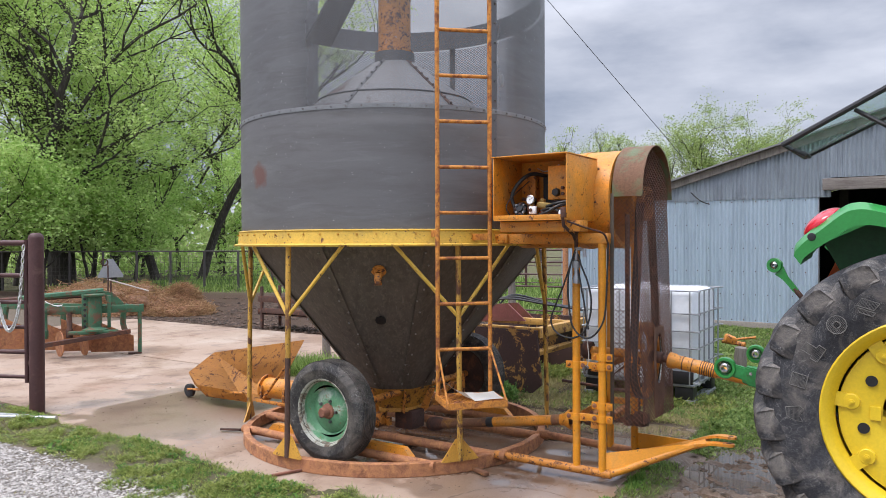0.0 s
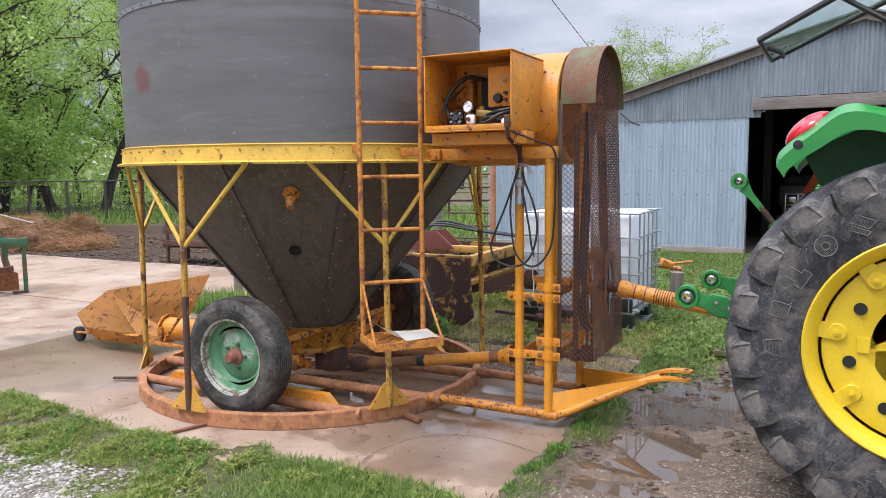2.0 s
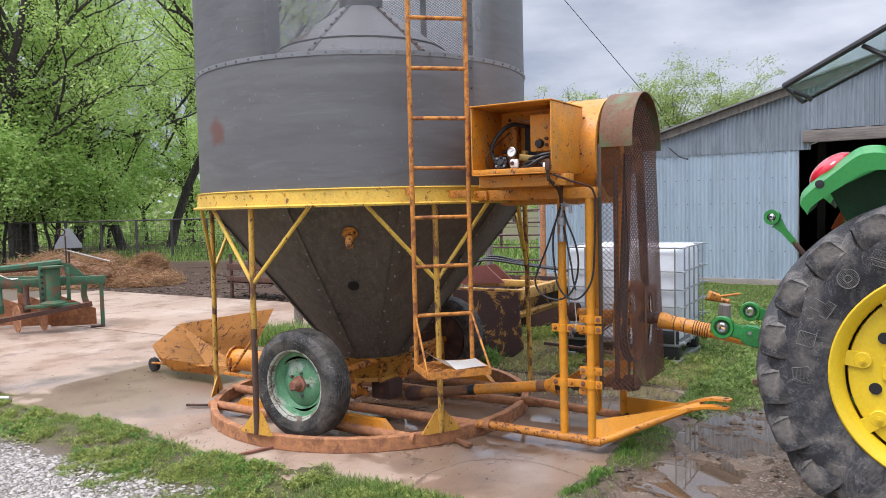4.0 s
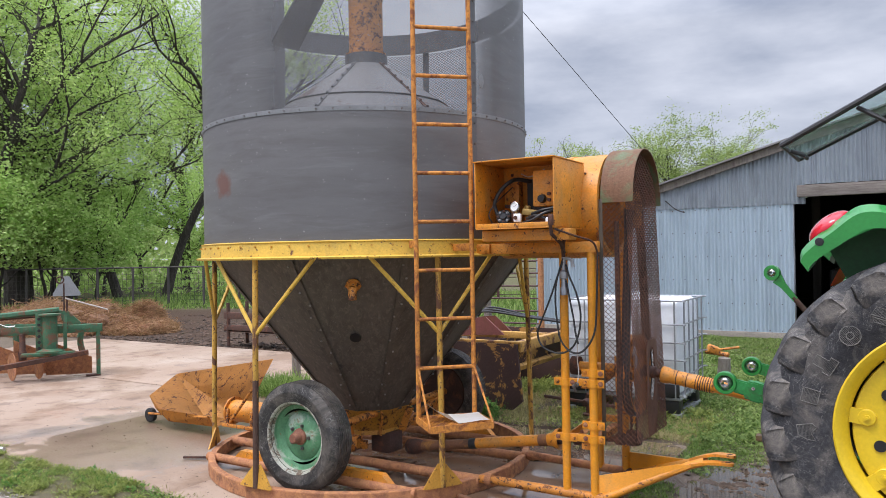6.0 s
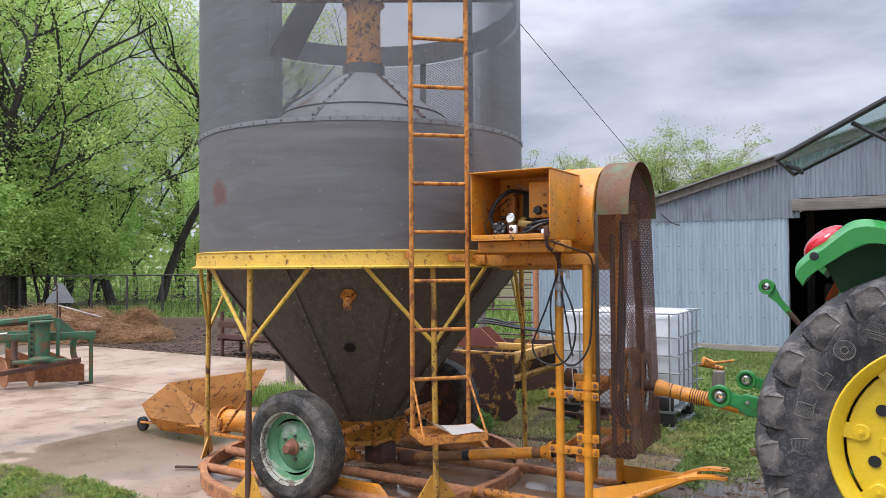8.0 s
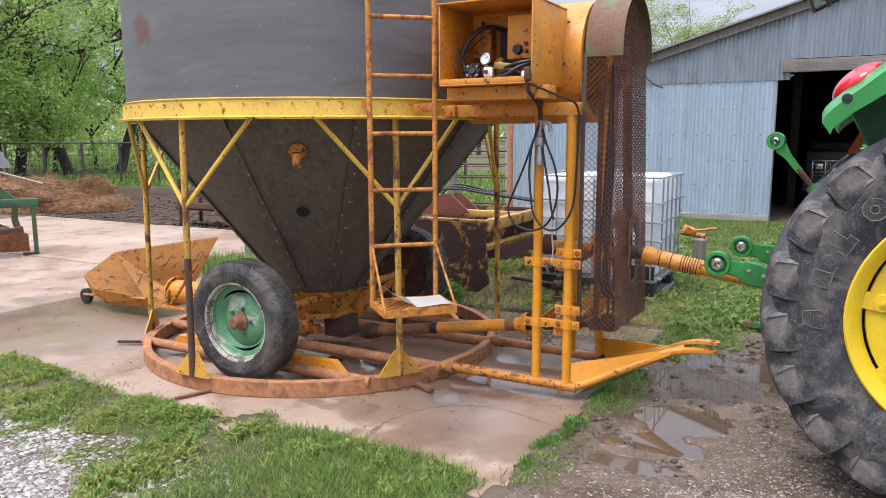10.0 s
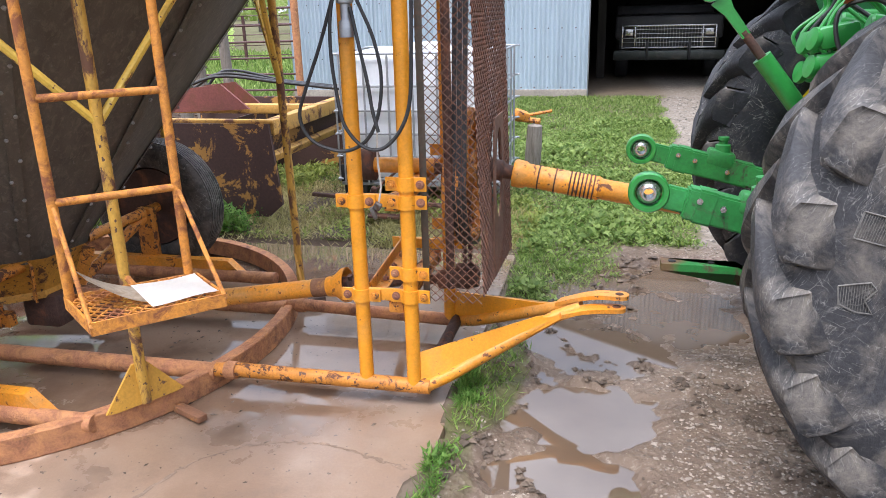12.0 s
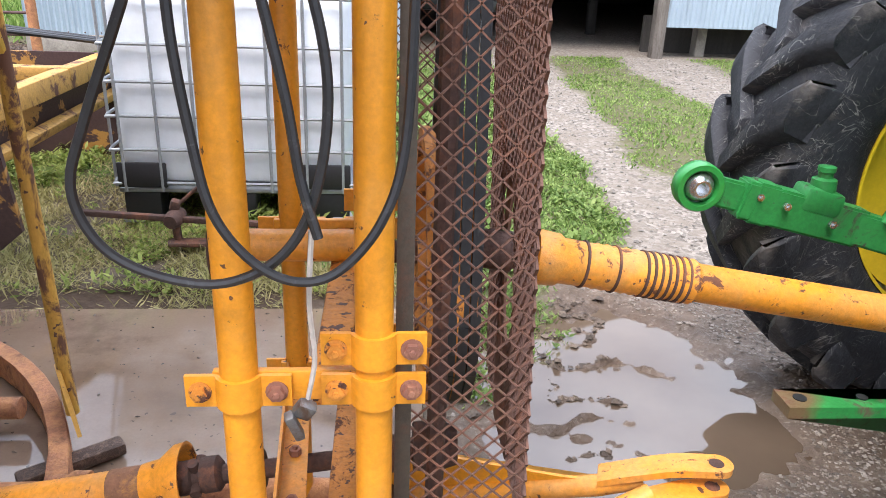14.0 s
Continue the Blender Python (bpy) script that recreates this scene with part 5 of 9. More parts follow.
for turn in (0.3, 1.87):
    a = along_shaft(1.29)
    tube(bm, [a @ Vector((0.05 * math.cos(turn), 0.05 * math.sin(turn), 0.108)), a @ Vector((-0.05 * math.cos(turn), -0.05 * math.sin(turn), 0.108))], 0.013, 10)
part("shaft_joint", bm, dark_rust, dryer)
for x in (1.88, 2.2):
    lathe(bm := B(), [(0.024, -0.03), (0.043, -0.03), (0.043, 0.03), (0.024, 0.03)], Matrix.Translation((x, 0.05, 0.318 + (x - 1.66) * 0.12)) @ face_z((1, 0.02, 0.12)), 16)
    part("shaft_collar", bm, dark_rust, dryer)

# burner tube, control box
TZ = 2.07
lathe(bm := B(), [(0.36, 0), (0.37, 0.0), (0.37, 0.56), (0.375, 0.56), (0.375, 0.60), (0.37, 0.60), (0.37, 0.86), (0.33, 0.86), (0.33, 0.3)], Matrix.Translation((1.34, 0.0, TZ)) @ face_z((1, 0, 0)), 48)
fan = part("fan_tube", bm, orange_paint, dryer, "orange round fan housing")
bm = B()
for x in (2.0, 2.10):
    for a in (40, 85, 125):
        d = Vector((0, -math.cos(radians(a - 90)), math.sin(radians(a - 90))))
        bolts(bm, [Vector((x, 0, TZ)) + d * 0.37], d, 0.008, 0.006)
tagged(part("fan_bolts", bm, dark_rust, fan), kind="stuff")

X0, X1, Y0, Y1, Z0, Z1 = 1.52, 2.085, -0.84, -0.30, 1.905, 2.355
box(bm := B(), ((X0 + X1) / 2, Y1 - 0.1, (Z0 + Z1) / 2), (X1 - X0 - 0.01, 0.008, Z1 - Z0 - 0.01))
cbox = part("control_box", bm, orange_paint, dryer, "orange steel control box with an open front")
for name, c, sz in (("bottom_panel", ((X0 + X1) / 2, (Y0 + Y1) / 2, Z0), (X1 - X0, Y1 - Y0, 0.008)), ("top_panel", ((X0 + X1) / 2, (Y0 + Y1) / 2 - 0.01, Z1), (X1 - X0 + 0.02, Y1 - Y0, 0.008)),
                    ("side_panel", (X0, (Y0 + Y1) / 2, (Z0 + Z1) / 2), (0.008, Y1 - Y0, Z1 - Z0 - 0.009)), ("side_panel", (X1, (Y0 + Y1) / 2, (Z0 + Z1) / 2), (0.008, Y1 - Y0, Z1 - Z0 - 0.009)),
                    ("front_lip", ((X0 + X1) / 2, Y0 + 0.007, Z0 + 0.02), (X1 - X0 - 0.01, 0.012, 0.03))):
    part(name, box(B(), c, sz, bevel=0.002), orange_paint, cbox)
box(bm := B(), ((X0 + X1) / 2 + 0.03, Y0 + 0.16, Z0 - 0.045), (X1 - X0 + 0.06, 0.14, 0.075), bevel=0.006)
part("box_shelf", bm, orange_paint, cbox)
box(bm := B(), (1.94, -0.62, 2.17), (0.15, 0.10, 0.24), bevel=0.008)
panel = part("switch_panel", bm, orange_paint, cbox)
lathe(bm := B(), [(0.03, 0), (0.028, 0.012), (0.024, 0.03), (0, 0.032)], Matrix.Translation((1.935, -0.67, 2.10)) @ face_z((0, -1, 0)), 20)
part("dial_knob", bm, black_plastic, panel)
for z in (2.13, 2.09):
    lathe(bm := B(), [(0.012, 0), (0.011, 0.02), (0, 0.022)], Matrix.Translation((1.985, -0.67, z)) @ face_z((0, -1, 0)), 12)
    part("switch", bm, dark_rust, panel)
box(bm := B(), (1.785, -0.412, 2.15), (0.15, 0.012, 0.22))
part("access_opening", bm, black_plastic, cbox)
box(bm := B(), (1.645, -0.46, 2.12), (0.075, 0.07, 0.27), bevel=0.006)
bolts(bm, [(1.64, -0.497, z) for z in (2.02, 2.05, 2.19)], (0, -1, 0), 0.012, 0.01)
part("bracket", bm, rusty_orange, cbox)
# ribbed regulator: a dark drum with slots round its rim
m = Matrix.Translation((1.665, -0.70, 1.985)) @ face_z((0.25, -1, 0.25))
lathe(bm := B(), [(0.03, -0.06), (0.052, -0.05), (0.055, 0.0), (0.047, 0.02), (0.045, 0.014), (0.02, 0.014), (0.018, 0.03), (0, 0.03)], m, 20)
reg = part("regulator", bm, black_plastic, cbox)
for k in range(8):
    a = k * math.pi / 4
    part("regulator_lug", bolts(B(), [m @ Vector((0.037 * math.cos(a), 0.037 * math.sin(a), 0.014))], m.to_3x3() @ Vector((0, 0, 1)), 0.009, 0.012), band_steel if k % 2 else dark_rust, reg)
lathe(bm := B(), [(0.04, -0.05), (0.043, 0.0), (0.03, 0.03), (0.012, 0.035), (0, 0.036)], Matrix.Translation((1.735, -0.66, 1.985)) @ face_z((0.6, -1, 0.3)), 18)
part("valve_body", bm, dark_rust, cbox)
gm = Matrix.Translation((1.765, -0.74, 2.05)) @ face_z((-0.1, -1, 0.15))
lathe(bm := B(), [(0.026, -0.022), (0.033, -0.012), (0.034, 0.008), (0.0285, 0.010), (0.028, 0.004)], gm, 24)
gauge = part("pressure_gauge", bm, chrome, cbox)
part("gauge_face", lathe(B(), [(0.028, 0.0045), (0.0, 0.005)], gm, 24), dial_white, gauge)
part("gauge_needle", plate(B(), [gm @ Vector(v) for v in ((-0.004, -0.002, 0.008), (0.02, 0.012, 0.008), (0.019, 0.014, 0.008), (-0.005, 0.001, 0.008))], gm.to_3x3() @ Vector((0, 0, 0.001))), black_plastic, gauge)
part("gauge_stem", tube(B(), [(1.765, -0.72, 2.02), (1.76, -0.71, 1.965)], 0.011, 8), brass, gauge)
box(bm := B(), (1.795, -0.76, 1.975), (0.05, 0.045, 0.055), (0, 0, 12), 0.006)
sol = part("solenoid", bm, dial_white, cbox)
part("solenoid_cap", lathe(B(), [(0.013, 0), (0.013, 0.006), (0, 0.007)], Matrix.Translation((1.79, -0.784, 1.975)) @ face_z((-0.2, -1, 0)), 12), dark_rust, sol)
box(bm := B(), (1.85, -0.68, 2.01), (0.11, 0.05, 0.045), (0, 8, 6), 0.008)
lathe(bm, [(0.02, 0), (0.024, 0.02), (0.012, 0.03), (0, 0.03)], Matrix.Translation((1.83, -0.68, 2.03)), 12)
part("gas_valve", bm, brass, cbox)
box(bm := B(), (1.93, -0.70, 1.955), (0.18, 0.07, 0.055), bevel=0.012)
part("valve_base", bm, dark_rust, cbox)
for k, pts in enumerate(([(1.82, -0.74, 1.94), (1.90, -0.77, 1.955), (1.98, -0.75, 2.0), (2.05, -0.70, 2.02)], [(1.84, -0.72, 1.97), (1.93, -0.75, 1.985), (2.0, -0.74, 1.96), (2.06, -0.72, 1.97)],
                         [(1.87, -0.70, 2.0), (1.95, -0.72, 2.02), (2.03, -0.70, 2.035), (2.07, -0.66, 2.05)])):
    part("hose", tube(B(), curve_points(pts, 6), 0.011, 8), hose_rubber, cbox)
lathe(bm := B(), [(0.026, 0), (0.028, 0.01), (0.028, 0.05), (0.022, 0.06), (0, 0.06)], Matrix.Translation((2.035, -0.79, 1.91)), 16)
part("plastic_cup", bm, white_plastic, cbox)
part("gas_pipe", tube(B(), [(1.60, -0.55, 2.07), (1.70, -0.52, 2.06)], 0.013, 10), dark_rust, cbox)
bolts(bm := B(), [(x, -0.40, z) for x, z in ((1.59, 2.30), (1.66, 2.22), (1.76, 2.31), (1.88, 2.31), (1.87, 2.27))], (0, -1, 0), 0.012, 0.01)
tagged(part("box_bolts", bm, dark_rust, cbox), kind="stuff")
part("hose", tube(B(), curve_points([(1.78, -0.5, 2.235), (1.70, -0.6, 2.245), (1.63, -0.66, 2.18), (1.585, -0.68, 2.09), (1.60, -0.68, 2.02), (1.63, -0.7, 1.99)], 6), 0.014, 8), hose_rubber, cbox)
part("wire", tube(B(), curve_points([(1.60, -0.72, 1.93), (1.575, -0.75, 2.0), (1.60, -0.70, 2.08), (1.66, -0.55, 2.2)], 6), 0.004, 6), hose_rubber, cbox)
part("wire", tube(B(), curve_points([(1.68, -0.45, 2.30), (1.76, -0.50, 2.27), (1.84, -0.52, 2.285), (1.9, -0.55, 2.31)], 6), 0.004, 6), wire_white, cbox)
lathe(bm := B(), [(0.05, 0), (0.04, 0.02), (0.018, 0.03), (0.015, 0.05), (0, 0.055)], Matrix.Translation((1.78, -0.35, 2.36)), 16)
part("box_knob", bm, rusty_orange, cbox)
# standing gas valve below the box
tube(bm := B(), [(2.07, -0.87, 1.93), (2.07, -0.85, 1.86), (2.04, -0.62, 1.80), (2.0, -0.47, 1.74)], 0.012, 8)
box(bm, (2.075, -0.87, 1.95), (0.03, 0.03, 0.07), bevel=0.004)
part("gas_cock", bm, dark_rust, dryer)
part("gas_line", tube(B(), curve_points([(2.1, -0.86, 1.89), (2.16, -0.7, 1.85), (2.21, -0.5, 1.81), (2.225, -0.44, 1.74)], 6), 0.007, 8), dark_rust, dryer)
bm = lathe(B(), [(0.016, 0), (0.026, 0.0), (0.026, 0.05), (0.018, 0.06), (0.018, 0.11), (0.03, 0.115), (0.03, 0.16), (0.014, 0.17), (0.014, 0.26)], Matrix.Translation((1.985, -0.445, 1.45)), 14)
tube(bm, [(1.985, -0.445, 1.70), (2.02, -0.455, 1.70), (2.05, -0.455, 1.69), (2.055, -0.455, 1.64)], 0.013, 8)
part("hose_coupler", bm, cage_steel, dryer, "galvanised hose coupler")
part("valve_pipe", tube(B(), [(1.985, -0.445, 1.70), (1.985, -0.45, 1.80), (2.06, -0.6, 1.86)], 0.014, 8), dark_rust, dryer)
HX, HY = 1.985, -0.455
for pts in ([(HX, HY, 1.70), (1.945, -0.46, 1.58), (1.885, -0.46, 1.42), (1.82, -0.46, 1.27), (1.79, -0.46, 1.18), (1.815, -0.46, 1.105), (1.88, -0.465, 1.065), (1.97, -0.47, 1.055), (2.05, -0.475, 1.10), (2.095, -0.475, 1.19), (2.11, -0.47, 1.32), (2.085, -0.465, 1.45), (2.03, -0.46, 1.58), (HX + 0.02, HY, 1.66)],
            [(HX, HY, 1.68), (1.94, -0.465, 1.55), (1.93, -0.47, 1.40), (1.945, -0.475, 1.25), (1.965, -0.48, 1.155), (2.01, -0.48, 1.09), (2.065, -0.48, 1.062), (2.12, -0.475, 1.075), (2.175, -0.465, 1.14), (2.205, -0.45, 1.24), (2.215, -0.44, 1.45), (2.222, -0.43, 1.74)],
            [(HX + 0.02, HY, 1.55), (2.035, -0.47, 1.42), (2.06, -0.475, 1.30), (2.075, -0.48, 1.20), (2.095, -0.485, 1.125)]):
    part("gas_hose", tube(B(), curve_points(pts, 7), 0.0068, 8), hose_rubber, dryer, "black rubber hose hanging in a loop")
part("hanging_cord", tube(B(), curve_points([(2.085, -0.47, 1.13), (2.078, -0.46, 1.02), (2.082, -0.45, 0.93), (2.07, -0.445, 0.86)], 6), 0.004, 6), wire_white, dryer)
bm = box(B(), (2.065, -0.45, 0.845), (0.03, 0.02, 0.03), (20, 30, 10), 0.006)
box(bm, (2.05, -0.455, 0.82), (0.015, 0.02, 0.05), (10, -20, 10), 0.004)
part("torn_plug", bm, bolt_steel, dryer)

strip_grey = surface("dull_grey_brown_strip", (0.085, 0.07, 0.052), 0.7, 0, (0.13, 0.07, 0.045), (0.52, 0.66), 9, 80, 0.2, 0.2)
plate_rust = surface("brown_rust_plate", (0.19, 0.095, 0.062), 0.85, 0, (0.12, 0.06, 0.04), (0.45, 0.62), 10, 80, 0.25, 0.3)
# belt guard: arched sheet, expanded metal side and front, frame strips
GX0, GX1, GY0, GY1, GZ, GB = 2.212, 2.437, -0.33, 0.36, 2.10, 0.43
LEAN = (-0.033, 0, 1)
GC, GR = (GY0 + GY1) / 2, (GY1 - GY0) / 2
bm = B()
prev = None
for i in range(25):
    a = math.pi * i / 24
    y, z = GC - GR * math.cos(a), GZ + (GR + 0.02) * math.sin(a)
    n = Vector((0, -math.cos(a), math.sin(a)))
    cur = [bm.verts.new(v) for v in ((GX0, y, z), (GX1, y, z), Vector((GX1, y, z)) - n * 0.006, Vector((GX0, y, z)) - n * 0.006)]
    if prev:
        for k in range(4):
            bm.faces.new((prev[k], prev[(k + 1) % 4], cur[(k + 1) % 4], cur[k]))
    prev = cur
box(bm, ((GX0 + GX1) / 2, GY0, GZ - 0.01), (GX1 - GX0, 0.005, 0.03))
box(bm, ((GX0 + GX1) / 2, GY1, GZ - 0.01), (GX1 - GX0, 0.005, 0.03))
guard = part("guard_arch", bm, arch_rust, dryer, "arched guard sheet, rust over flaking green")
expanded(bm := B(), (GX0 + 0.008, GY0, GB), (1, 0, 0), LEAN, GX1 - GX0 - 0.01, GZ - 0.03 - GB, 0.0185, 0.0355, strand=0.0014)
part("guard_side_mesh", bm, screen_rust, dryer, "rusty expanded metal")
expanded(bm := B(), (GX0 + 0.008, GY1, GB), (1, 0, 0), LEAN, GX1 - GX0 + 0.01, GZ - 0.03 - GB, 0.0185, 0.0355, strand=0.0014)
part("guard_side_mesh", bm, screen_rust, dryer, "rusty expanded metal")


def in_arch(a, b):
    y, z = GY0 + a, GB + 0.02 + b
    slot = ((y - 0.02) / 0.085) ** 2 + ((z - 0.86) / 0.2) ** 2 < 1
    return not slot and (z < GZ or (y - GC) ** 2 + (z - GZ) ** 2 < GR * GR)


expanded(bm := B(), (GX1, GY0, GB + 0.02), (0.03, 1, 0), LEAN, GY1 - GY0, GZ + GR - GB, 0.0175, 0.034, in_arch, 0.0013, 0.0048)
part("guard_front_mesh", bm, screen_rust, dryer, "rusty expanded metal")
bm = B()
box(bm, (GX0, GY0, (GB + GZ) / 2), (0.027, 0.006, GZ - GB), bevel=0.001)
part("guard_strip", bm, strip_grey, dryer, "dull grey-brown steel strip")
bm = B()
out_r, n = [], 32
for i in range(n):
    a = 2 * math.pi * i / n
    out_r.append((a, 0.10, 0.235))
va = [Vector((GX1 + 0.008, 0.02 + 0.075 * math.cos(a), 0.88 + 0.19 * math.sin(a))) for a, _, _ in out_r]
vb = []
for a, _, _ in out_r:
    k = min(0.12 / max(1e-6, abs(math.cos(a))), (0.24 if math.sin(a) > 0 else 0.43) / max(1e-6, abs(math.sin(a))))
    vb.append(Vector((GX1 + 0.008, 0.02 + k * math.cos(a), 0.88 + k * math.sin(a))))
for i in range(n):
    plate(bm, [va[i], va[(i + 1) % n], vb[(i + 1) % n], vb[i]], (0.006, 0, 0))
bmesh.ops.remove_doubles(bm, verts=bm.verts, dist=1e-5)
part("slot_plate", bm, plate_rust, dryer, "rusty slotted plate round the shaft")

# pulleys and belts behind the guard
for z, r in ((0.85, 0.29), (2.04, 0.13)):
    m = Matrix.Translation((2.30, 0.08, z)) @ face_z((1, 0, 0))
    bm = lathe(B(), [(r - 0.035, -0.045), (r, -0.045), (r, -0.03), (r - 0.02, -0.012), (r - 0.02, -0.008), (r, 0.008), (r, 0.02), (r - 0.02, 0.03), (r, 0.045), (r - 0.035, 0.045)], m, 40, closed=True)
    lathe(bm, [(0.024, -0.05), (0.05, -0.05), (0.05, 0.05), (0.024, 0.05)], m, 20, closed=True)
    for k in range(4):
        a = k * math.pi / 2 + 0.4
        tube(bm, [m @ Vector((0.045 * math.cos(a), 0.045 * math.sin(a), 0)), m @ Vector(((r - 0.025) * math.cos(a), (r - 0.025) * math.sin(a), 0))], 0.013, 8)
    part("pulley", bm, rusty_orange, dryer, "rusty orange pulley")
for s in (-1, 1):
    bm = B()
    for k in (0.0, 0.021, 0.042):
        plate(bm, [(2.30 + k - 0.009, 0.08 + s * 0.285, 0.85), (2.30 + k + 0.009, 0.08 + s * 0.285, 0.85), (2.30 + k + 0.009, 0.08 + s * 0.125, 2.04), (2.30 + k - 0.009, 0.08 + s * 0.125, 2.04)], (0, 0.012, 0))
        for i in range(8):
            a, b = s * math.pi / 2 * i / 8, s * math.pi / 2 * (i + 1) / 8
            pa_, pb_ = [Vector((2.30 + k, 0.08 + 0.287 * math.sin(q), 0.85 - 0.287 * math.cos(q))) for q in (a, b)]
            e = Vector((0.009, 0, 0))
            plate(bm, [pa_ - e, pa_ + e, pb_ + e, pb_ - e], (pa_ - Vector((2.30 + k, 0.08, 0.85))).normalized() * 0.012)
    part("drive_belt", bm, hose_rubber, dryer)
part("pulley_shaft", tube(B(), [(1.84, 0.08, 0.89), (2.52, 0.08, 0.865)], 0.024, 14), dark_rust, dryer)
lathe(bm := B(), [(0.03, -0.03), (0.07, -0.03), (0.07, 0.03), (0.03, 0.03)], Matrix.Translation((1.86, 0.08, 0.89)) @ face_z((1, 0, 0)), 20)
part("bearing", bm, dark_rust, dryer)
part("shaft_guard", tube(B(), [(1.88, 0.08, 0.89), (2.16, 0.08, 0.89)], 0.034, 14), orange_paint, dryer)
lathe(bm := B(), [(0.03, -0.05), (0.055, -0.05), (0.06, 0.0), (0.045, 0.05)], Matrix.Translation((2.30, 0.055, 0.40)) @ face_z((1, 0, 0)), 20)
part("chain_sprocket", bm, dark_rust, dryer)
bm = B()
for i in range(26):
    for s in (-1, 1):
        box(bm, (2.30, 0.06 + s * (0.06 + 0.0 * i), 0.42 + i * 0.018), (0.02, 0.018, 0.012), (0, 45 if i % 2 else -45, 0))
tagged(part("drive_chain", bm, dark_rust, dryer), kind="stuff")
part("guard_stay", tube(B(), [(2.28, -0.20, 0.44), (2.28, -0.20, 1.95)], 0.018, 8), dark_rust, dryer)

# ladder
LA, LB = Vector((1.165, -1.03, 0)), Vector((1.445, -0.762, 0))
lout = Vector((LB - LA)).cross(Vector((0, 0, 1))).normalized()
ladder = part("ladder", tube(B(), [LA + Vector((0, 0, 0.62)), LA + Vector((0, 0, 4.3))], 0.0165, 10), ladder_paint, dryer, "rusty orange pipe ladder")
part("rail", tube(B(), [LB + Vector((0, 0, 0.64)), LB + Vector((0, 0, 4.3))], 0.0165, 10), ladder_paint, ladder)
for k in range(10):
    z = 0.975 + k * 0.33
    part("rung", tube(B(), [LA + Vector((0, 0, z)), LB + Vector((0, 0, z))], 0.0135, 10), ladder_paint, ladder)
for p, z in ((LA, 1.815), (LB, 1.79)):
    e = Vector((p.x, p.y, 0)).normalized() * 1.395
    box(bm := B(), (p + e) / 2 + Vector((0, 0, z)), ((p - e).length + 0.03, 0.012, 0.05), (0, 0, math.degrees(math.atan2(p.y, p.x))), 0.003)
    part("ladder_lug", bm, ladder_paint, ladder)
# platform
PA, PB = LA - lout * -0.0, LB
ra, rb = Vector((LA.x - 0.02, LA.y - 0.0, 0.635)), Vector((LB.x + 0.02, LB.y + 0.02, 0.635))
fa, fb = Vector((1.337, -1.158, 0.607)), Vector((1.655, -0.888, 0.622))
bm = B()
for a, b in ((ra, fa), (fa, fb), (fb, rb), (rb, ra)):
    d = (b - a).normalized()
    n = d.cross(Vector((0, 0, 1)))
    plate(bm, [a + Vector((0, 0, -0.025)), b + Vector((0, 0, -0.025)), b + Vector((0, 0, 0.02)), a + Vector((0, 0, 0.02))], n * 0.008)
platform = part("platform_frame", bm, ladder_paint, ladder, "small orange step platform")
along, deep = (fb - fa), (ra - fa)
expanded(bm := B(), fa + Vector((0, 0, 0.012)), along.normalized(), deep.normalized(), along.length, deep.length, 0.018, 0.034, strand=0.0028, deep=0.005)
part("platform_mesh", bm, ladder_paint, platform)
for a, b in ((fa, LA + Vector((0, 0, 0.98))), (fb, LB + Vector((0, 0, 0.98)))):
    part("platform_stay", tube(B(), [a, b], 0.008, 8), ladder_paint, platform)
part("platform_prop", tube(B(), [polar(1.40, -32.4, 0.62), polar(1.46, -32.4, 0.60)], 0.012, 8), ladder_paint, platform)

# discharge trough and its auger
lathe(bm := B(), [(0.10, 0), (0.105, 0.0), (0.105, 0.62), (0.10, 0.62)], Matrix.Translation((-1.72, 0.0, 0.235)) @ face_z((1, 0, 0)), 24)
part("auger_tube", bm, orange_paint, dryer, "orange auger tube")
lathe(bm := B(), [(0.135, 0), (0.135, 0.02), (0.105, 0.02)], Matrix.Translation((-1.70, 0, 0.235)) @ face_z((1, 0, 0)), 24)
part("auger_flange", bm, rusty_orange, dryer)
bm = B()
box(bm, (-1.42, -0.17, 0.13), (0.5, 0.03, 0.03), bevel=0.003)
for x in (-1.62, -1.3):
    box(bm, (x, -0.15, 0.2), (0.03, 0.03, 0.16), bevel=0.003)
tube(bm, [(-1.58, -0.16, 0.16), (-1.22, -0.16, 0.56)], 0.014, 8)
part("auger_cradle", bm, rusty_orange, dryer)

# ---- tractor ----
AX, AZ, TR, TW, TC = 4.17, 0.84, 0.875, 0.46, 0.05
tractor = thing("tractor", (AX, TC, 0), "green farm tractor with large muddy lugged rear tyres and yellow wheels", "tractor")


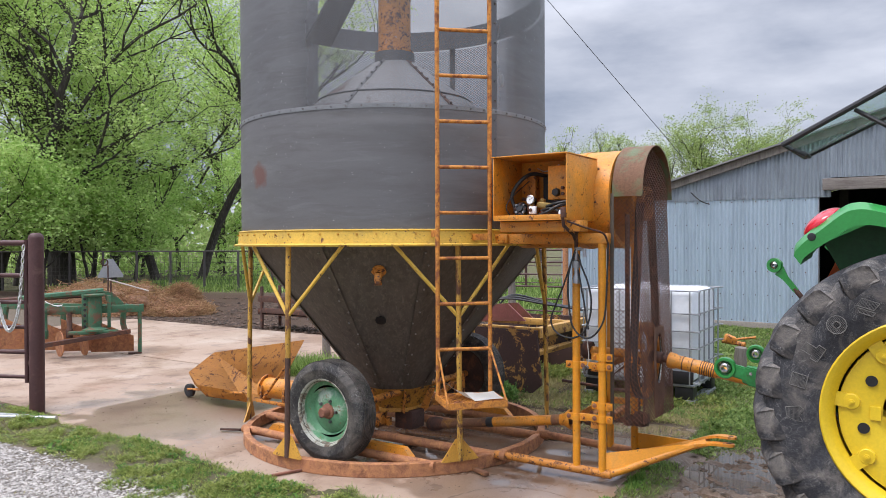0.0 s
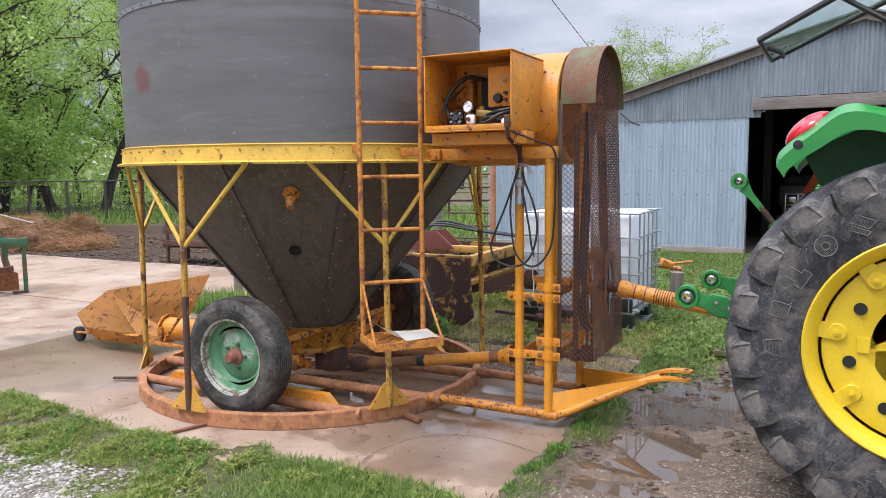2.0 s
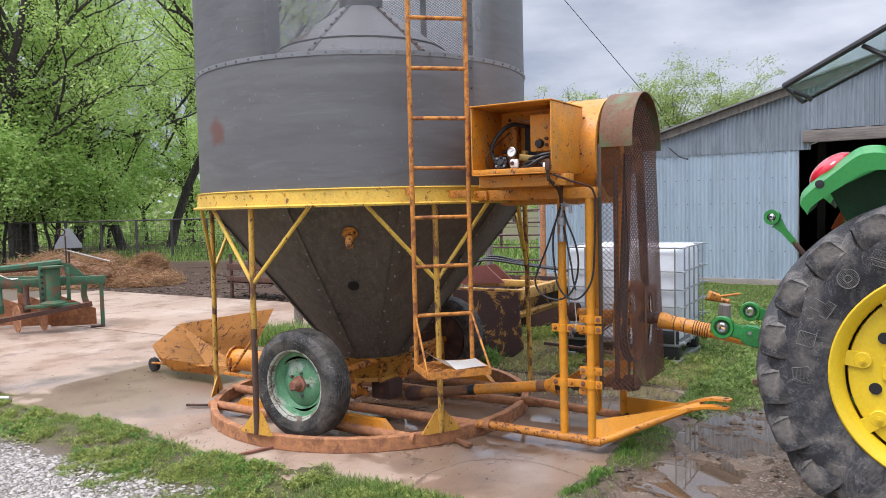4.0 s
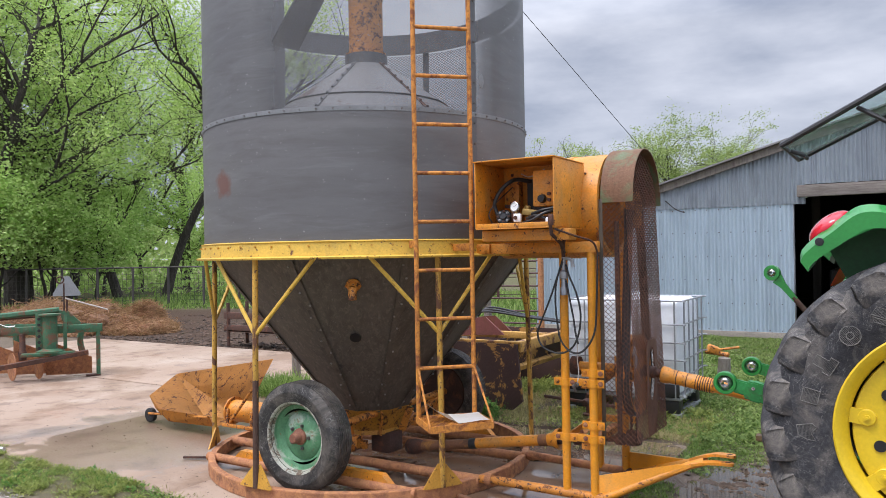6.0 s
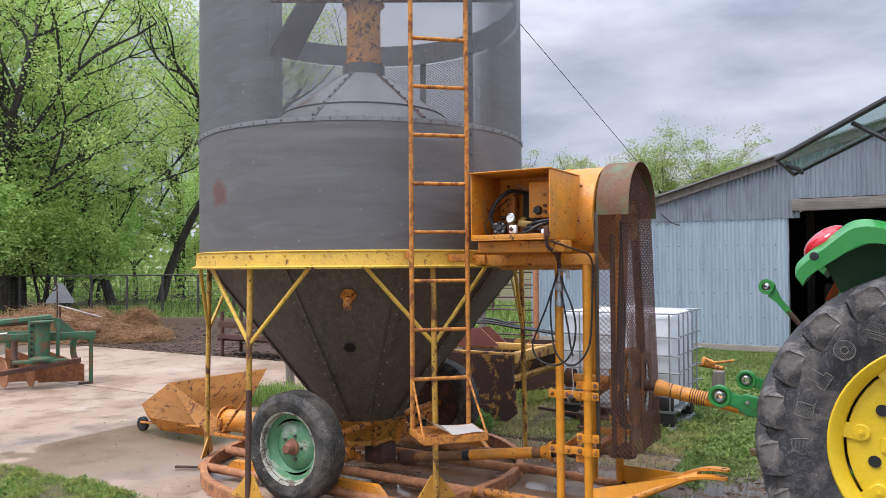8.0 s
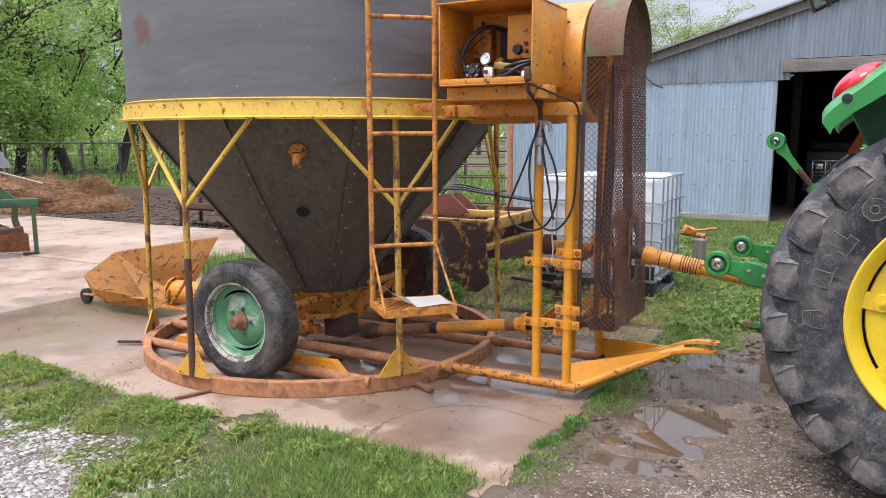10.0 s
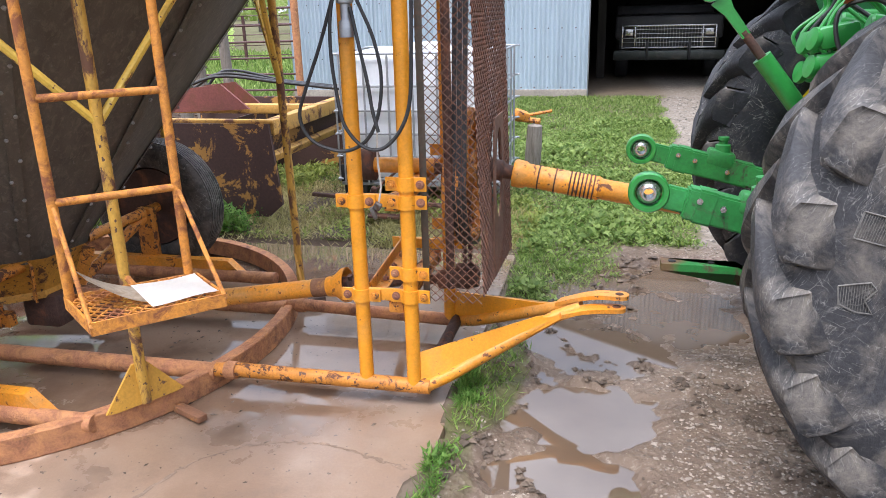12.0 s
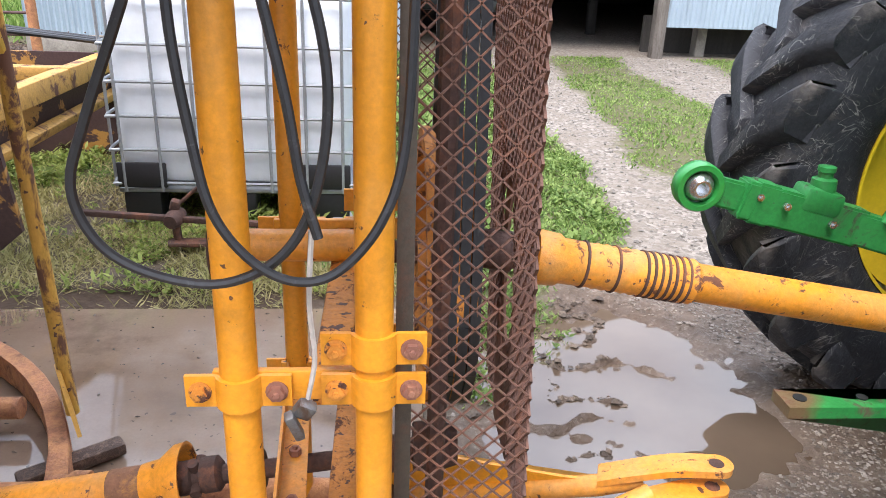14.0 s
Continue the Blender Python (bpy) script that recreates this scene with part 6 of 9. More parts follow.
def rear_wheel(s):
    """One big rear wheel; s is the side it stands on."""
    c = Vector((AX, TC + s * 0.885, AZ))
    m = Matrix.Translation(c) @ face_z((0, s, 0))
    h = TW / 2
    core = TR - 0.046
    prof = [(0.50, -h + 0.06), (0.53, -h + 0.035), (0.60, -h + 0.005), (0.70, -h), (0.75, -h + 0.004), (core - 0.035, -h + 0.022), (core - 0.008, -h + 0.08), (core + 0.004, 0),
            (core - 0.008, h - 0.08), (core - 0.035, h - 0.022), (0.75, h - 0.004), (0.70, h), (0.60, h - 0.005), (0.53, h - 0.035), (0.52, h - 0.034), (0.515, h - 0.04), (0.50, h - 0.06)]
    tread_rubber = dusty_rubber if s < 0 else tractor_rubber
    tyre = part("tyre", lathe(B(), prof, m, 96, closed=True), tread_rubber, tractor, "scuffed black agricultural tyre")
    count = 20
    for side in (-1, 1):
        lug = B()
        rows = []
        for j in range(9):
            q = j / 8
            across = side * (-0.035 + q * (h + 0.035))
            a = q * 0.30
            drop = 0.0 if q < 0.72 else (q - 0.72) / 0.28
            top = TR - 0.004 * q - 0.022 * drop ** 1.5
            bot = core - 0.03 - 0.05 * drop
            wide = (0.034 + 0.044 * q) / TR
            rows.append([lug.verts.new((rr * math.cos(a + da), rr * math.sin(a + da), across)) for rr, da in ((bot, -wide * 1.35), (top - 0.016, -wide * 1.08), (top - 0.001, -wide * 0.72), (top - 0.001, wide * 0.72), (top - 0.016, wide * 1.08), (bot, wide * 1.35))])
        # the bar runs on down the shoulder
        for rr, z, wd, up in ((0.825, h - 0.004, 0.074, 1.0), (0.785, h + 0.001, 0.078, 0.95), (0.745, h - 0.002, 0.080, 0.7), (0.71, h - 0.006, 0.076, 0.35), (0.685, h - 0.012, 0.066, 0.0)):
            rows.append([lug.verts.new((rr * math.cos(a + da / rr), rr * math.sin(a + da / rr), side * (z + dz))) for da, dz in ((-wd * 1.3, -0.03), (-wd * 1.1, -0.006), (-wd * 0.4, 0.002 * up), (wd * 0.92, 0.018 * up), (wd * 0.99, 0.012 * up), (wd * 1.04, -0.03))])
        for p, q2 in zip(rows, rows[1:]):
            for i in range(6):
                lug.faces.new((p[i], p[(i + 1) % 6], q2[(i + 1) % 6], q2[i]))
        lug.faces.new(rows[0])
        lug.faces.new(rows[-1])
        bmesh.ops.recalc_face_normals(lug, faces=lug.faces)
        me = finish(lug, "tread_lug", tread_rubber)
        me.set_sharp_from_angle(angle=radians(46))
        for k in range(count):
            ob = new("tread_lug", me)
            ob.parent = tyre
            ob.matrix_basis = Matrix.Translation(-ORIGIN[tyre.name]) @ m @ Matrix.Rotation(2 * math.pi * (k + (0.5 if side > 0 else 0)) / count, 4, "Z")
    # raised marks on the side wall, plain outlined shapes
    def arc(r, a0, a1, n=9, cx=0.0, cy=0.0):
        return [(cx + r * math.cos(a0 + (a1 - a0) * i / n), cy + r * math.sin(a0 + (a1 - a0) * i / n)) for i in range(n + 1)]

    shapes = [[[(-0.03, -0.045), (0.02, -0.04), (0.04, 0.0), (0.045, 0.04), (0.01, 0.02), (-0.02, 0.045), (-0.04, 0.03), (-0.035, -0.01)]],
              [[(-0.035, -0.04), (0.035, -0.04), (0.035, 0.04), (-0.035, 0.04)]],
              [[(-0.02, -0.05), (0.03, -0.05), (0.03, 0.01), (0.045, 0.01), (0.045, 0.05), (-0.04, 0.05), (-0.04, 0.01), (-0.02, 0.01)]],
              [arc(0.048, 0.5, 6.2, 16), arc(0.018, 0, 6.28, 10)],
              [[(-0.05, 0.01), (0.01, -0.05), (0.05, -0.03), (-0.01, 0.03)], [(-0.01, 0.045), (0.05, -0.015), (0.055, 0.01), (0.01, 0.055)]],
              [[(-0.04, -0.045), (0.03, -0.045), (0.03, 0.05), (0.01, 0.05), (0.01, 0.02), (-0.04, 0.02)]],
              [arc(0.045, 0.0, 6.28, 14)], [[(-0.04, -0.04), (0.04, -0.04), (0.04, 0.04), (-0.04, 0.04)]]]
    for k, loops in enumerate(shapes):
        phi = radians(-2 + 16.2 * k)
        d = Vector((-math.cos(phi), 0, math.sin(phi)))
        side = Vector((math.sin(phi), 0, math.cos(phi)))
        o = c + d * 0.645 + Vector((0, s * (h - 0.001), 0))
        marks = B()
        for loop in loops:
            pts = [o - d * y_ + side * -x_ for x_, y_ in loop]
            tube(marks, pts + pts[:1], 0.0027, 5)
            # fine ribs fill the outline
            for j in range(-9, 10):
                y_ = j * 0.0062
                cuts = sorted(p_[0] + (y_ - p_[1]) * (q_[0] - p_[0]) / (q_[1] - p_[1]) for p_, q_ in zip(loop, loop[1:] + loop[:1]) if (p_[1] > y_) != (q_[1] > y_))
                for xa_, xb_ in zip(cuts[::2], cuts[1::2]):
                    if xb_ - xa_ > 0.008:
                        tube(marks, [o - d * y_ - side * (xa_ + 0.002), o - d * y_ - side * (xb_ - 0.002)], 0.0011, 3, caps=False)
        tagged(part("sidewall_mark", marks, mark_rubber, tyre), kind="stuff")
    rim = lathe(B(), [(0.495, -h + 0.05), (0.505, -h + 0.05), (0.49, -0.1), (0.475, 0.0), (0.49, 0.12), (0.505, h - 0.06), (0.525, h - 0.035), (0.53, h - 0.028), (0.522, h - 0.022), (0.505, h - 0.03), (0.485, h - 0.055), (0.468, h - 0.075), (0.458, h - 0.10), (0.462, h - 0.12), (0.475, 0.04)], m, 64)
    bmesh.ops.delete(rim, geom=[f for f in rim.faces if len(f.verts) > 4], context="FACES_ONLY")
    r_ob = part("rim", rim, rim_yellow, tyre, "bright yellow wheel rim")
    # added black disc: stands in for the shade seen through the rim slots
    part("slot_shade_disc", lathe(B(), [(0.47, -0.06), (0.47, -0.05), (0, -0.05)], m, 40), black_plastic, tyre)
    part("inner_disc", lathe(B(), [(0.47, -0.075), (0.47, -0.068), (0.30, -0.078), (0, -0.078)][::-1], m, 40), rim_yellow, tyre)
    disc = lathe(B(), [(0.435, h - 0.13), (0.448, h - 0.12), (0.444, h - 0.105), (0.405, h - 0.10), (0.27, h - 0.115), (0.24, h - 0.13), (0.17, h - 0.13), (0.15, h - 0.10), (0.0, h - 0.10)], m, 48)
    d_ob = part("wheel_disc", disc, rim_yellow, tyre)
    for k in range(8):
        a = k * math.pi / 4 + 0.25
        hole = lathe(B(), [(0.029, 0), (0.029, 0.006), (0, 0.006)], m @ Matrix.Translation((0.335 * math.cos(a), 0.335 * math.sin(a), h - 0.104)), 18)
        part("disc_hole", hole, black_plastic, d_ob)
        a += math.pi / 8
        mm = m @ Matrix.Rotation(a, 4, "Z")
        clip = lathe(B(), [(0.042, -0.03), (0.042, -0.002), (0.038, 0.002), (0, 0.002)], mm @ Matrix.Translation((0.385, 0, h - 0.088)), 18)
        bmesh.ops.create_cube(clip, size=1, matrix=mm @ Matrix.Translation((0.44, 0, h - 0.095)) @ Matrix.Diagonal((0.08, 0.076, 0.013, 1)))
        c_ob = part("rim_clip", clip, rim_yellow, r_ob)
        part("rim_nut", bolts(B(), [mm @ Vector((0.385, 0, h - 0.087))], mm.to_3x3() @ Vector((0, 0, 1)), 0.016, 0.014), rim_yellow, d_ob)
    for a in (0.0, math.pi):
        pocket = m @ Matrix.Rotation(a, 4, "Z") @ Matrix.Translation((0.27, 0, h - 0.112))
        bm = B()
        bmesh.ops.create_cube(bm, size=1, matrix=pocket @ Matrix.Diagonal((0.05, 0.07, 0.02, 1)))
        part("disc_boss", bm, rim_yellow, d_ob)

for s in (-1, 1):
    rear_wheel(s)

# axle, rear housing, body ahead of it
part("axle_housing", tube(B(), [(AX, TC - 0.72, AZ), (AX, TC + 0.72, AZ)], 0.10, 20), green_paint, tractor)
box(bm := B(), (AX + 0.02, TC, 0.82), (0.5, 0.5, 0.56), bevel=0.05)
part("rear_housing", bm, green_paint, tractor)
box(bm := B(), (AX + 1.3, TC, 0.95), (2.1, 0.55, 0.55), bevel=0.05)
part("chassis", bm, shaded_green, tractor)
box(bm := B(), (AX + 2.05, TC, 1.55), (1.5, 0.75, 0.7), bevel=0.12)
part("hood", bm, green_paint, tractor)
for s in (-1, 1):
    m = Matrix.Translation((AX + 2.35, TC + s * 0.8, 0.62)) @ face_z((0, s, 0))
    ft = part("front_tyre", lathe(B(), [(0.33, -0.15), (0.5, -0.17), (0.6, -0.13), (0.62, 0), (0.6, 0.13), (0.5, 0.17), (0.33, 0.15), (0.3, 0.05), (0.0, 0.05)], m, 40), tractor_rubber, tractor)
# PTO stub and shield
box(bm := B(), (AX - 0.36, TC, 0.80), (0.2, 0.32, 0.03), bevel=0.01)
part("pto_shield", bm, green_paint, tractor)
lathe(bm := B(), [(0.03, 0), (0.03, 0.2)], Matrix.Translation((AX - 0.5, TC, 0.66)) @ face_z((1, 0, 0)), 16)
part("pto_stub", bm, chrome, tractor)


link_green = surface("chipped_green_link", (0.018, 0.20, 0.045), 0.42, 0, (0.06, 0.05, 0.035), (0.58, 0.66), 13, 70, 0.2, 0.12, rough2=0.8, third=(0.03, 0.28, 0.08), scale3=5)


def lower_link(y):
    s = 1 if y > TC else -1
    lift = 0.035 if s < 0 else 0.0
    a, k, b = Vector((3.03, y, 0.90 + lift)), Vector((3.325, y, 0.83 + lift)), Vector((4.05, y - s * 0.12, 0.66))
    d = (k - a).normalized()
    def bar(p, q, w, t):
        bm = B()
        e = (q - p).normalized()
        up = Vector((0, 1, 0)).cross(e).normalized() * -1
        y0 = Vector((0, 1, 0))
        vs = [bm.verts.new(c + y0 * sy * w / 2 + up * su * t / 2) for c in (p, q) for sy, su in ((-1, -1), (1, -1), (1, 1), (-1, 1))]
        for f in ((0, 1, 2, 3), (4, 7, 6, 5), (0, 4, 5, 1), (1, 5, 6, 2), (2, 6, 7, 3), (3, 7, 4, 0)):
            bm.faces.new([vs[i] for i in f])
        bmesh.ops.bevel(bm, geom=bm.edges[:], offset=0.007, segments=2, affect="EDGES")
        return bm

    link = part("lower_link", bar(a + d * 0.44, b, 0.06, 0.095), link_green, tractor, "green three-point lower link")
    part("link_neck", bar(a + d * 0.05, a + d * 0.16, 0.034, 0.082), link_green, link)
    part("link_sleeve", bar(a + d * 0.12, a + d * 0.50, 0.072, 0.108), link_green, link)
    part("link_collar", bar(a + d * 0.15, a + d * 0.22, 0.078, 0.116), link_green, link)
    bm = B()
    box(bm, k + Vector((0.05, 0, 0.035)), (0.12, 0.082, 0.07), (0, 14, 0), 0.014)
    lathe(bm, [(0.035, 0), (0.033, 0.04), (0.02, 0.045), (0.02, 0.06), (0.024, 0.062), (0.024, 0.075), (0, 0.077)], Matrix.Translation(k + Vector((0.06, 0, 0.055))), 14)
    part("link_latch", bm, link_green, link)
    lathe(bm := B(), [(0.044, -0.016), (0.050, -0.024), (0.064, -0.024), (0.068, -0.018), (0.068, 0.018), (0.064, 0.024), (0.050, 0.024), (0.044, 0.016)], Matrix.Translation(a) @ face_z((0, 1, 0)), 28, closed=True)
    part("link_eye", bm, green_paint, link)
    lathe(bm := B(), [(0.018, -0.034), (0.024, -0.034), (0.036, -0.022), (0.0435, 0), (0.036, 0.022), (0.024, 0.034), (0.018, 0.034)], Matrix.Translation(a) @ face_z((0, 1, 0)), 24, closed=True)
    part("ball_bushing", bm, chrome, link, "worn steel ball bushing")
    for q in (k + Vector((-0.06, -0.045, 0.03)), k + Vector((0.08, -0.045, -0.02)), a.lerp(k, 0.55) + Vector((0, -0.03, 0.02))):
        part("link_pin", bolts(B(), [q], (0, -1, 0), 0.011, 0.012), chrome, link)
    # lift rod
    top, low = Vector((3.88, y - s * 0.02, 1.32)), k.lerp(b, 0.35) + Vector((0, 0, 0.03))
    part("lift_rod", tube(B(), [low, low.lerp(top, 0.45)], 0.034, 14), green_paint, tractor)
    part("lift_screw", tube(B(), [low.lerp(top, 0.42), low.lerp(top, 0.6)], 0.02, 10), dark_rust, tractor)
    part("lift_rod", tube(B(), [low.lerp(top, 0.58), top], 0.034, 14), green_paint, tractor)
    part("lift_arm", tube(B(), [top, (4.2, TC + s * 0.25, 1.2)], 0.045, 12), green_paint, tractor)


lower_link(-0.475)
lower_link(0.505)
# drawbar
bm = plate(B(), [(3.12, 0.02, 0.50), (3.42, 0.02, 0.497), (3.54, 0.02, 0.43), (4.1, 0.02, 0.42), (4.1, 0.10, 0.42), (3.54, 0.10, 0.43), (3.42, 0.10, 0.497), (3.12, 0.10, 0.50)], (0, 0, 0.03))
bar_green = surface("worn_drawbar_green", (0.018, 0.20, 0.045), 0.42, 0, (0.10, 0.065, 0.045), (0.52, 0.60), 11, 70, 0.2, 0.15, rough2=0.8)
rust_spot(bar_green, Vector((3.14, 0.06, 0.515)) - ORIGIN[tractor.name], 0.10)
drawbar = part("drawbar", bm, bar_green, tractor, "green drawbar worn brown at its tip")
lathe(bm := B(), [(0.016, 0), (0.016, 0.003), (0, 0.003)], Matrix.Translation((3.165, 0.06, 0.5145)), 14)
part("drawbar_hole", bm, black_plastic, drawbar)
part("drawbar_hole", lathe(B(), [(0.013, 0), (0.013, 0.003), (0, 0.003)], Matrix.Translation((3.32, 0.06, 0.514)), 14), black_plastic, drawbar)
# top link
ta, tb = Vector((3.235, 0.06, 1.585)), Vector((3.60, 0.06, 1.12))
d = (tb - ta).normalized()
bm = lathe(B(), [(0.028, -0.02), (0.049, -0.02), (0.052, 0), (0.049, 0.02), (0.028, 0.02)], Matrix.Translation(ta) @ face_z((0.2, 1, 0)), 26, closed=True)
plate(bm, [ta + d * 0.045 + Vector((0.026, 0, 0.026)), ta + d * 0.045 - Vector((0.026, 0, 0.026)), ta + d * 0.11 - Vector((0.014, 0, 0.014)), ta + d * 0.22 - Vector((0.012, 0, 0.012)), ta + d * 0.22 + Vector((0.012, 0, 0.012)), ta + d * 0.11 + Vector((0.014, 0, 0.014))], (0, 0.026, 0))
top = part("top_link", bm, green_paint, tractor, "green top link raised upright")
lathe(bm := B(), [(0.012, -0.026), (0.024, -0.016), (0.024, 0.016), (0.012, 0.026)], Matrix.Translation(ta) @ face_z((0.2, 1, 0)), 18, closed=True)
part("ball_bushing", bm, chrome, top)
part("link_screw", tube(B(), [ta + d * 0.2, ta + d * 0.34], 0.017, 10), dark_rust, top)
part("link_barrel", tube(B(), [ta + d * 0.32, tb], 0.036, 14), green_paint, top)
part("link_spring", tube(B(), [tb, tb + d * 0.1], 0.026, 12), dark_rust, top)
box(bm := B(), tb + d * 0.2, (0.16, 0.14, 0.22), bevel=0.02)
part("top_link_bracket", bm, green_paint, tractor)

# hydraulic couplers and lines
for k, (y, z) in enumerate(((-0.14, 1.30), (-0.14, 1.44), (0.22, 1.30), (0.22, 1.44))):
    box(bm := B(), (3.86, y, z), (0.14, 0.10, 0.11), bevel=0.02)
    lathe(bm, [(0.03, 0), (0.036, 0.02), (0.036, 0.06), (0.028, 0.07), (0, 0.07)], Matrix.Translation((3.79, y, z)) @ face_z((-1, 0, 0.2)), 16)
    part("hydraulic_coupler", bm, green_paint, tractor)
for k in range(6):
    y = -0.30 + 0.085 * k
    part("hydraulic_line", tube(B(), curve_points([(3.80, y, 1.46 - 0.02 * (k % 2)), (3.70 - 0.012 * k, y + 0.02, 1.53 + 0.015 * (k % 3)), (3.60 + 0.01 * k, y + 0.03, 1.50), (3.60 - 0.01 * k, y + 0.02, 1.40), (3.66, y, 1.30 - 0.02 * (k % 2))], 6), 0.0075, 8), green_paint if k % 3 else hose_rubber, tractor)
for y, z in ((-0.20, 1.33), (-0.20, 1.42), (-0.06, 1.40), (-0.06, 1.30)):
    box(bm := B(), (3.62, y, z), (0.13, 0.07, 0.075), (0, -12, 0), 0.016)
    block = part("coupler_block", bm, green_paint, tractor)
    part("coupler_cap", lathe(B(), [(0.038, -0.008), (0.041, 0.0), (0.038, 0.012), (0.0, 0.015)], Matrix.Translation((3.55, y, z - 0.012)) @ face_z((-1, -0.25, 0.2)), 20), green_paint, block, "green round dust cap")
plate(bm := B(), [(3.60, -0.30, 1.52), (3.64, -0.22, 1.52), (3.72, -0.22, 1.68), (3.68, -0.30, 1.68)], (0.01, 0.006, 0))
part("warning_flag", bm, red_cloth, tractor, "orange-red plastic tab")

# fenders with tail lamps
for s in (-1, 1):
    ya, yb = TC + s * 0.52, TC + s * 0.98
    bm = B()
    prev = None
    prof = [(3.485, 1.705), (3.50, 1.74), (3.555, 1.795), (3.64, 1.862), (3.73, 1.935), (3.79, 1.955), (3.86, 1.950), (4.0, 1.915), (4.25, 1.885), (4.6, 1.80), (4.85, 1.64)]
    for x, z in [(p.x, p.z) for p in curve_points([(x, 0, z) for x, z in prof], 4)]:
        t = 0.05 + 0.035 * min(1, max(0, (x - 3.5) / 0.3))
        cur = [bm.verts.new(v) for v in ((x, ya, z), (x + 0.01, yb - s * 0.05, z + 0.005), (x + 0.015, yb, z - 0.035), (x + 0.05, yb, z - 0.035 - t), (x + 0.05, ya, z - t))]
        if prev:
            for k in range(5):
                bm.faces.new((prev[k], cur[k], cur[(k + 1) % 5], prev[(k + 1) % 5]))
        else:
            bm.faces.new(cur)
        prev = cur
    bm.faces.new(prev[::-1])
    bmesh.ops.recalc_face_normals(bm, faces=bm.faces)
    fender = part("fender", bm, green_paint, tractor, "glossy green rear fender")
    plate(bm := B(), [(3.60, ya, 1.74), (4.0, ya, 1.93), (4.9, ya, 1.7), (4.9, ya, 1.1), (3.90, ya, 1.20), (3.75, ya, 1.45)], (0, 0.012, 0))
    part("fender_side", bm, shaded_green, fender)
    lamp = B()
    bmesh.ops.create_uvsphere(lamp, u_segments=24, v_segments=14, radius=1)
    bmesh.ops.transform(lamp, matrix=pose(3.632, TC + s * 0.80, 1.848, 0, -38, 0) @ Matrix.Diagonal((0.125, 0.14, 0.066, 1)), verts=lamp.verts)
    part("tail_lamp", lamp, red_lens, fender, "red plastic tail lamp")
    lathe(bm := B(), [(0.022, 0), (0.02, 0.004), (0, 0.006)], Matrix.Translation((3.59, yb + s * 0.001, 1.775)) @ face_z((0, s, 0)), 18)
    part("reflector", bm, black_plastic, fender)

# cab and opened rear window
bm = B()
for s in (-1, 1):
    tube(bm, [(4.05, TC + s * 0.62, 1.9), (4.12, TC + s * 0.6, 2.75)], 0.04, 10)
    tube(bm, [(5.1, TC + s * 0.62, 1.5), (5.05, TC + s * 0.6, 2.75)], 0.04, 10)
part("cab_posts", bm, black_plastic, tractor)
box(bm := B(), (4.6, TC, 2.83), (1.25, 1.4, 0.17), bevel=0.05)
part("cab_roof", bm, green_paint, tractor)
box(bm := B(), (4.35, TC, 1.55), (0.1, 1.0, 0.6), bevel=0.03)
part("cab_rear", bm, black_plastic, tractor)
wa, wb = Vector((4.08, TC - 0.52, 2.72)), Vector((3.36, TC - 0.44, 2.36))
wc, wd = Vector((3.36, TC + 0.44, 2.36)), Vector((4.08, TC + 0.52, 2.72))
plate(bm := B(), [wa, wb, wc, wd], (wa - wb).cross(wc - wb).normalized() * 0.006)
pane = part("rear_window", bm, cab_glass, tractor, "tinted rear window propped open")
part("window_frame", tube(B(), [wa, wb, wc, wd], 0.018, 8), black_plastic, pane)
part("window_handle", tube(B(), [wb.lerp(wc, 0.2) + Vector((0.03, 0, -0.02)), wb.lerp(wc, 0.2) + Vector((0.10, 0, -0.05)), wb.lerp(wc, 0.42) + Vector((0.1, 0, -0.05))], 0.014, 8), black_plastic, pane)
part("gas_strut", tube(B(), [wa.lerp(wb, 0.45) + Vector((0, 0.04, -0.02)), (4.1, TC - 0.5, 2.3)], 0.014, 8), black_plastic, pane)

# drive shaft between tractor and dryer
pa, pb = Vector((2.50, 0.08, 0.868)), Vector((3.70, 0.06, 0.675))
d = (pb - pa).normalized()
mm = Matrix.Translation(pa) @ face_z(d)
pto = lone("pto_shaft", lathe(B(), [(0.0, 0.0), (0.03, 0.0), (0.04, 0.005), (0.056, 0.0), (0.060, 0.012), (0.057, 0.05), (0.050, 0.06), (0.049, 0.12)] + [(0.049 + (0.002 if k % 2 else -0.001), 0.125 + 0.011 * k) for k in range(22)] + [(0.043, 0.37), (0.043, 1.16), (0.055, 1.17), (0.065, 1.21), (0.0, 1.21)], mm, 32),
           orange_paint, pa, "orange plastic-guarded drive shaft with dark grooves", "drive shaft")
for z in (0.105, 0.175, 0.238, 0.254, 0.270, 0.286, 0.302, 0.318, 0.334):
    part("groove_ring", lathe(B(), [(0.0495, z), (0.0525, z + 0.001), (0.0525, z + 0.006), (0.0495, z + 0.007)], mm, 28, closed=True), dark_rust, pto)
lathe(bm := B(), [(0.0, -0.14), (0.04, -0.14), (0.045, -0.05), (0.03, -0.04), (0.03, 0.03), (0.0, 0.03)], mm, 16)
part("shaft_joint", bm, dark_rust, pto)
trough_paint = surface("chipped_orange_paint", (0.47, 0.20, 0.028), 0.55, 0, (0.12, 0.05, 0.028), (0.545, 0.60), 11, 80, 0.15, 0.2, rough2=0.85, third=(0.42, 0.17, 0.035), scale3=4, chips=(0.10, 0.042, 0.025), chip_at=(0.67, 0.70))

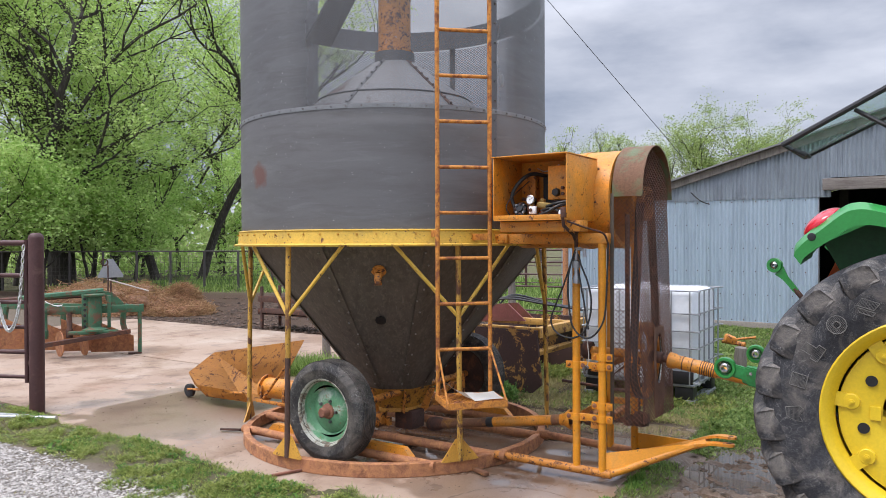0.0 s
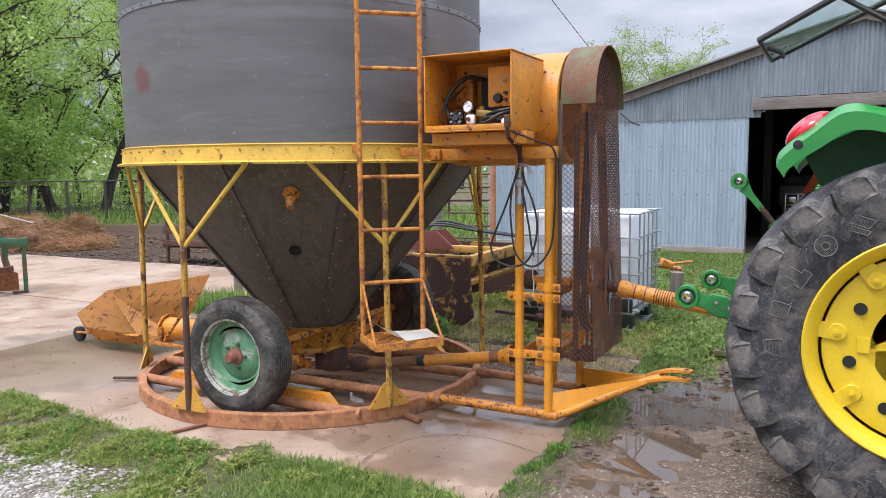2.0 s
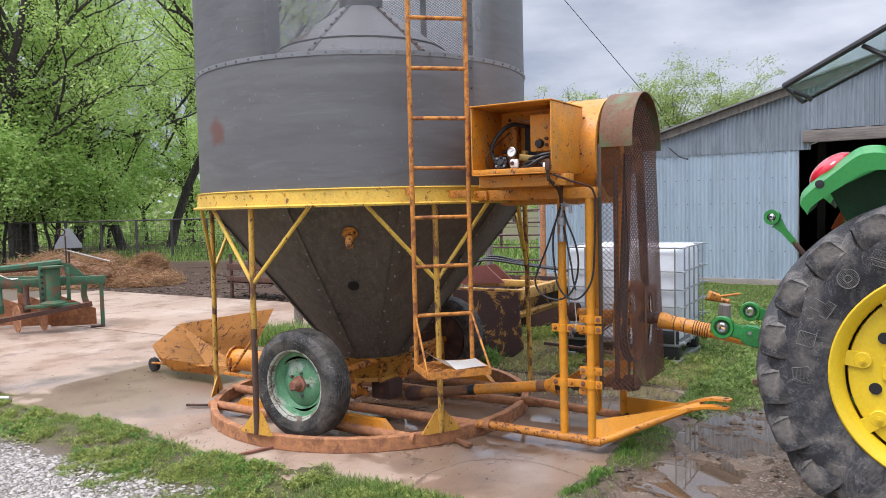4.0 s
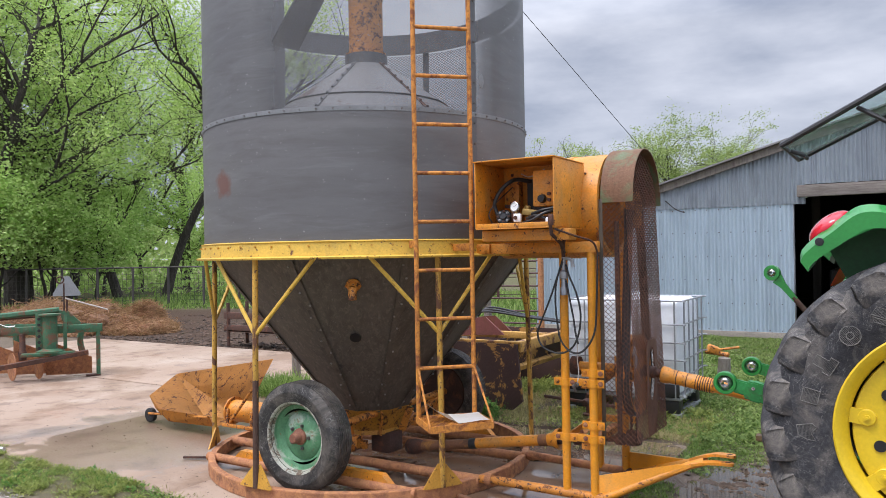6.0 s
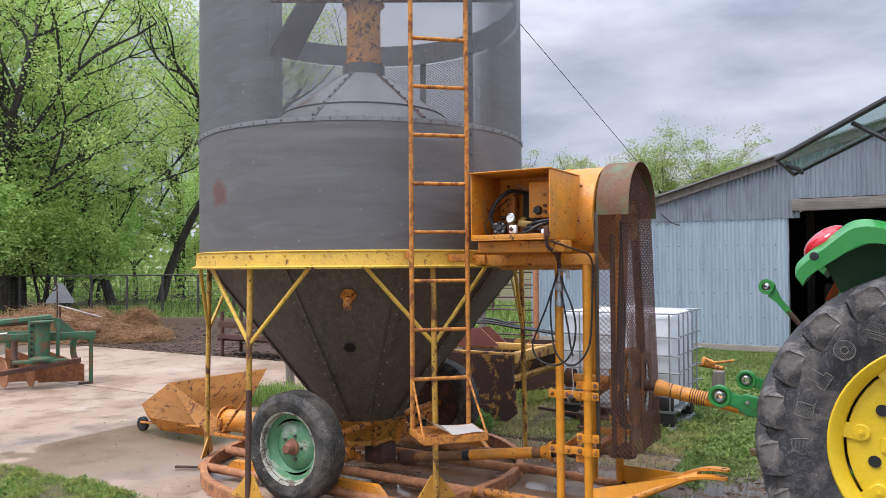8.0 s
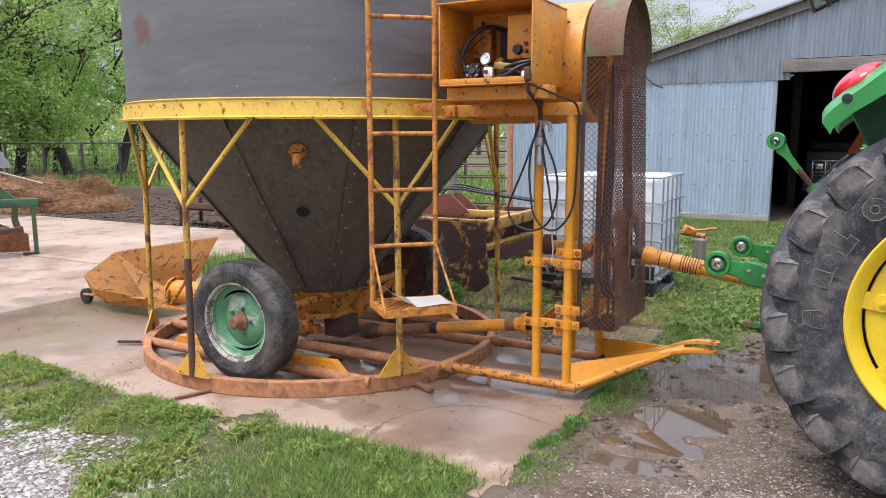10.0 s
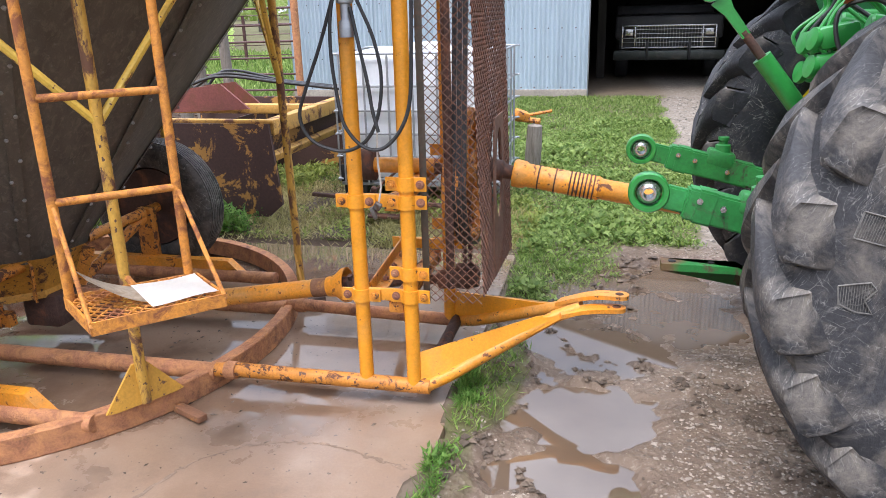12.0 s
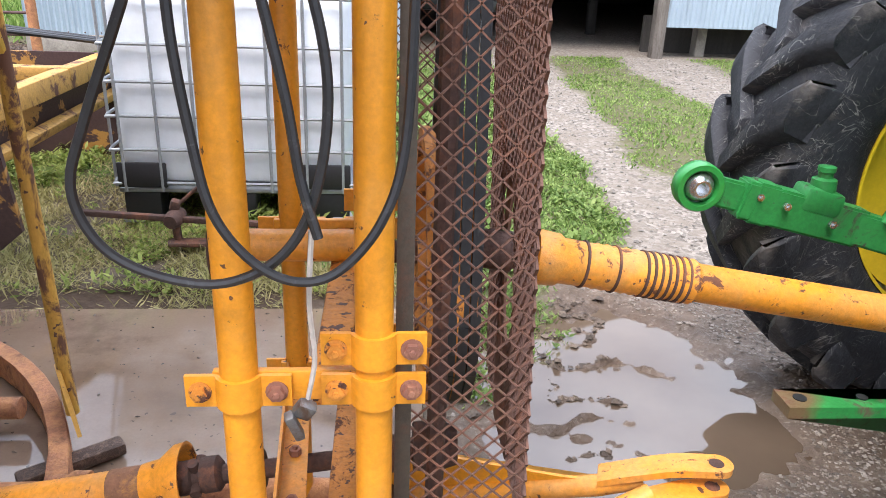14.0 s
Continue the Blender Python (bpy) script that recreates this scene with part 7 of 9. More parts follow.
# ---- white liquid tote ----
TX0, TX1, TY0, TY1, TZ0 = 0.72, 2.03, 2.62, 3.60, 0.0
TMX, TMY = (TX0 + TX1) / 2, (TY0 + TY1) / 2
tote = thing("liquid_tote", (TMX, TMY, TZ0), "white plastic liquid tote in a galvanised tube cage", "tote")
box(bm := B(), (TMX, TMY, 0.72), (1.23, 0.93, 1.0), bevel=0.07)
part("tank", bm, white_plastic, tote)
lathe(bm := B(), [(0.12, 0), (0.12, 0.05), (0.1, 0.06), (0, 0.06)], Matrix.Translation((TMX, TMY, 1.215)), 24)
part("lid", bm, white_plastic, tote)
box(bm := B(), (TMX, TMY, 0.19), (1.26, 0.96, 0.025), bevel=0.006)
part("pan", bm, cage_steel, tote)
for z in (0.235, 0.42, 0.60, 0.78, 0.97, 1.215):
    tube(bm := B(), curve_points([(TX0 + 0.06, TY0, z), (TX1 - 0.06, TY0, z), (TX1, TY0 + 0.06, z), (TX1, TY1 - 0.06, z), (TX1 - 0.06, TY1, z), (TX0 + 0.06, TY1, z), (TX0, TY1 - 0.06, z), (TX0, TY0 + 0.06, z), (TX0 + 0.06, TY0, z)], 3), 0.009, 8)
    part("cage_hoop", bm, cage_steel, tote)
for i in range(7):
    x = TX0 + 0.07 + i * (TX1 - TX0 - 0.14) / 6
    for y in (TY0, TY1):
        part("cage_upright", tube(B(), [(x, y - 0.008 if y < TMY else y + 0.008, 0.19), (x, y - 0.008 if y < TMY else y + 0.008, 1.215)], 0.009, 8), cage_steel, tote)
for i in range(5):
    y = TY0 + 0.08 + i * (TY1 - TY0 - 0.16) / 4
    for x in (TX0, TX1):
        part("cage_upright", tube(B(), [(x + (0.008 if x > TMX else -0.008), y, 0.19), (x + (0.008 if x > TMX else -0.008), y, 1.215)], 0.009, 8), cage_steel, tote)
for x in (TX0 + 0.14, TMX, TX1 - 0.14):
    for y in (TY0 + 0.1, TY1 - 0.1):
        box(bm := B(), (x, y, 0.10), (0.2, 0.16, 0.155), bevel=0.015)
        part("pallet_foot", bm, black_plastic, tote)
for x in (TX0 + 0.16, TX1 - 0.16):
    box(bm := B(), (x, TY0 - 0.002, 0.28), (0.26, 0.02, 0.14), bevel=0.008)
    part("corner_guard", bm, black_plastic, tote)
for x in (TX0 + 0.08, TMX, TX1 - 0.08):
    box(bm := B(), (x, TMY, 0.02), (0.11, 0.96, 0.04), bevel=0.006)
    part("pallet_runner", bm, cage_steel, tote)

# ---- box scraper ----
scr = thing("box_scraper", (-0.4, 3.0, 0), "rusty brown box scraper with flaking yellow paint", "box scraper")
SX0, SX1, SY0, SY1 = -1.25, 0.37, 2.17, 3.95
plate(bm := B(), [(SX0, SY0, 0.02), (SX1 - 0.06, SY0, 0.02), (SX1 + 0.06, SY0, 0.12), (SX1, SY0, 0.74), (SX0, SY0, 0.74)], (0, 0.03, 0))
part("end_plate", bm, scraper_paint, scr)
plate(bm := B(), [(SX0, SY1, 0.02), (SX1 - 0.06, SY1, 0.02), (SX1 + 0.06, SY1, 0.12), (SX1, SY1, 0.74), (SX0, SY1, 0.74)], (0, 0.03, 0))
part("end_plate", bm, scraper_paint, scr)
plate(bm := B(), [(SX1 - 0.03, SY0 + 0.03, 0.70), (SX1 - 0.03, SY1 - 0.02, 0.70), (SX1 - 0.10, SY1 - 0.02, 0.41), (SX1 - 0.10, SY0 + 0.03, 0.41)], (0.02, 0, 0.01))
part("tail_gate", bm, scraper_paint, scr)
plate(bm := B(), [(-0.42, SY0 + 0.03, 0.64), (-0.42, SY1 - 0.02, 0.64), (-0.52, SY1 - 0.02, 0.03), (-0.52, SY0 + 0.03, 0.03)], (0.02, 0, 0.0))
part("blade", bm, scraper_paint, scr)
box(bm := B(), (SX1 - 0.02, 3.06, 0.705), (0.09, SY1 - SY0 - 0.07, 0.12), bevel=0.01)
part("top_rail", bm, scraper_yellow, scr)
box(bm := B(), (SX1 - 0.03, 3.06, 0.475), (0.06, SY1 - SY0 - 0.07, 0.06), (0, 20, 0), 0.006)
part("lower_rail", bm, scraper_yellow, scr)
box(bm := B(), (SX0 + 0.1, 3.03, 0.7), (0.08, SY1 - SY0 - 0.03, 0.07), bevel=0.008)
part("top_rail", bm, scraper_yellow, scr)
box(bm := B(), (-0.2, SY0 + 0.03, 0.755), (1.2, 0.05, 0.03), bevel=0.006)
part("end_rail", bm, scraper_yellow, scr)
red_oxide = surface("red_oxide", (0.2, 0.06, 0.05), 0.6, 0, RUST, (0.5, 0.65))
for y in (3.0, 3.25):
    plate(bm := B(), [(-0.2, y, 0.74), (-1.1, y, 0.70), (-0.75, y, 0.92), (-0.45, y, 0.95)], (0, 0.025, 0))
    part("mast_plate", bm, red_oxide, scr, "faded red hitch plate")
box(bm := B(), (-0.4, 3.12, 0.73), (1.6, 0.09, 0.08), bevel=0.008)
part("draft_beam", bm, scraper_yellow, scr)
for k in range(3):
    tube(bm := B(), curve_points([(-1.0 + 0.1 * k, 3.1 + 0.1 * k, 0.86), (-0.6, 3.2 + 0.1 * k, 1.0 + 0.02 * k), (-0.1, 3.4 + 0.08 * k, 0.93), (0.35, 3.7 + 0.06 * k, 0.84), (0.55, 3.9, 0.78 - 0.02 * k)], 6), 0.014, 8)
    part("scraper_hose", bm, hose_rubber, scr)

# ---- discharge trough on its own small wheels ----
tr = thing("grain_trough", (-2.2, 0, 0), "worn orange grain trough on small wheels", "trough")
xa = -2.92
nl, fl, fr = (-2.93, -0.04, 0.28), (-3.15, 0.50, 0.42), (-1.64, 0.50, 0.68)
b0, b1, b2, b3 = (-2.42, -0.20, 0.09), (-2.30, 0.14, 0.10), (-1.74, 0.14, 0.10), (-1.80, -0.16, 0.09)


def trough_panel(*p):
    n = (Vector(p[1]) - Vector(p[0])).cross(Vector(p[2]) - Vector(p[1])).normalized()
    bm = B()
    f = bm.faces.new([bm.verts.new(q) for q in p])
    bmesh.ops.solidify(bm, geom=[f], thickness=0.006)
    return part("trough_panel", bm, trough_paint, tr, smooth=False)


trough_panel(nl, fl, b1, b0)
trough_panel(fl, fr, b2, b1)
trough_panel(b0, b1, b2, b3)
trough_panel(b0, b3, (-1.80, -0.22, 0.20), (-2.62, -0.20, 0.20))
trough_panel(nl, b0, (-2.62, -0.20, 0.20))
for y in (-0.03, 0.45):
    m = Matrix.Translation((xa + 0.0, y, 0.075)) @ face_z((0, 1, 0))
    w = part("wheel", lathe(B(), [(0.035, -0.025), (0.06, -0.028), (0.074, -0.02), (0.075, 0.02), (0.06, 0.028), (0.035, 0.025), (0.03, 0.0), (0, 0.0)], m, 24), rubber, tr)
part("wheel_axle", tube(B(), [(xa, -0.06, 0.075), (xa, 0.48, 0.075)], 0.01, 8), dark_rust, tr)
part("wheel_bar", tube(B(), [(xa + 0.02, -0.07, 0.10), (-1.8, -0.24, 0.20)], 0.012, 8), rusty_orange, tr)

# ---- clutter round the dryer ----
dark_wood = surface("dark_wet_timber", (0.085, 0.05, 0.035), 0.7, 0, (0.16, 0.10, 0.065), (0.48, 0.62), 12, 70, 0.3, 0.5, (4, 4, 4))
# card left on the step platform
def sheet_on_step(q0, q1, w0, w1, rise, thick):
    bm, grid = B(), []
    for i in range(11):
        q = q0 + (q1 - q0) * i / 10
        row = []
        for j in range(6):
            w = w0 + (w1 - w0) * j / 5
            s = min(1.0, max(0.0, (0.5 - q) / 0.5))
            spot = fa.lerp(ra, w) + (fb - fa) * q
            row.append(bm.verts.new(spot + Vector((0, 0, 0.026 + rise * s ** 1.5 + 0.004 * math.sin(9 * q + 5 * w)))))
        grid.append(row)
    for r0, r1 in zip(grid, grid[1:]):
        for j in range(5):
            bm.faces.new((r0[j], r1[j], r1[j + 1], r0[j + 1]))
    bmesh.ops.solidify(bm, geom=bm.faces[:], thickness=thick)
    return bm


card = lone("card_sheet", sheet_on_step(0.46, 0.97, 0.06, 0.82, 0.0, 0.004), paper, fa.lerp(rb, 0.5) + Vector((0, 0, 0.03)), "white card with a curled brown edge on the step platform", "card")
brown_card = surface("dirty_brown_card", (0.50, 0.43, 0.34), 0.8, 0, (0.30, 0.22, 0.15), (0.45, 0.65), 9, 60, 0.2, 0.1)
part("curled_edge", sheet_on_step(0.06, 0.455, 0.22, 0.74, 0.13, 0.006), brown_card, card, "dirty brown curled edge")


def scrap(name, a, b, r, mat, label, category):
    a, b = Vector(a), Vector(b)
    d = (b - a)
    bm = box(B(), (a + b) / 2, (d.length, r * 2, r * 1.3), (0, -math.degrees(math.asin(d.z / d.length)), math.degrees(math.atan2(d.y, d.x))), r * 0.25)
    return lone(name, bm, mat, (a + b) / 2, label, category)


scrap("steel_bar", (0.03, -1.57, 0.014), (0.13, -1.33, 0.014), 0.013, hub_rust, "rusty steel bar lying under the dryer ring", "bar")
scrap("steel_bar", (-1.40, -0.86, 0.015), (-1.18, -0.755, 0.015), 0.014, dark_rust, "rusty steel bar lying against the dryer ring", "bar")
scrap("wood_block", (1.23, -0.635, 0.022), (1.38, -0.70, 0.022), 0.022, burnt_tube, "reddish-brown wet wood block wedged under the dryer ring", "wood block")
scrap("wood_block", (1.15, 0.41, 0.03), (1.39, 0.58, 0.03), 0.03, dark_wood, "dark broken timber offcut lying on wet concrete", "wood block")
# shaft and lever lying by the tote
bm = box(B(), (1.15, 2.27, 0.155), (1.05, 0.035, 0.028), (0, 2.5, -3), 0.003)
lathe(bm, [(0.0, -0.06), (0.035, -0.06), (0.045, -0.03), (0.045, 0.03), (0.035, 0.06), (0.0, 0.06)], Matrix.Translation((1.13, 2.27, 0.16)) @ face_z((0.2, 1, 0.1)), 14)
box(bm, (1.13, 2.29, 0.22), (0.05, 0.05, 0.06), (10, 20, 12), 0.01)
tube(bm, [(1.14, 2.28, 0.22), (1.24, 2.28, 0.31), (1.40, 2.26, 0.44)], 0.009, 8)
tube(bm, [(1.13, 2.27, 0.13), (1.14, 2.26, 0.02)], 0.022, 8)
box(bm, (1.24, 2.26, 0.03), (0.30, 0.09, 0.02), (0, 5, 14), 0.004)
lone("jack_stand", bm, dark_rust, (1.05, 2.28, 0.0), "rusty lever jack lying in the grass", "jack")
lathe(bm := B(), [(0.075, 0), (0.08, 0.05), (0.076, 0.3), (0.07, 0.44), (0.03, 0.455), (0, 0.455)], pose(2.13, 4.2, 0.0, 2, 3, 0), 14)
lone("tree_stump", bm, old_wood, (2.13, 4.2, 0.0), "short weathered wooden post stump in the lawn", "post")
bm = B()
tube(bm, [(1.92, 4.25, 0.50), (2.2, 4.2, 0.475)], 0.028, 8)
box(bm, (2.02, 4.22, 0.53), (0.14, 0.12, 0.09), (10, 20, 30), 0.02)
tube(bm, [(2.0, 4.2, 0.52), (2.3, 4.32, 0.56)], 0.015, 8)
lone("bearing_housing", bm, rusty_orange, (2.05, 4.22, 0.455), "rusty orange machine part resting on a post", "machine part")

# wooden posts and corral rails past the scraper
for x, y, h, r in ((-1.72, 5.5, 1.45, 0.065), (-2.14, 5.55, 0.98, 0.09), (-2.55, 5.8, 0.75, 0.08), (-3.33, 2.7, 0.5, 0.06)):
    g = 0.0 if on_slab(x, y) else float(ground_height(x, y))
    lathe(bm := B(), [(r, -0.1 if g else -0.005), (r * 1.04, 0.2), (r * 0.96, h * 0.6), (r * 0.98, h - 0.02), (r * 0.5, h), (0, h)], pose(x, y, g, 1.5, -1, 0), 14)
    lone("wooden_post", bm, old_wood, (x, y, g), "weathered grey round wooden fence post", "post", "corral posts")
corral = thing("corral_fence", (-2.0, 7.6, 0.1), "rusty steel pipe corral fence", "fence")
for i in range(6):
    z = 0.42 + i * 0.235
    part("rail", tube(B(), [(-6.2, 7.75, z - 0.05), (-1.72, 7.55, z)], 0.016, 8), gate_paint, corral)
for x in (-5.6, -4.2, -2.9):
    part("upright", tube(B(), [(x, 7.68, 0.05), (x, 7.68, 1.62)], 0.025, 8), gate_paint, corral)
lathe(bm := B(), [(0.055, -0.1), (0.055, 1.72), (0.03, 1.75), (0, 1.755)], pose(-1.68, 7.5, 0.1), 14)
lone("corral_post", bm, ring_rust, (-1.68, 7.5, 0.1), "rusty pipe corral post beside the barn", "post")
bm = B()
for k in range(5):
    tube(bm, [(-5.2 + 0.1 * k, 5.25 + 0.16 * k, 0.10 + 0.03 * k), (-2.6 - 0.2 * k, 5.3 + 0.14 * k, 0.12)], 0.025, 8)
lone("pipe_pile", bm, gate_paint, (-4, 5.5, 0), "pile of rusty pipes behind the slab", "pipes")

# plough standing on the slab
PO, PS, PD = Vector((-6.42, 1.74, 0)), Vector((0.563, 0.826, 0)), Vector((-0.826, 0.563, 0))


def pp(a, b, z):
    """Along the plough's front beam, away behind it, and up."""
    return PO + PS * a + PD * b + Vector((0, 0, z))


TURN = math.degrees(math.atan2(PS.y, PS.x))
pl_o = thing("plough", (-7.0, 1.4, 0), "faded green mouldboard plough with rusty shares", "plough")
box(bm := B(), pp(-0.77, 0, 0.72), (1.62, 0.11, 0.12), (0, 0, TURN), 0.008)
bolts(bm, [pp(a, -0.057, 0.72) for a in (-0.22, -0.98, -1.3)], -PD, 0.03, 0.02)
part("front_beam", bm, plow_green, pl_o)
part("rear_beam", tube(B(), [pp(-0.1, 0.3, 0.70), pp(-2.3, 1.7, 0.70)], 0.075, 4), plow_green, pl_o)
part("side_beam", tube(B(), [pp(-1.75, 0.25, 0.90), pp(-0.55, 0.15, 1.0)], 0.045, 6), plow_green, pl_o)
part("side_beam", tube(B(), [pp(-2.2, 0.5, 0.86), pp(-0.7, 0.3, 0.93)], 0.04, 6), dark_rust, pl_o)
part("stand_leg", tube(B(), [pp(-0.02, -0.02, 0.70), pp(-0.02, -0.02, 0.01)], 0.03, 8), plow_green, pl_o)
part("stand_foot", box(B(), pp(-0.09, -0.02, 0.012), (0.2, 0.12, 0.02), (0, 0, TURN)), dark_rust, pl_o)
lathe(bm := B(), [(0.19, 0.40), (0.19, 0.425), (0.12, 0.45), (0.10, 0.46), (0.10, 0.93), (0.15, 0.94), (0.15, 0.965), (0, 0.97)], Matrix.Translation(pp(-0.66, -0.12, 0)), 20)
part("headstock", bm, plow_green, pl_o, "thick green swivel post")
box(bm := B(), pp(-0.80, -0.13, 0.69), (0.09, 0.03, 0.56), (0, 0, TURN), 0.005)
mast = part("drilled_plate", bm, plow_green, pl_o)
for k in range(6):
    part("plate_hole", lathe(B(), [(0.022, 0), (0.022, 0.004), (0, 0.004)], Matrix.Translation(pp(-0.80, -0.146, 0.47 + 0.085 * k)) @ face_z(-PD), 10), black_plastic, mast)
box(bm := B(), pp(-0.46, -0.13, 0.69), (0.05, 0.03, 0.5), (0, 0, TURN), 0.005)
part("drilled_plate", bm, plow_green, pl_o)
plate(bm := B(), [pp(-0.55, 0.05, 1.0), pp(-0.42, 0.05, 0.98), pp(-0.25, 0.05, 0.80), pp(-0.05, 0.05, 0.76), pp(-0.3, 0.05, 0.72), pp(-0.5, 0.05, 0.84)], PD * 0.06)
part("mast_arm", bm, plow_green, pl_o)
part("draft_bar", tube(B(), [pp(-1.42, -0.3, 0.22), pp(-0.15, -0.25, 0.385)], 0.045, 4), dark_rust, pl_o)
part("swivel_arm", box(B(), pp(-0.68, -0.2, 0.385), (0.7, 0.14, 0.05), (0, 0, TURN), 0.01), plow_green, pl_o)
part("trip_rod", tube(B(), [pp(-0.5, 0.2, 1.18), pp(0.12, 0.25, 0.97)], 0.012, 6), wire_white, pl_o)
tube(bm := B(), [pp(-0.48, 0.1, 0.95), pp(-0.48, 0.1, 1.40)], 0.011, 6)
tube(bm, [pp(-0.53 + 0.05 * math.cos(k * math.pi / 6), 0.1, 1.45 + 0.05 * math.sin(k * math.pi / 6)) for k in range(13)], 0.011, 6, caps=False)
part("trip_lever", bm, dark_rust, pl_o)
plate(bm := B(), [pp(-0.64, 0.3, 1.2), pp(-0.26, 0.3, 1.2), pp(-0.26, 0.3, 1.24), pp(-0.41, 0.3, 1.5), pp(-0.49, 0.3, 1.5), pp(-0.64, 0.3, 1.24)], PD * 0.012)
sign = part("marker_sign", bm, cage_steel, pl_o, "grey triangular marker sign")
part("sign_post", tube(B(), [pp(-0.45, 0.32, 0.7), pp(-0.45, 0.32, 1.4)], 0.015, 6), dark_rust, sign)
for a in (-1.36, -1.02):
    bm = lathe(B(), [(0.05, 0.30), (0.055, 0.42), (0.04, 0.44), (0.04, 0.68), (0, 0.68)], Matrix.Translation(pp(a, -0.06, 0)), 12)
    part("coulter_stem", bm, plow_green if a < -1.2 else dark_rust, pl_o)
    lathe(bm := B(), [(0.2, -0.006), (0.2, 0.006), (0.03, 0.02), (0, 0.02)], Matrix.Translation(pp(a + 0.2, -0.02, 0.21)) @ face_z(PS + PD * 0.4), 20)
    part("disc_coulter", bm, ring_rust, pl_o, "rusty coulter disc")
part("prop_rod", tube(B(), [pp(-1.42, -0.1, 0.35), pp(-1.42, -0.1, 0.0)], 0.012, 6), ring_rust, pl_o)
for k in range(5):
    a0, b0 = -0.25 - k * 0.46, 0.30 + k * 0.30
    part("shank", tube(B(), curve_points([pp(a0, b0, 0.70), pp(a0 - 0.02, b0, 0.45), pp(a0 + 0.08, b0 - 0.1, 0.15)], 4), 0.045, 6), dark_rust if k % 2 else plow_green, pl_o)
    bm = B()
    prev = None
    for i in range(7):
        q = i / 6
        cur = [bm.verts.new(pp(a0 + 0.14 - 0.62 * q, b0 - 0.16 - 0.08 * q + 0.2 * w * q, 0.015 + w * 0.5 * (0.5 + 0.5 * q) + 0.03 * q)) for w in (0, 0.35, 0.7, 1)]
        if prev:
            for j in range(3):
                bm.faces.new((prev[j], cur[j], cur[j + 1], prev[j + 1]))
        prev = cur
    bmesh.ops.solidify(bm, geom=bm.faces[:], thickness=0.014)
    part("mouldboard", bm, ring_rust, pl_o, "rusty curved mouldboard")
bm = B()
prev = None
for i in range(6):
    q = i / 5
    cur = [bm.verts.new(pp(-1.42 + 0.30 * q, b, 0.792 + 0.10 * (1 - q) ** 2 + 0.01 * math.sin(7 * q + 9 * b))) for b in (-0.06, 0.02, 0.1)]
    if prev:
        for j in range(2):
            bm.faces.new((prev[j], cur[j], cur[j + 1], prev[j + 1]))
    prev = cur
bmesh.ops.solidify(bm, geom=bm.faces[:], thickness=0.004)
lone("paper_bag", bm, paper, pp(-1.27, 0, 0.785), "crumpled white paper bag on the plough beam", "bag")

# pipe gate with chain
chain_zinc = surface("bright_zinc_chain", (0.62, 0.62, 0.60), 0.4, 0.3, None, vary=0.2, bump=0.05)
gate = thing("pipe_gate", (-3.65, -1.37, 0), "maroon steel pipe gate with a hanging chain", "gate")
lathe(bm := B(), [(0.074, -0.1), (0.075, 1.80), (0.072, 1.83), (0.045, 1.86), (0, 1.865)], pose(-3.65, -1.37, 0), 24)
part("gate_post", bm, gate_paint, gate)
gd = Vector((-0.90, -0.42, 0)).normalized()
g0 = Vector((-3.75, -1.42, 0))
for z, r in ((1.76, 0.03), (1.42, 0.024), (1.14, 0.02), (0.88, 0.02), (0.62, 0.024), (0.36, 0.02)):
    part("gate_bar", tube(B(), [g0 + Vector((0, 0, z)), g0 + gd * 3.2 + Vector((0, 0, z))], r, 10), gate_paint, gate)
part("gate_upright", tube(B(), [g0 + Vector((0, 0, 0.3)), g0 + Vector((0, 0, 1.79))], 0.024, 10), gate_paint, gate)
for z in (0.5, 1.1, 1.6):
    box(bm := B(), (-3.70, -1.40, z), (0.12, 0.05, 0.05), bevel=0.01)
    part("hinge", bm, dark_rust, gate)
chain = curve_points([g0 + gd * 0.30 + Vector((0, -0.05, 1.50)), g0 + gd * 0.27 + Vector((0, -0.05, 1.15)), g0 + gd * 0.16 + Vector((0, -0.05, 0.85)), g0 + gd * 0.04 + Vector((0, -0.05, 1.05)), g0 - gd * 0.03 + Vector((0, -0.05, 1.74))], 11)
for i in range(len(chain) - 1):
    a, b = chain[i], chain[i + 1]
    d = (b - a).normalized()
    side = d.cross(Vector((1, 0.4, 0))).normalized() if i % 2 else d.cross(Vector((0, 1, 0.3))).normalized()
    pts = [(a + b) / 2 + d * 0.034 * math.cos(t) * (1 if abs(math.cos(t)) < 0.9 else 1.0) + side * 0.018 * math.sin(t) for t in [k * math.pi / 4 for k in range(9)]]
    part("chain_link", tube(B(), pts, 0.0065, 5, caps=False), chain_zinc, gate)
tube(bm := B(), [(-4.3, -2.15, 0.04), (-3.05, -1.5, 0.03)], 0.025, 10)
lone("aluminium_pipe", bm, silver_pipe, (-3.7, -1.8, 0.0), "aluminium pipe lying by the gate post", "pipe")
tube(bm := B(), [(-4.5, -2.0, 0.03), (-3.3, -1.62, 0.03)], 0.03, 10)
lone("aluminium_pipe", bm, silver_pipe, (-3.9, -1.8, 0.0), "dull grey pipe lying by the gate post", "pipe")

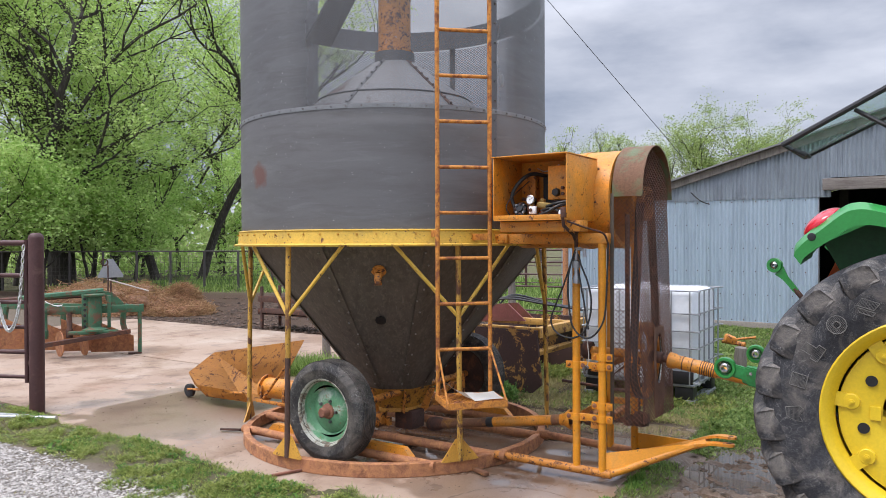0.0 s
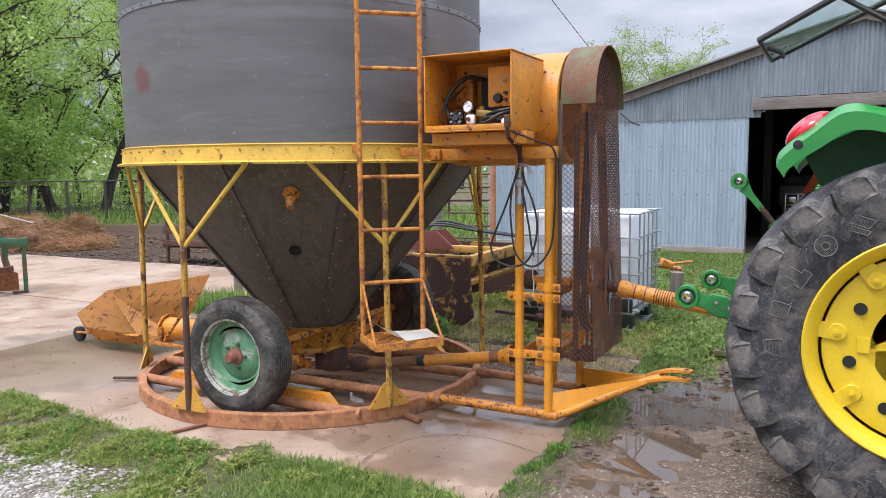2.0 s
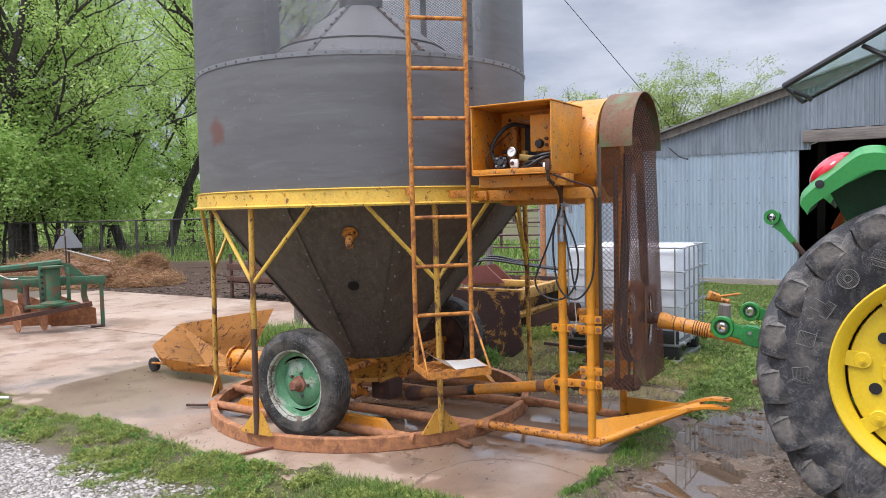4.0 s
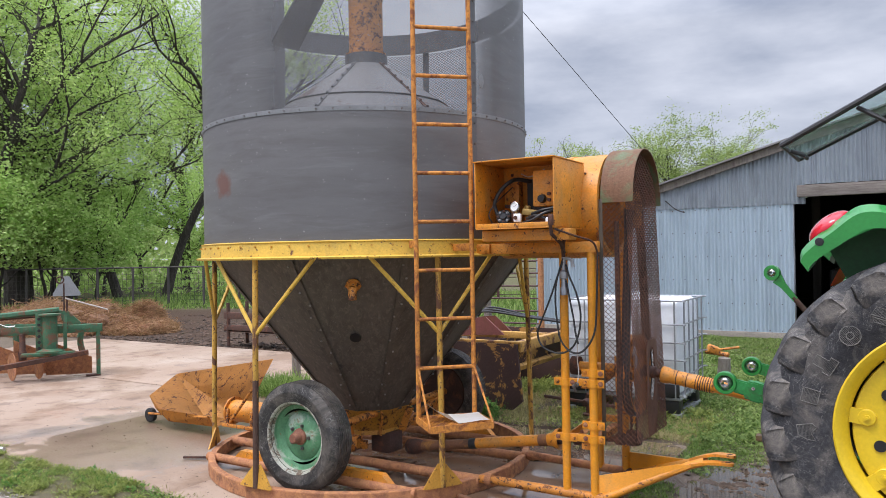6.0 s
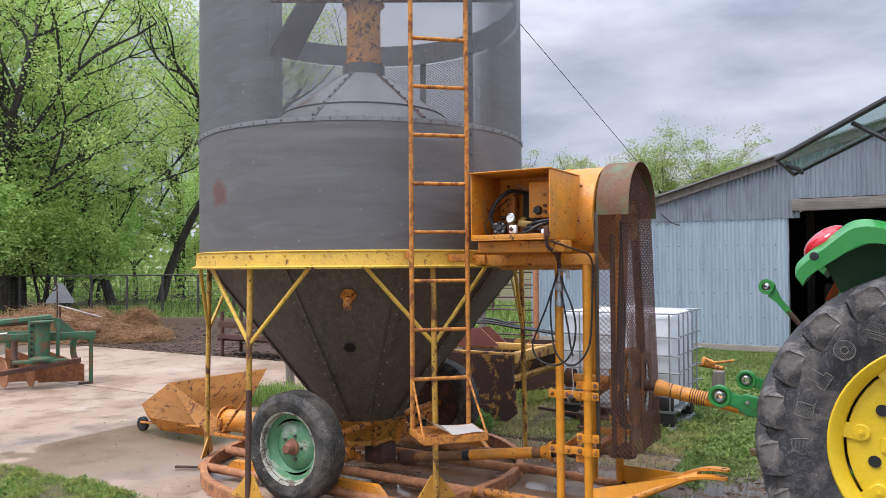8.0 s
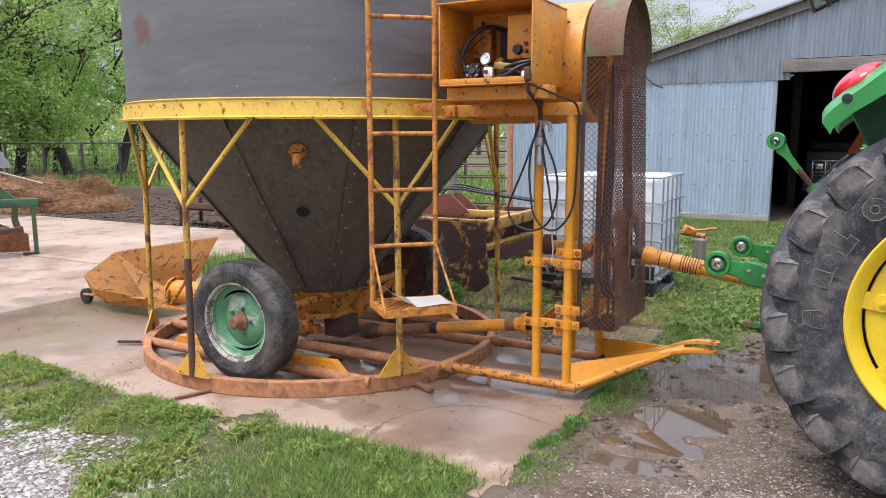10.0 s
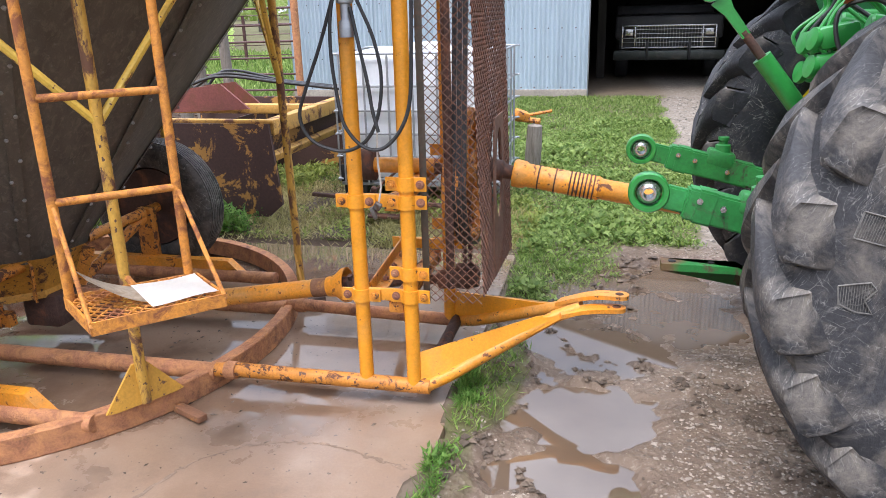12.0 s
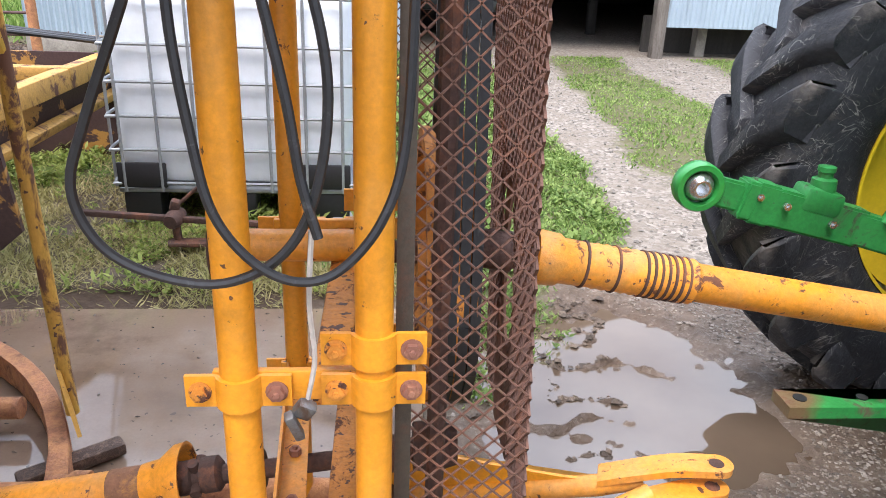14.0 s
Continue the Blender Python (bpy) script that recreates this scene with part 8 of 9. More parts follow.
# field fence
fence = thing("field_fence", (-19, 12, 0), "dark wire mesh field fence with steel posts", "fence")
f0, f1 = Vector((-27.0, 7.2, 0)), Vector((-12.0, 16.6, 0))
for i in range(15):
    p = f0.lerp(f1, i / 14)
    part("fence_post", tube(B(), [p, p + Vector((0, 0, 1.45))], 0.045, 8), fence_steel, fence)
part("top_rail", tube(B(), [f0 + Vector((0, 0, 1.44)), f1 + Vector((0, 0, 1.44))], 0.026, 8), fence_steel, fence)
bm = B()
for z in (0.12, 0.26, 0.40, 0.55, 0.7, 0.86, 1.02, 1.2):
    tube(bm, [f0 + Vector((0, 0, z)), f1 + Vector((0, 0, z))], 0.006, 4)
for i in range(118):
    p = f0.lerp(f1, i / 117)
    tube(bm, [p + Vector((0, 0, 0.1)), p + Vector((0, 0, 1.25))], 0.005, 4)
tagged(part("fence_mesh", bm, fence_steel, fence), kind="stuff")
fence2 = thing("field_fence", (-6, 17, 0), "dark wire mesh field fence with steel posts", "fence")
f0, f1 = Vector((-12.0, 16.6, 0)), Vector((-2.0, 20.5, 0))
for i in range(6):
    p = f0.lerp(f1, i / 5)
    part("fence_post", tube(B(), [p, p + Vector((0, 0, 1.45))], 0.05, 8), gate_paint, fence2)
for z in (0.3, 0.6, 0.9, 1.2, 1.44):
    part("rail", tube(B(), [f0 + Vector((0, 0, z)), f1 + Vector((0, 0, z))], 0.015, 6), gate_paint, fence2)

# wire from the dryer to a far pole
tube(bm := B(), [(-2.9, 2.85, 8.52), (-1.59, 6.539, 6.032), (-0.476, 9.674, 3.915), (-0.25, 10.3, 3.45)], 0.006, 6)
lone("overhead_wire", bm, black_plastic, (-0.25, 10.3, 3.45), "thin dark overhead wire", "wire")

# cattle bench of dark pipes behind the slab
bench = thing("feed_bunk", (-6.2, 5.4, 0), "dark weathered feed bunk of pipes and boards", "feed bunk")
for x in (-7.4, -5.2):
    for y in (5.2, 5.7):
        part("leg", tube(B(), [(x, y, 0), (x, y, 0.85)], 0.035, 8), dark_rust, bench)
for z in (0.35, 0.6):
    box(bm := B(), (-6.3, 5.2, z), (2.4, 0.05, 0.13), bevel=0.008)
    part("board", bm, dark_rust, bench)
box(bm := B(), (-6.3, 5.45, 0.3), (2.4, 0.55, 0.04), bevel=0.008)
part("floor_board", bm, dark_rust, bench)

# ---- pickup in the barn ----
pk = thing("pickup_truck", (3.75, 12.5, BARN_Z), "dark dusty old pickup truck parked inside the barn", "pickup truck")
bumper_dark = surface("dark_dusty_bumper", (0.06, 0.068, 0.062), 0.4, 0.5, (0.10, 0.10, 0.09), (0.5, 0.65), 5, 60, 0.15, 0.05)
grille_grey = surface("dull_grille_metal", (0.34, 0.34, 0.345), 0.4, 0.5, (0.08, 0.075, 0.07), (0.5, 0.65), 9, 60, 0.15, 0.05)
py, pz = 11.3, BARN_Z
box(bm := B(), (3.75, py + 1.0, pz + 0.92), (1.86, 1.9, 0.42), bevel=0.06)
part("hood", bm, truck_paint, pk)
box(bm := B(), (3.75, py + 2.6, pz + 1.0), (1.86, 1.6, 0.6), bevel=0.06)
cab = part("cab", bm, truck_paint, pk)
plate(bm := B(), [(2.98, py + 1.85, pz + 1.2), (4.52, py + 1.85, pz + 1.2), (4.38, py + 2.3, pz + 1.75), (3.12, py + 2.3, pz + 1.75)], (0, 0.02, 0.01))
part("windscreen", bm, truck_glass, cab)
box(bm := B(), (3.75, py + 2.95, pz + 1.78), (1.4, 1.3, 0.06), bevel=0.03)
part("cab_roof", bm, truck_paint, cab)
bm = B()
for z, high in ((0.565, 0.03), (0.66, 0.012), (0.735, 0.022), (0.81, 0.012), (0.885, 0.012), (0.945, 0.03)):
    box(bm, (3.75, py + 0.02, pz + z), (1.62, 0.03, high), bevel=0.003)
for x in (2.95, 3.17, 4.33, 4.55):
    box(bm, (x, py + 0.02, pz + 0.76), (0.025, 0.03, 0.36), bevel=0.004)
grille = part("grille", bm, chrome, pk, "dull chrome grille")
for i in range(22):
    part("grille_bar", box(B(), (3.20 + i * 0.0525, py + 0.035, pz + 0.76), (0.008, 0.012, 0.34)), grille_grey, grille)
part("grille_back", box(B(), (3.75, py + 0.07, pz + 0.76), (1.7, 0.02, 0.4)), black_plastic, grille)
for x in (3.06, 4.44):
    box(bm := B(), (x, py + 0.005, pz + 0.835), (0.15, 0.03, 0.12), bevel=0.012)
    part("headlight", bm, chrome, pk, "dull square headlight")
box(bm := B(), (3.75, py - 0.12, pz + 0.45), (1.9, 0.16, 0.17), bevel=0.03)
bumper = part("bumper", bm, bumper_dark, pk, "dark dusty steel bumper")
for x in (3.38, 4.1):
    box(bm := B(), (x, py - 0.21, pz + 0.52), (0.05, 0.05, 0.32), bevel=0.01)
    part("bumper_guard", bm, black_plastic, bumper)
for x in (2.96, 4.54):
    m = Matrix.Translation((x, py + 0.75, pz + 0.36)) @ face_z((1, 0, 0))
    part("tyre", lathe(B(), [(0.2, -0.1), (0.33, -0.11), (0.36, -0.07), (0.36, 0.07), (0.33, 0.11), (0.2, 0.1)], m, 28), rubber, pk)

# ---- plants, stones, hay ----


def quads(name, centres, along, across, mat, parent=None, at=(0, 0, 0)):
    """Many small four-cornered leaves: centre, half length and half width vectors; pointed at both ends."""
    n = len(centres)
    v = np.stack([centres - along, centres + across - along * 0.1, centres + along, centres - across - along * 0.1], 1).reshape(-1, 3) - np.array(at)
    me = bpy.data.meshes.new(name)
    me.vertices.add(4 * n)
    me.vertices.foreach_set("co", v.astype(np.float32).ravel())
    me.loops.add(4 * n)
    me.loops.foreach_set("vertex_index", np.arange(4 * n, dtype=np.int32))
    me.polygons.add(n)
    me.polygons.foreach_set("loop_start", np.arange(0, 4 * n, 4, dtype=np.int32))
    me.update(calc_edges=True)
    me.validate()
    me.materials.append(mat)
    ob = new(name, me)
    if parent:
        ob.parent = parent
    return ob


def unit(rng, n):
    v = rng.normal(size=(n, 3))
    return v / np.linalg.norm(v, axis=1, keepdims=True)


def tree(at, height, trunk_r, spread, leaves, leaf, seed, mat, label, lean=(0, 0), fork=0.35, low=0.25, group="trees", fluff=0.03, clump=0.36):
    rng = np.random.RandomState(seed)
    base = Vector((*at, 0.0))
    root = thing("tree", base, label, "tree", group)
    wood, twigs = B(), []

    def limb(p, d, length, r, depth):
        pts, q = [p], p
        steps = 5 if depth < 2 else 4
        for i in range(steps):
            bend = 0.16 if depth == 0 else 0.30
            d = (d + Vector(rng.normal(size=3) * bend * 0.6) + Vector((0, 0, 0.06))).normalized()
            q = q + d * length / steps
            pts.append(q)
        tube(wood, pts, r, (9, 6, 4, 3, 3)[depth], caps=False, r2=r * (0.5 if depth else 0.6))
        if depth >= 2:
            twigs.extend((pts[i], pts[i + 1]) for i in range(1, steps))
        if depth >= 4:
            return
        kids = (5, 5, 4, 3)[depth]
        for k in range(kids):
            i = steps if k == 0 else int(rng.randint(max(1, int(steps * (fork if depth == 0 else 0.3))), steps + 1))
            a = rng.uniform(0, 2 * math.pi)
            side = Vector((math.cos(a), math.sin(a), rng.uniform(-0.15, 0.5)))
            nd = (d * rng.uniform(0.5, 1.0) + side * rng.uniform(0.6, 1.0) * spread).normalized()
            limb(pts[i], nd, length * rng.uniform(0.52, 0.74), r * rng.uniform(0.38, 0.55), depth + 1)

    limb(Vector((base.x, base.y, -0.2)), Vector((lean[0], lean[1], 1)).normalized(), height * 0.42, trunk_r, 0)
    part("trunk", wood, bark, root)
    a = np.array([[*s[0]] for s in twigs])
    b = np.array([[*s[1]] for s in twigs])
    # leaves hang in loose clumps along the twigs, with gaps between them
    per = 38
    clumps = leaves // per
    pick = rng.randint(0, len(a), clumps)
    t = rng.uniform(0, 1, (clumps, 1))
    mid = a[pick] * (1 - t) + b[pick] * t + rng.normal(size=(clumps, 3)) * fluff * height * np.array([1, 1, 0.8])
    reach = (clump * rng.uniform(0.5, 1.5, (clumps, 1))).repeat(per, 0)
    c = mid.repeat(per, 0) + rng.normal(size=(clumps * per, 3)) * reach * np.array([1, 1, 0.6])
    c = c[c[:, 2] > height * low * 0.5]
    n = len(c)
    d = unit(rng, n) * np.array([1, 1, 0.55])
    s = np.cross(d, unit(rng, n))
    s /= np.linalg.norm(s, axis=1, keepdims=True)
    size = leaf * rng.uniform(0.6, 1.3, (n, 1))
    tagged(quads("crown", c, d * size, s * size * 0.55, mat, root, base), kind="stuff")
    return root


def place(direction, far):
    d = Vector(direction).normalized()
    return (4.17 + d.x * far, -5.48 + d.y * far)


big = "large spring-green tree with a dark forked trunk"
for i, (dx, dy, far, h, r, sp, n, lf, lean) in enumerate((
        (-0.872, 0.49, 34, 20, 0.55, 1.0, 36000, 0.072, (0.04, 0)), (-0.905, 0.425, 33, 17, 0.30, 0.9, 17000, 0.072, (0.1, 0.05)), (-0.845, 0.535, 39, 18, 0.24, 0.8, 17000, 0.072, (-0.05, 0.05)),
        (-0.815, 0.58, 36, 15, 0.22, 0.85, 19000, 0.072, (-0.15, -0.15)), (-0.783, 0.62, 37, 18, 0.22, 0.8, 19000, 0.072, (0.25, 0.2)), (-0.885, 0.466, 45, 20, 0.34, 0.9, 9000, 0.09, (0, 0)),
        (-0.77, 0.638, 50, 18, 0.32, 0.85, 8000, 0.09, (0, 0)), (-0.935, 0.355, 40, 18, 0.40, 0.9, 9000, 0.10, (0, 0)),
        (-0.74, 0.672, 56, 18, 0.34, 0.85, 8000, 0.13, (0, 0)), (-0.70, 0.714, 58, 15, 0.30, 0.85, 7000, 0.13, (0, 0)))):
    tree(place((dx, dy), far), h, r, sp, int(n * 1.08), lf, 100 + i, spring_leaf, big, lean, 0.4, 0.1, clump=0.37)
for i, (dx, far, h, n) in enumerate(((-0.855, 38, 7.0, 11000), (-0.825, 42, 6.5, 9000), (-0.80, 44, 7.5, 9000), (-0.765, 46, 9.0, 8000), (-0.895, 36, 7.5, 11000), (-0.84, 50, 9.5, 6000), (-0.725, 52, 9.5, 6000))):
    tree(place((dx, math.sqrt(1 - dx * dx)), far), h, 0.11, 0.75, n, 0.085, 150 + i, bright_leaf, "young spring-green tree with a thin trunk", (0.05, 0), 0.1, 0.0)
for i, (dx, far, h, n) in enumerate(((-0.905, 30, 6.4, 9000), (-0.882, 31.5, 6.0, 10000), (-0.858, 33, 5.6, 9000), (-0.83, 34, 5.0, 6000))):
    tree(place((dx, math.sqrt(1 - dx * dx)), far), h, 0.07, 0.9, n, 0.075, 170 + i, bright_leaf, "young spring-green tree with a thin trunk", (0.03, 0), 0.3, 0.5, clump=0.45)
for i, (x0, far, h, n, sp) in enumerate(((-0.404, 66, 13.6, 8000, 0.7), (-0.364, 65, 13.0, 8000, 0.7), (-0.327, 65, 10.8, 6000, 0.7), (-0.234, 62, 13.2, 20000, 0.85), (-0.276, 63, 11.8, 10000, 0.75), (-0.186, 62, 11.6, 13000, 0.75),
                                         (-0.136, 62, 12.0, 13000, 0.75), (-0.094, 62, 11.0, 10000, 0.75), (-0.055, 61, 13.2, 12000, 0.75), (-0.44, 68, 11, 5000, 0.7))):
    tree(place((x0, math.sqrt(1 - x0 * x0)), far), h, 0.22, sp, int(n * 1.1), 0.075, 200 + i, pale_leaf, "distant tree with thin pale spring leaves", fork=0.12, group="far trees", fluff=0.012, clump=0.34)

# undergrowth below the large trees
rng = np.random.RandomState(5)
n = 20000
q = rng.uniform(0, 1, n)
far = rng.uniform(37, 62, n)
ang = np.radians(118 + 46 * q)
c = np.stack([4.17 + np.cos(ang) * far, -5.48 + np.sin(ang) * far, np.abs(rng.normal(size=n)) * 1.1 + 0.1], 1)
c[:, 2] *= 0.6 + 0.8 * (lattice(c[:, 0], c[:, 1], 4.0, 11) + 0.5).clip(0)
d, s = unit(rng, n), unit(rng, n)
tagged(quads("undergrowth", c, d * 0.14, s * 0.08, spring_leaf), "low green undergrowth below the trees", "undergrowth", kind="stuff")

# far woods on the horizon
n = 22000
far = rng.uniform(150, 190, n)
ang = np.radians(rng.uniform(60, 185, n))
top = 9 + 3.5 * lattice(ang * 60, ang * 0, 1.0, 3)
c = np.stack([4 + np.cos(ang) * far, -5 + np.sin(ang) * far, rng.uniform(0, 1, n) ** 0.8 * top], 1)
d, s = unit(rng, n), unit(rng, n)
tagged(quads("far_woods", c, d * 0.9, s * 0.6, pale_leaf), "hazy line of woods on the horizon", "woods", kind="stuff")


def blades(name, n, x0, x1, y0, y1, pick, h0, h1, width, mat, label, seed, lean=0.45, lift=0.0):
    """Grass blades where the ground's grass share is high."""
    rng = np.random.RandomState(seed)
    x, y = rng.uniform(x0, x1, n), rng.uniform(y0, y1, n)
    keep = pick(x, y) > rng.uniform(0.25, 0.9, n)
    x, y = x[keep], y[keep]
    n = len(x)
    z = np.where(on_slab(x, y), np.maximum(0.0, ground_height(x, y)), ground_height(x, y)) + lift
    h = rng.uniform(h0, h1, n) * (0.7 + 0.5 * (rough_noise(x, y, 0.5, 90) + 0.5))
    d = np.stack([rng.normal(size=n) * lean, rng.normal(size=n) * lean, np.ones(n)], 1)
    d /= np.linalg.norm(d, axis=1, keepdims=True)
    a = rng.uniform(0, 2 * math.pi, n)
    s = np.stack([np.cos(a), np.sin(a), np.zeros(n)], 1) * width * rng.uniform(0.6, 1.4, (n, 1))
    c = np.stack([x, y, z], 1) + d * h[:, None] * 0.5
    return tagged(quads(name, c, d * h[:, None] * 0.5, s, mat), label, "grass", kind="stuff")


def plants(name, n, x0, x1, y0, y1, pick, leaves, length, width, mat, label, seed, rise=0.6, stem=0.02):
    """Low weeds: each a rosette of pointed leaves round a short stem."""
    rng = np.random.RandomState(seed)
    x, y = rng.uniform(x0, x1, n), rng.uniform(y0, y1, n)
    keep = pick(x, y) > rng.uniform(0.25, 0.9, n)
    x, y = x[keep], y[keep]
    n = len(x)
    z = np.where(on_slab(x, y), np.maximum(0.0, ground_height(x, y)), ground_height(x, y))
    k = leaves
    size = (rng.uniform(0.5, 1.4, n) * (0.75 + 0.6 * rough_noise(x, y, 0.35, 92).clip(-0.6, 1))).repeat(k)
    a = rng.uniform(0, 2 * math.pi, n * k)
    lift = rng.uniform(0.1, 1.0, n * k) * rise
    d = np.stack([np.cos(a), np.sin(a), lift], 1)
    d /= np.linalg.norm(d, axis=1, keepdims=True)
    s = np.stack([-np.sin(a), np.cos(a), rng.normal(size=n * k) * 0.35], 1)
    root = np.stack([x, y, z], 1).repeat(k, 0)
    root[:, 2] += rng.uniform(0, 1, n * k) * stem * size
    root[:, :2] += rng.normal(size=(n * k, 2)) * 0.012
    half = (length * size * rng.uniform(0.6, 1.2, n * k))[:, None] * 0.5
    return tagged(quads(name, root + d * half, d * half, s * (width * size)[:, None] * 0.5, mat), label, "weeds", kind="stuff")


def grass_share(x, y):
    g = ground_masks(x, y)[0]
    inside = (x < SLAB_X1 - 0.05) & (x > -3.3) & (y > turf_edge(x, y) + 0.02) & (y < SLAB_Y1 - 0.04)
    inside |= (x < -0.75) & (x > -11.4) & (y > 1.5) & (y < 4.95)
    inside |= (x < -3.2) & (x > -11.4) & (y > -1.25) & (y < 4.95)
    return np.where(inside, 0, g) * (0.6 + 0.75 * (rough_noise(x, y, 0.45, 88) * 1.3 + 0.45).clip(0, 1))


def clumped(x, y):
    """Grass share broken into small clumps with gaps between them."""
    return grass_share(x, y) * (0.35 + 2.2 * (rough_noise(x, y, 0.13, 94) + 0.18).clip(0, 0.6))


blades("grass_strip", 34000, -4.2, 2.6, -3.3, -1.2, clumped, 0.015, 0.06, 0.003, grass_blade, "fresh green grass along the slab edge", 1, 0.9)
blades("long_grass", 60000, 0.2, 2.4, -3.3, -1.3, lambda x, y: grass_share(x, y) * step(x, 0.4, 1.2), 0.03, 0.09, 0.0026, grass_blade, "longer wispy grass along the slab edge", 72, 0.9)
plants("creeping_weeds", 46000, -4.2, 2.4, -3.1, -1.2, lambda x, y: clumped(x, y) * (1.15 - 0.75 * step(x, 0.5, 1.1)), 9, 0.026, 0.0085, weed_leaf, "yellow-green creeping weeds over the gravel edge", 71, 0.9, 0.035)
plants("broad_weeds", 11000, -4.2, 2.4, -3.1, -1.2, lambda x, y: grass_share(x, y) * (0.45 + 1.1 * rough_noise(x, y, 0.4, 19)) * step(x, 1.0, 0.5), 8, 0.042, 0.012, broad_leaf, "darker broad-leaved weeds in the grass strip", 74, 1.0, 0.03)
def turf_share(x, y):
    clump = rough_noise(x, y, 0.16, 55)
    edge = step(np.abs(x - 2.34 - 0.06 * rough_noise(x, y, 0.3, 56)), 0.09, 0.01) * step(y, -1.75, -1.4) * step(y, 0.5, 0.25)
    return edge * (0.24 + 1.6 * clump + 0.35 * step(y, -0.9, -0.5)).clip(0, 1.2)


blades("grass_tuft", 20000, 2.22, 2.55, -1.75, 0.5, turf_share, 0.015, 0.06, 0.0025, broad_leaf, "tufts of grass growing over the slab edge", 77, 1.0)
plants("broad_weeds", 700, 2.22, 2.55, -1.75, 0.5, turf_share, 8, 0.030, 0.009, broad_leaf, "low weeds along the slab edge", 78, 1.0, 0.03)
blades("grass_tuft", 26000, 2.2, 3.2, -1.75, 1.7, grass_share, 0.015, 0.065, 0.0035, grass_blade, "tufts of grass between slab and puddle", 2, 0.9)
blades("lawn", 120000, -2.2, 3.9, 0.9, 8.7, grass_share, 0.02, 0.06, 0.008, lawn_leaf, "green lawn with clover in front of the barn", 3, 0.9)
plants("clover", 17000, 0.4, 3.9, 0.9, 6.5, grass_share, 6, 0.045, 0.026, lawn_leaf, "dark green clover and chickweed in the lawn", 79, 1.1, 0.06)
blades("lawn", 70000, 3.4, 8.0, 2.0, 8.7, grass_share, 0.012, 0.045, 0.008, grass_blade, "thin grass between the wheel tracks", 4, 0.9)
blades("dry_grass", 76000, -0.9, 2.4, 1.6, 4.2, lambda x, y: (0.45 + 0.55 * step(y, 1.7, 1.9)) * (rough_noise(x, y, 0.5, 12) + 0.72), 0.02, 0.10, 0.0045, straw_blade, "straw-coloured dead grass behind the slab", 6, 1.6)
plants("weeds", 9000, -1.0, 2.4, 1.72, 4.2, lambda x, y: 1.0 * (rough_noise(x, y, 0.5, 52) + 0.55), 7, 0.055, 0.018, weed_leaf, "low olive weeds round the scraper", 16, 1.0, 0.08)
plants("weeds", 1600, -0.75, 0.30, 1.78, 2.14, lambda x, y: 0.9 * (rough_noise(x, y, 0.3, 58) + 0.75), 9, 0.060, 0.016, broad_leaf, "green weeds growing against the scraper", 18, 1.1, 0.2)
blades("dry_grass", 18000, -4.2, 2.4, -2.9, -1.5, lambda x, y: 0.7 * (rough_noise(x, y, 0.6, 13) + 0.5), 0.02, 0.07, 0.003, dry_blade, "dead stems in the grass strip", 17, 1.4)
blades("weed_clump", 5000, -1.25, -0.4, 1.3, 2.2, lambda x, y: 1.2 - 2.2 * np.hypot(x + 0.80, y - 1.75), 0.12, 0.46, 0.006, grass_blade, "tall weed clump at the slab joint", 7, 0.35)
blades("weed_clump", 6000, -3.4, -2.2, 1.45, 2.3, lambda x, y: 1.15 - 2.0 * np.hypot((x + 2.8) * 0.8, y - 1.82), 0.10, 0.40, 0.006, grass_blade, "tall weed clump at the slab joint", 73, 0.45)
blades("joint_grass", 900, -3.4, -0.7, 1.5, 1.64, lambda x, y: 0.9 + 0 * x, 0.02, 0.07, 0.004, grass_blade, "grass growing in a slab joint", 8, 0.6)
blades("pasture_edge", 22000, -24, -3, 9, 24, lambda x, y: ground_masks(x, y)[0], 0.15, 0.4, 0.03, grass_blade, "rough pasture grass past the fence", 9, 0.5)


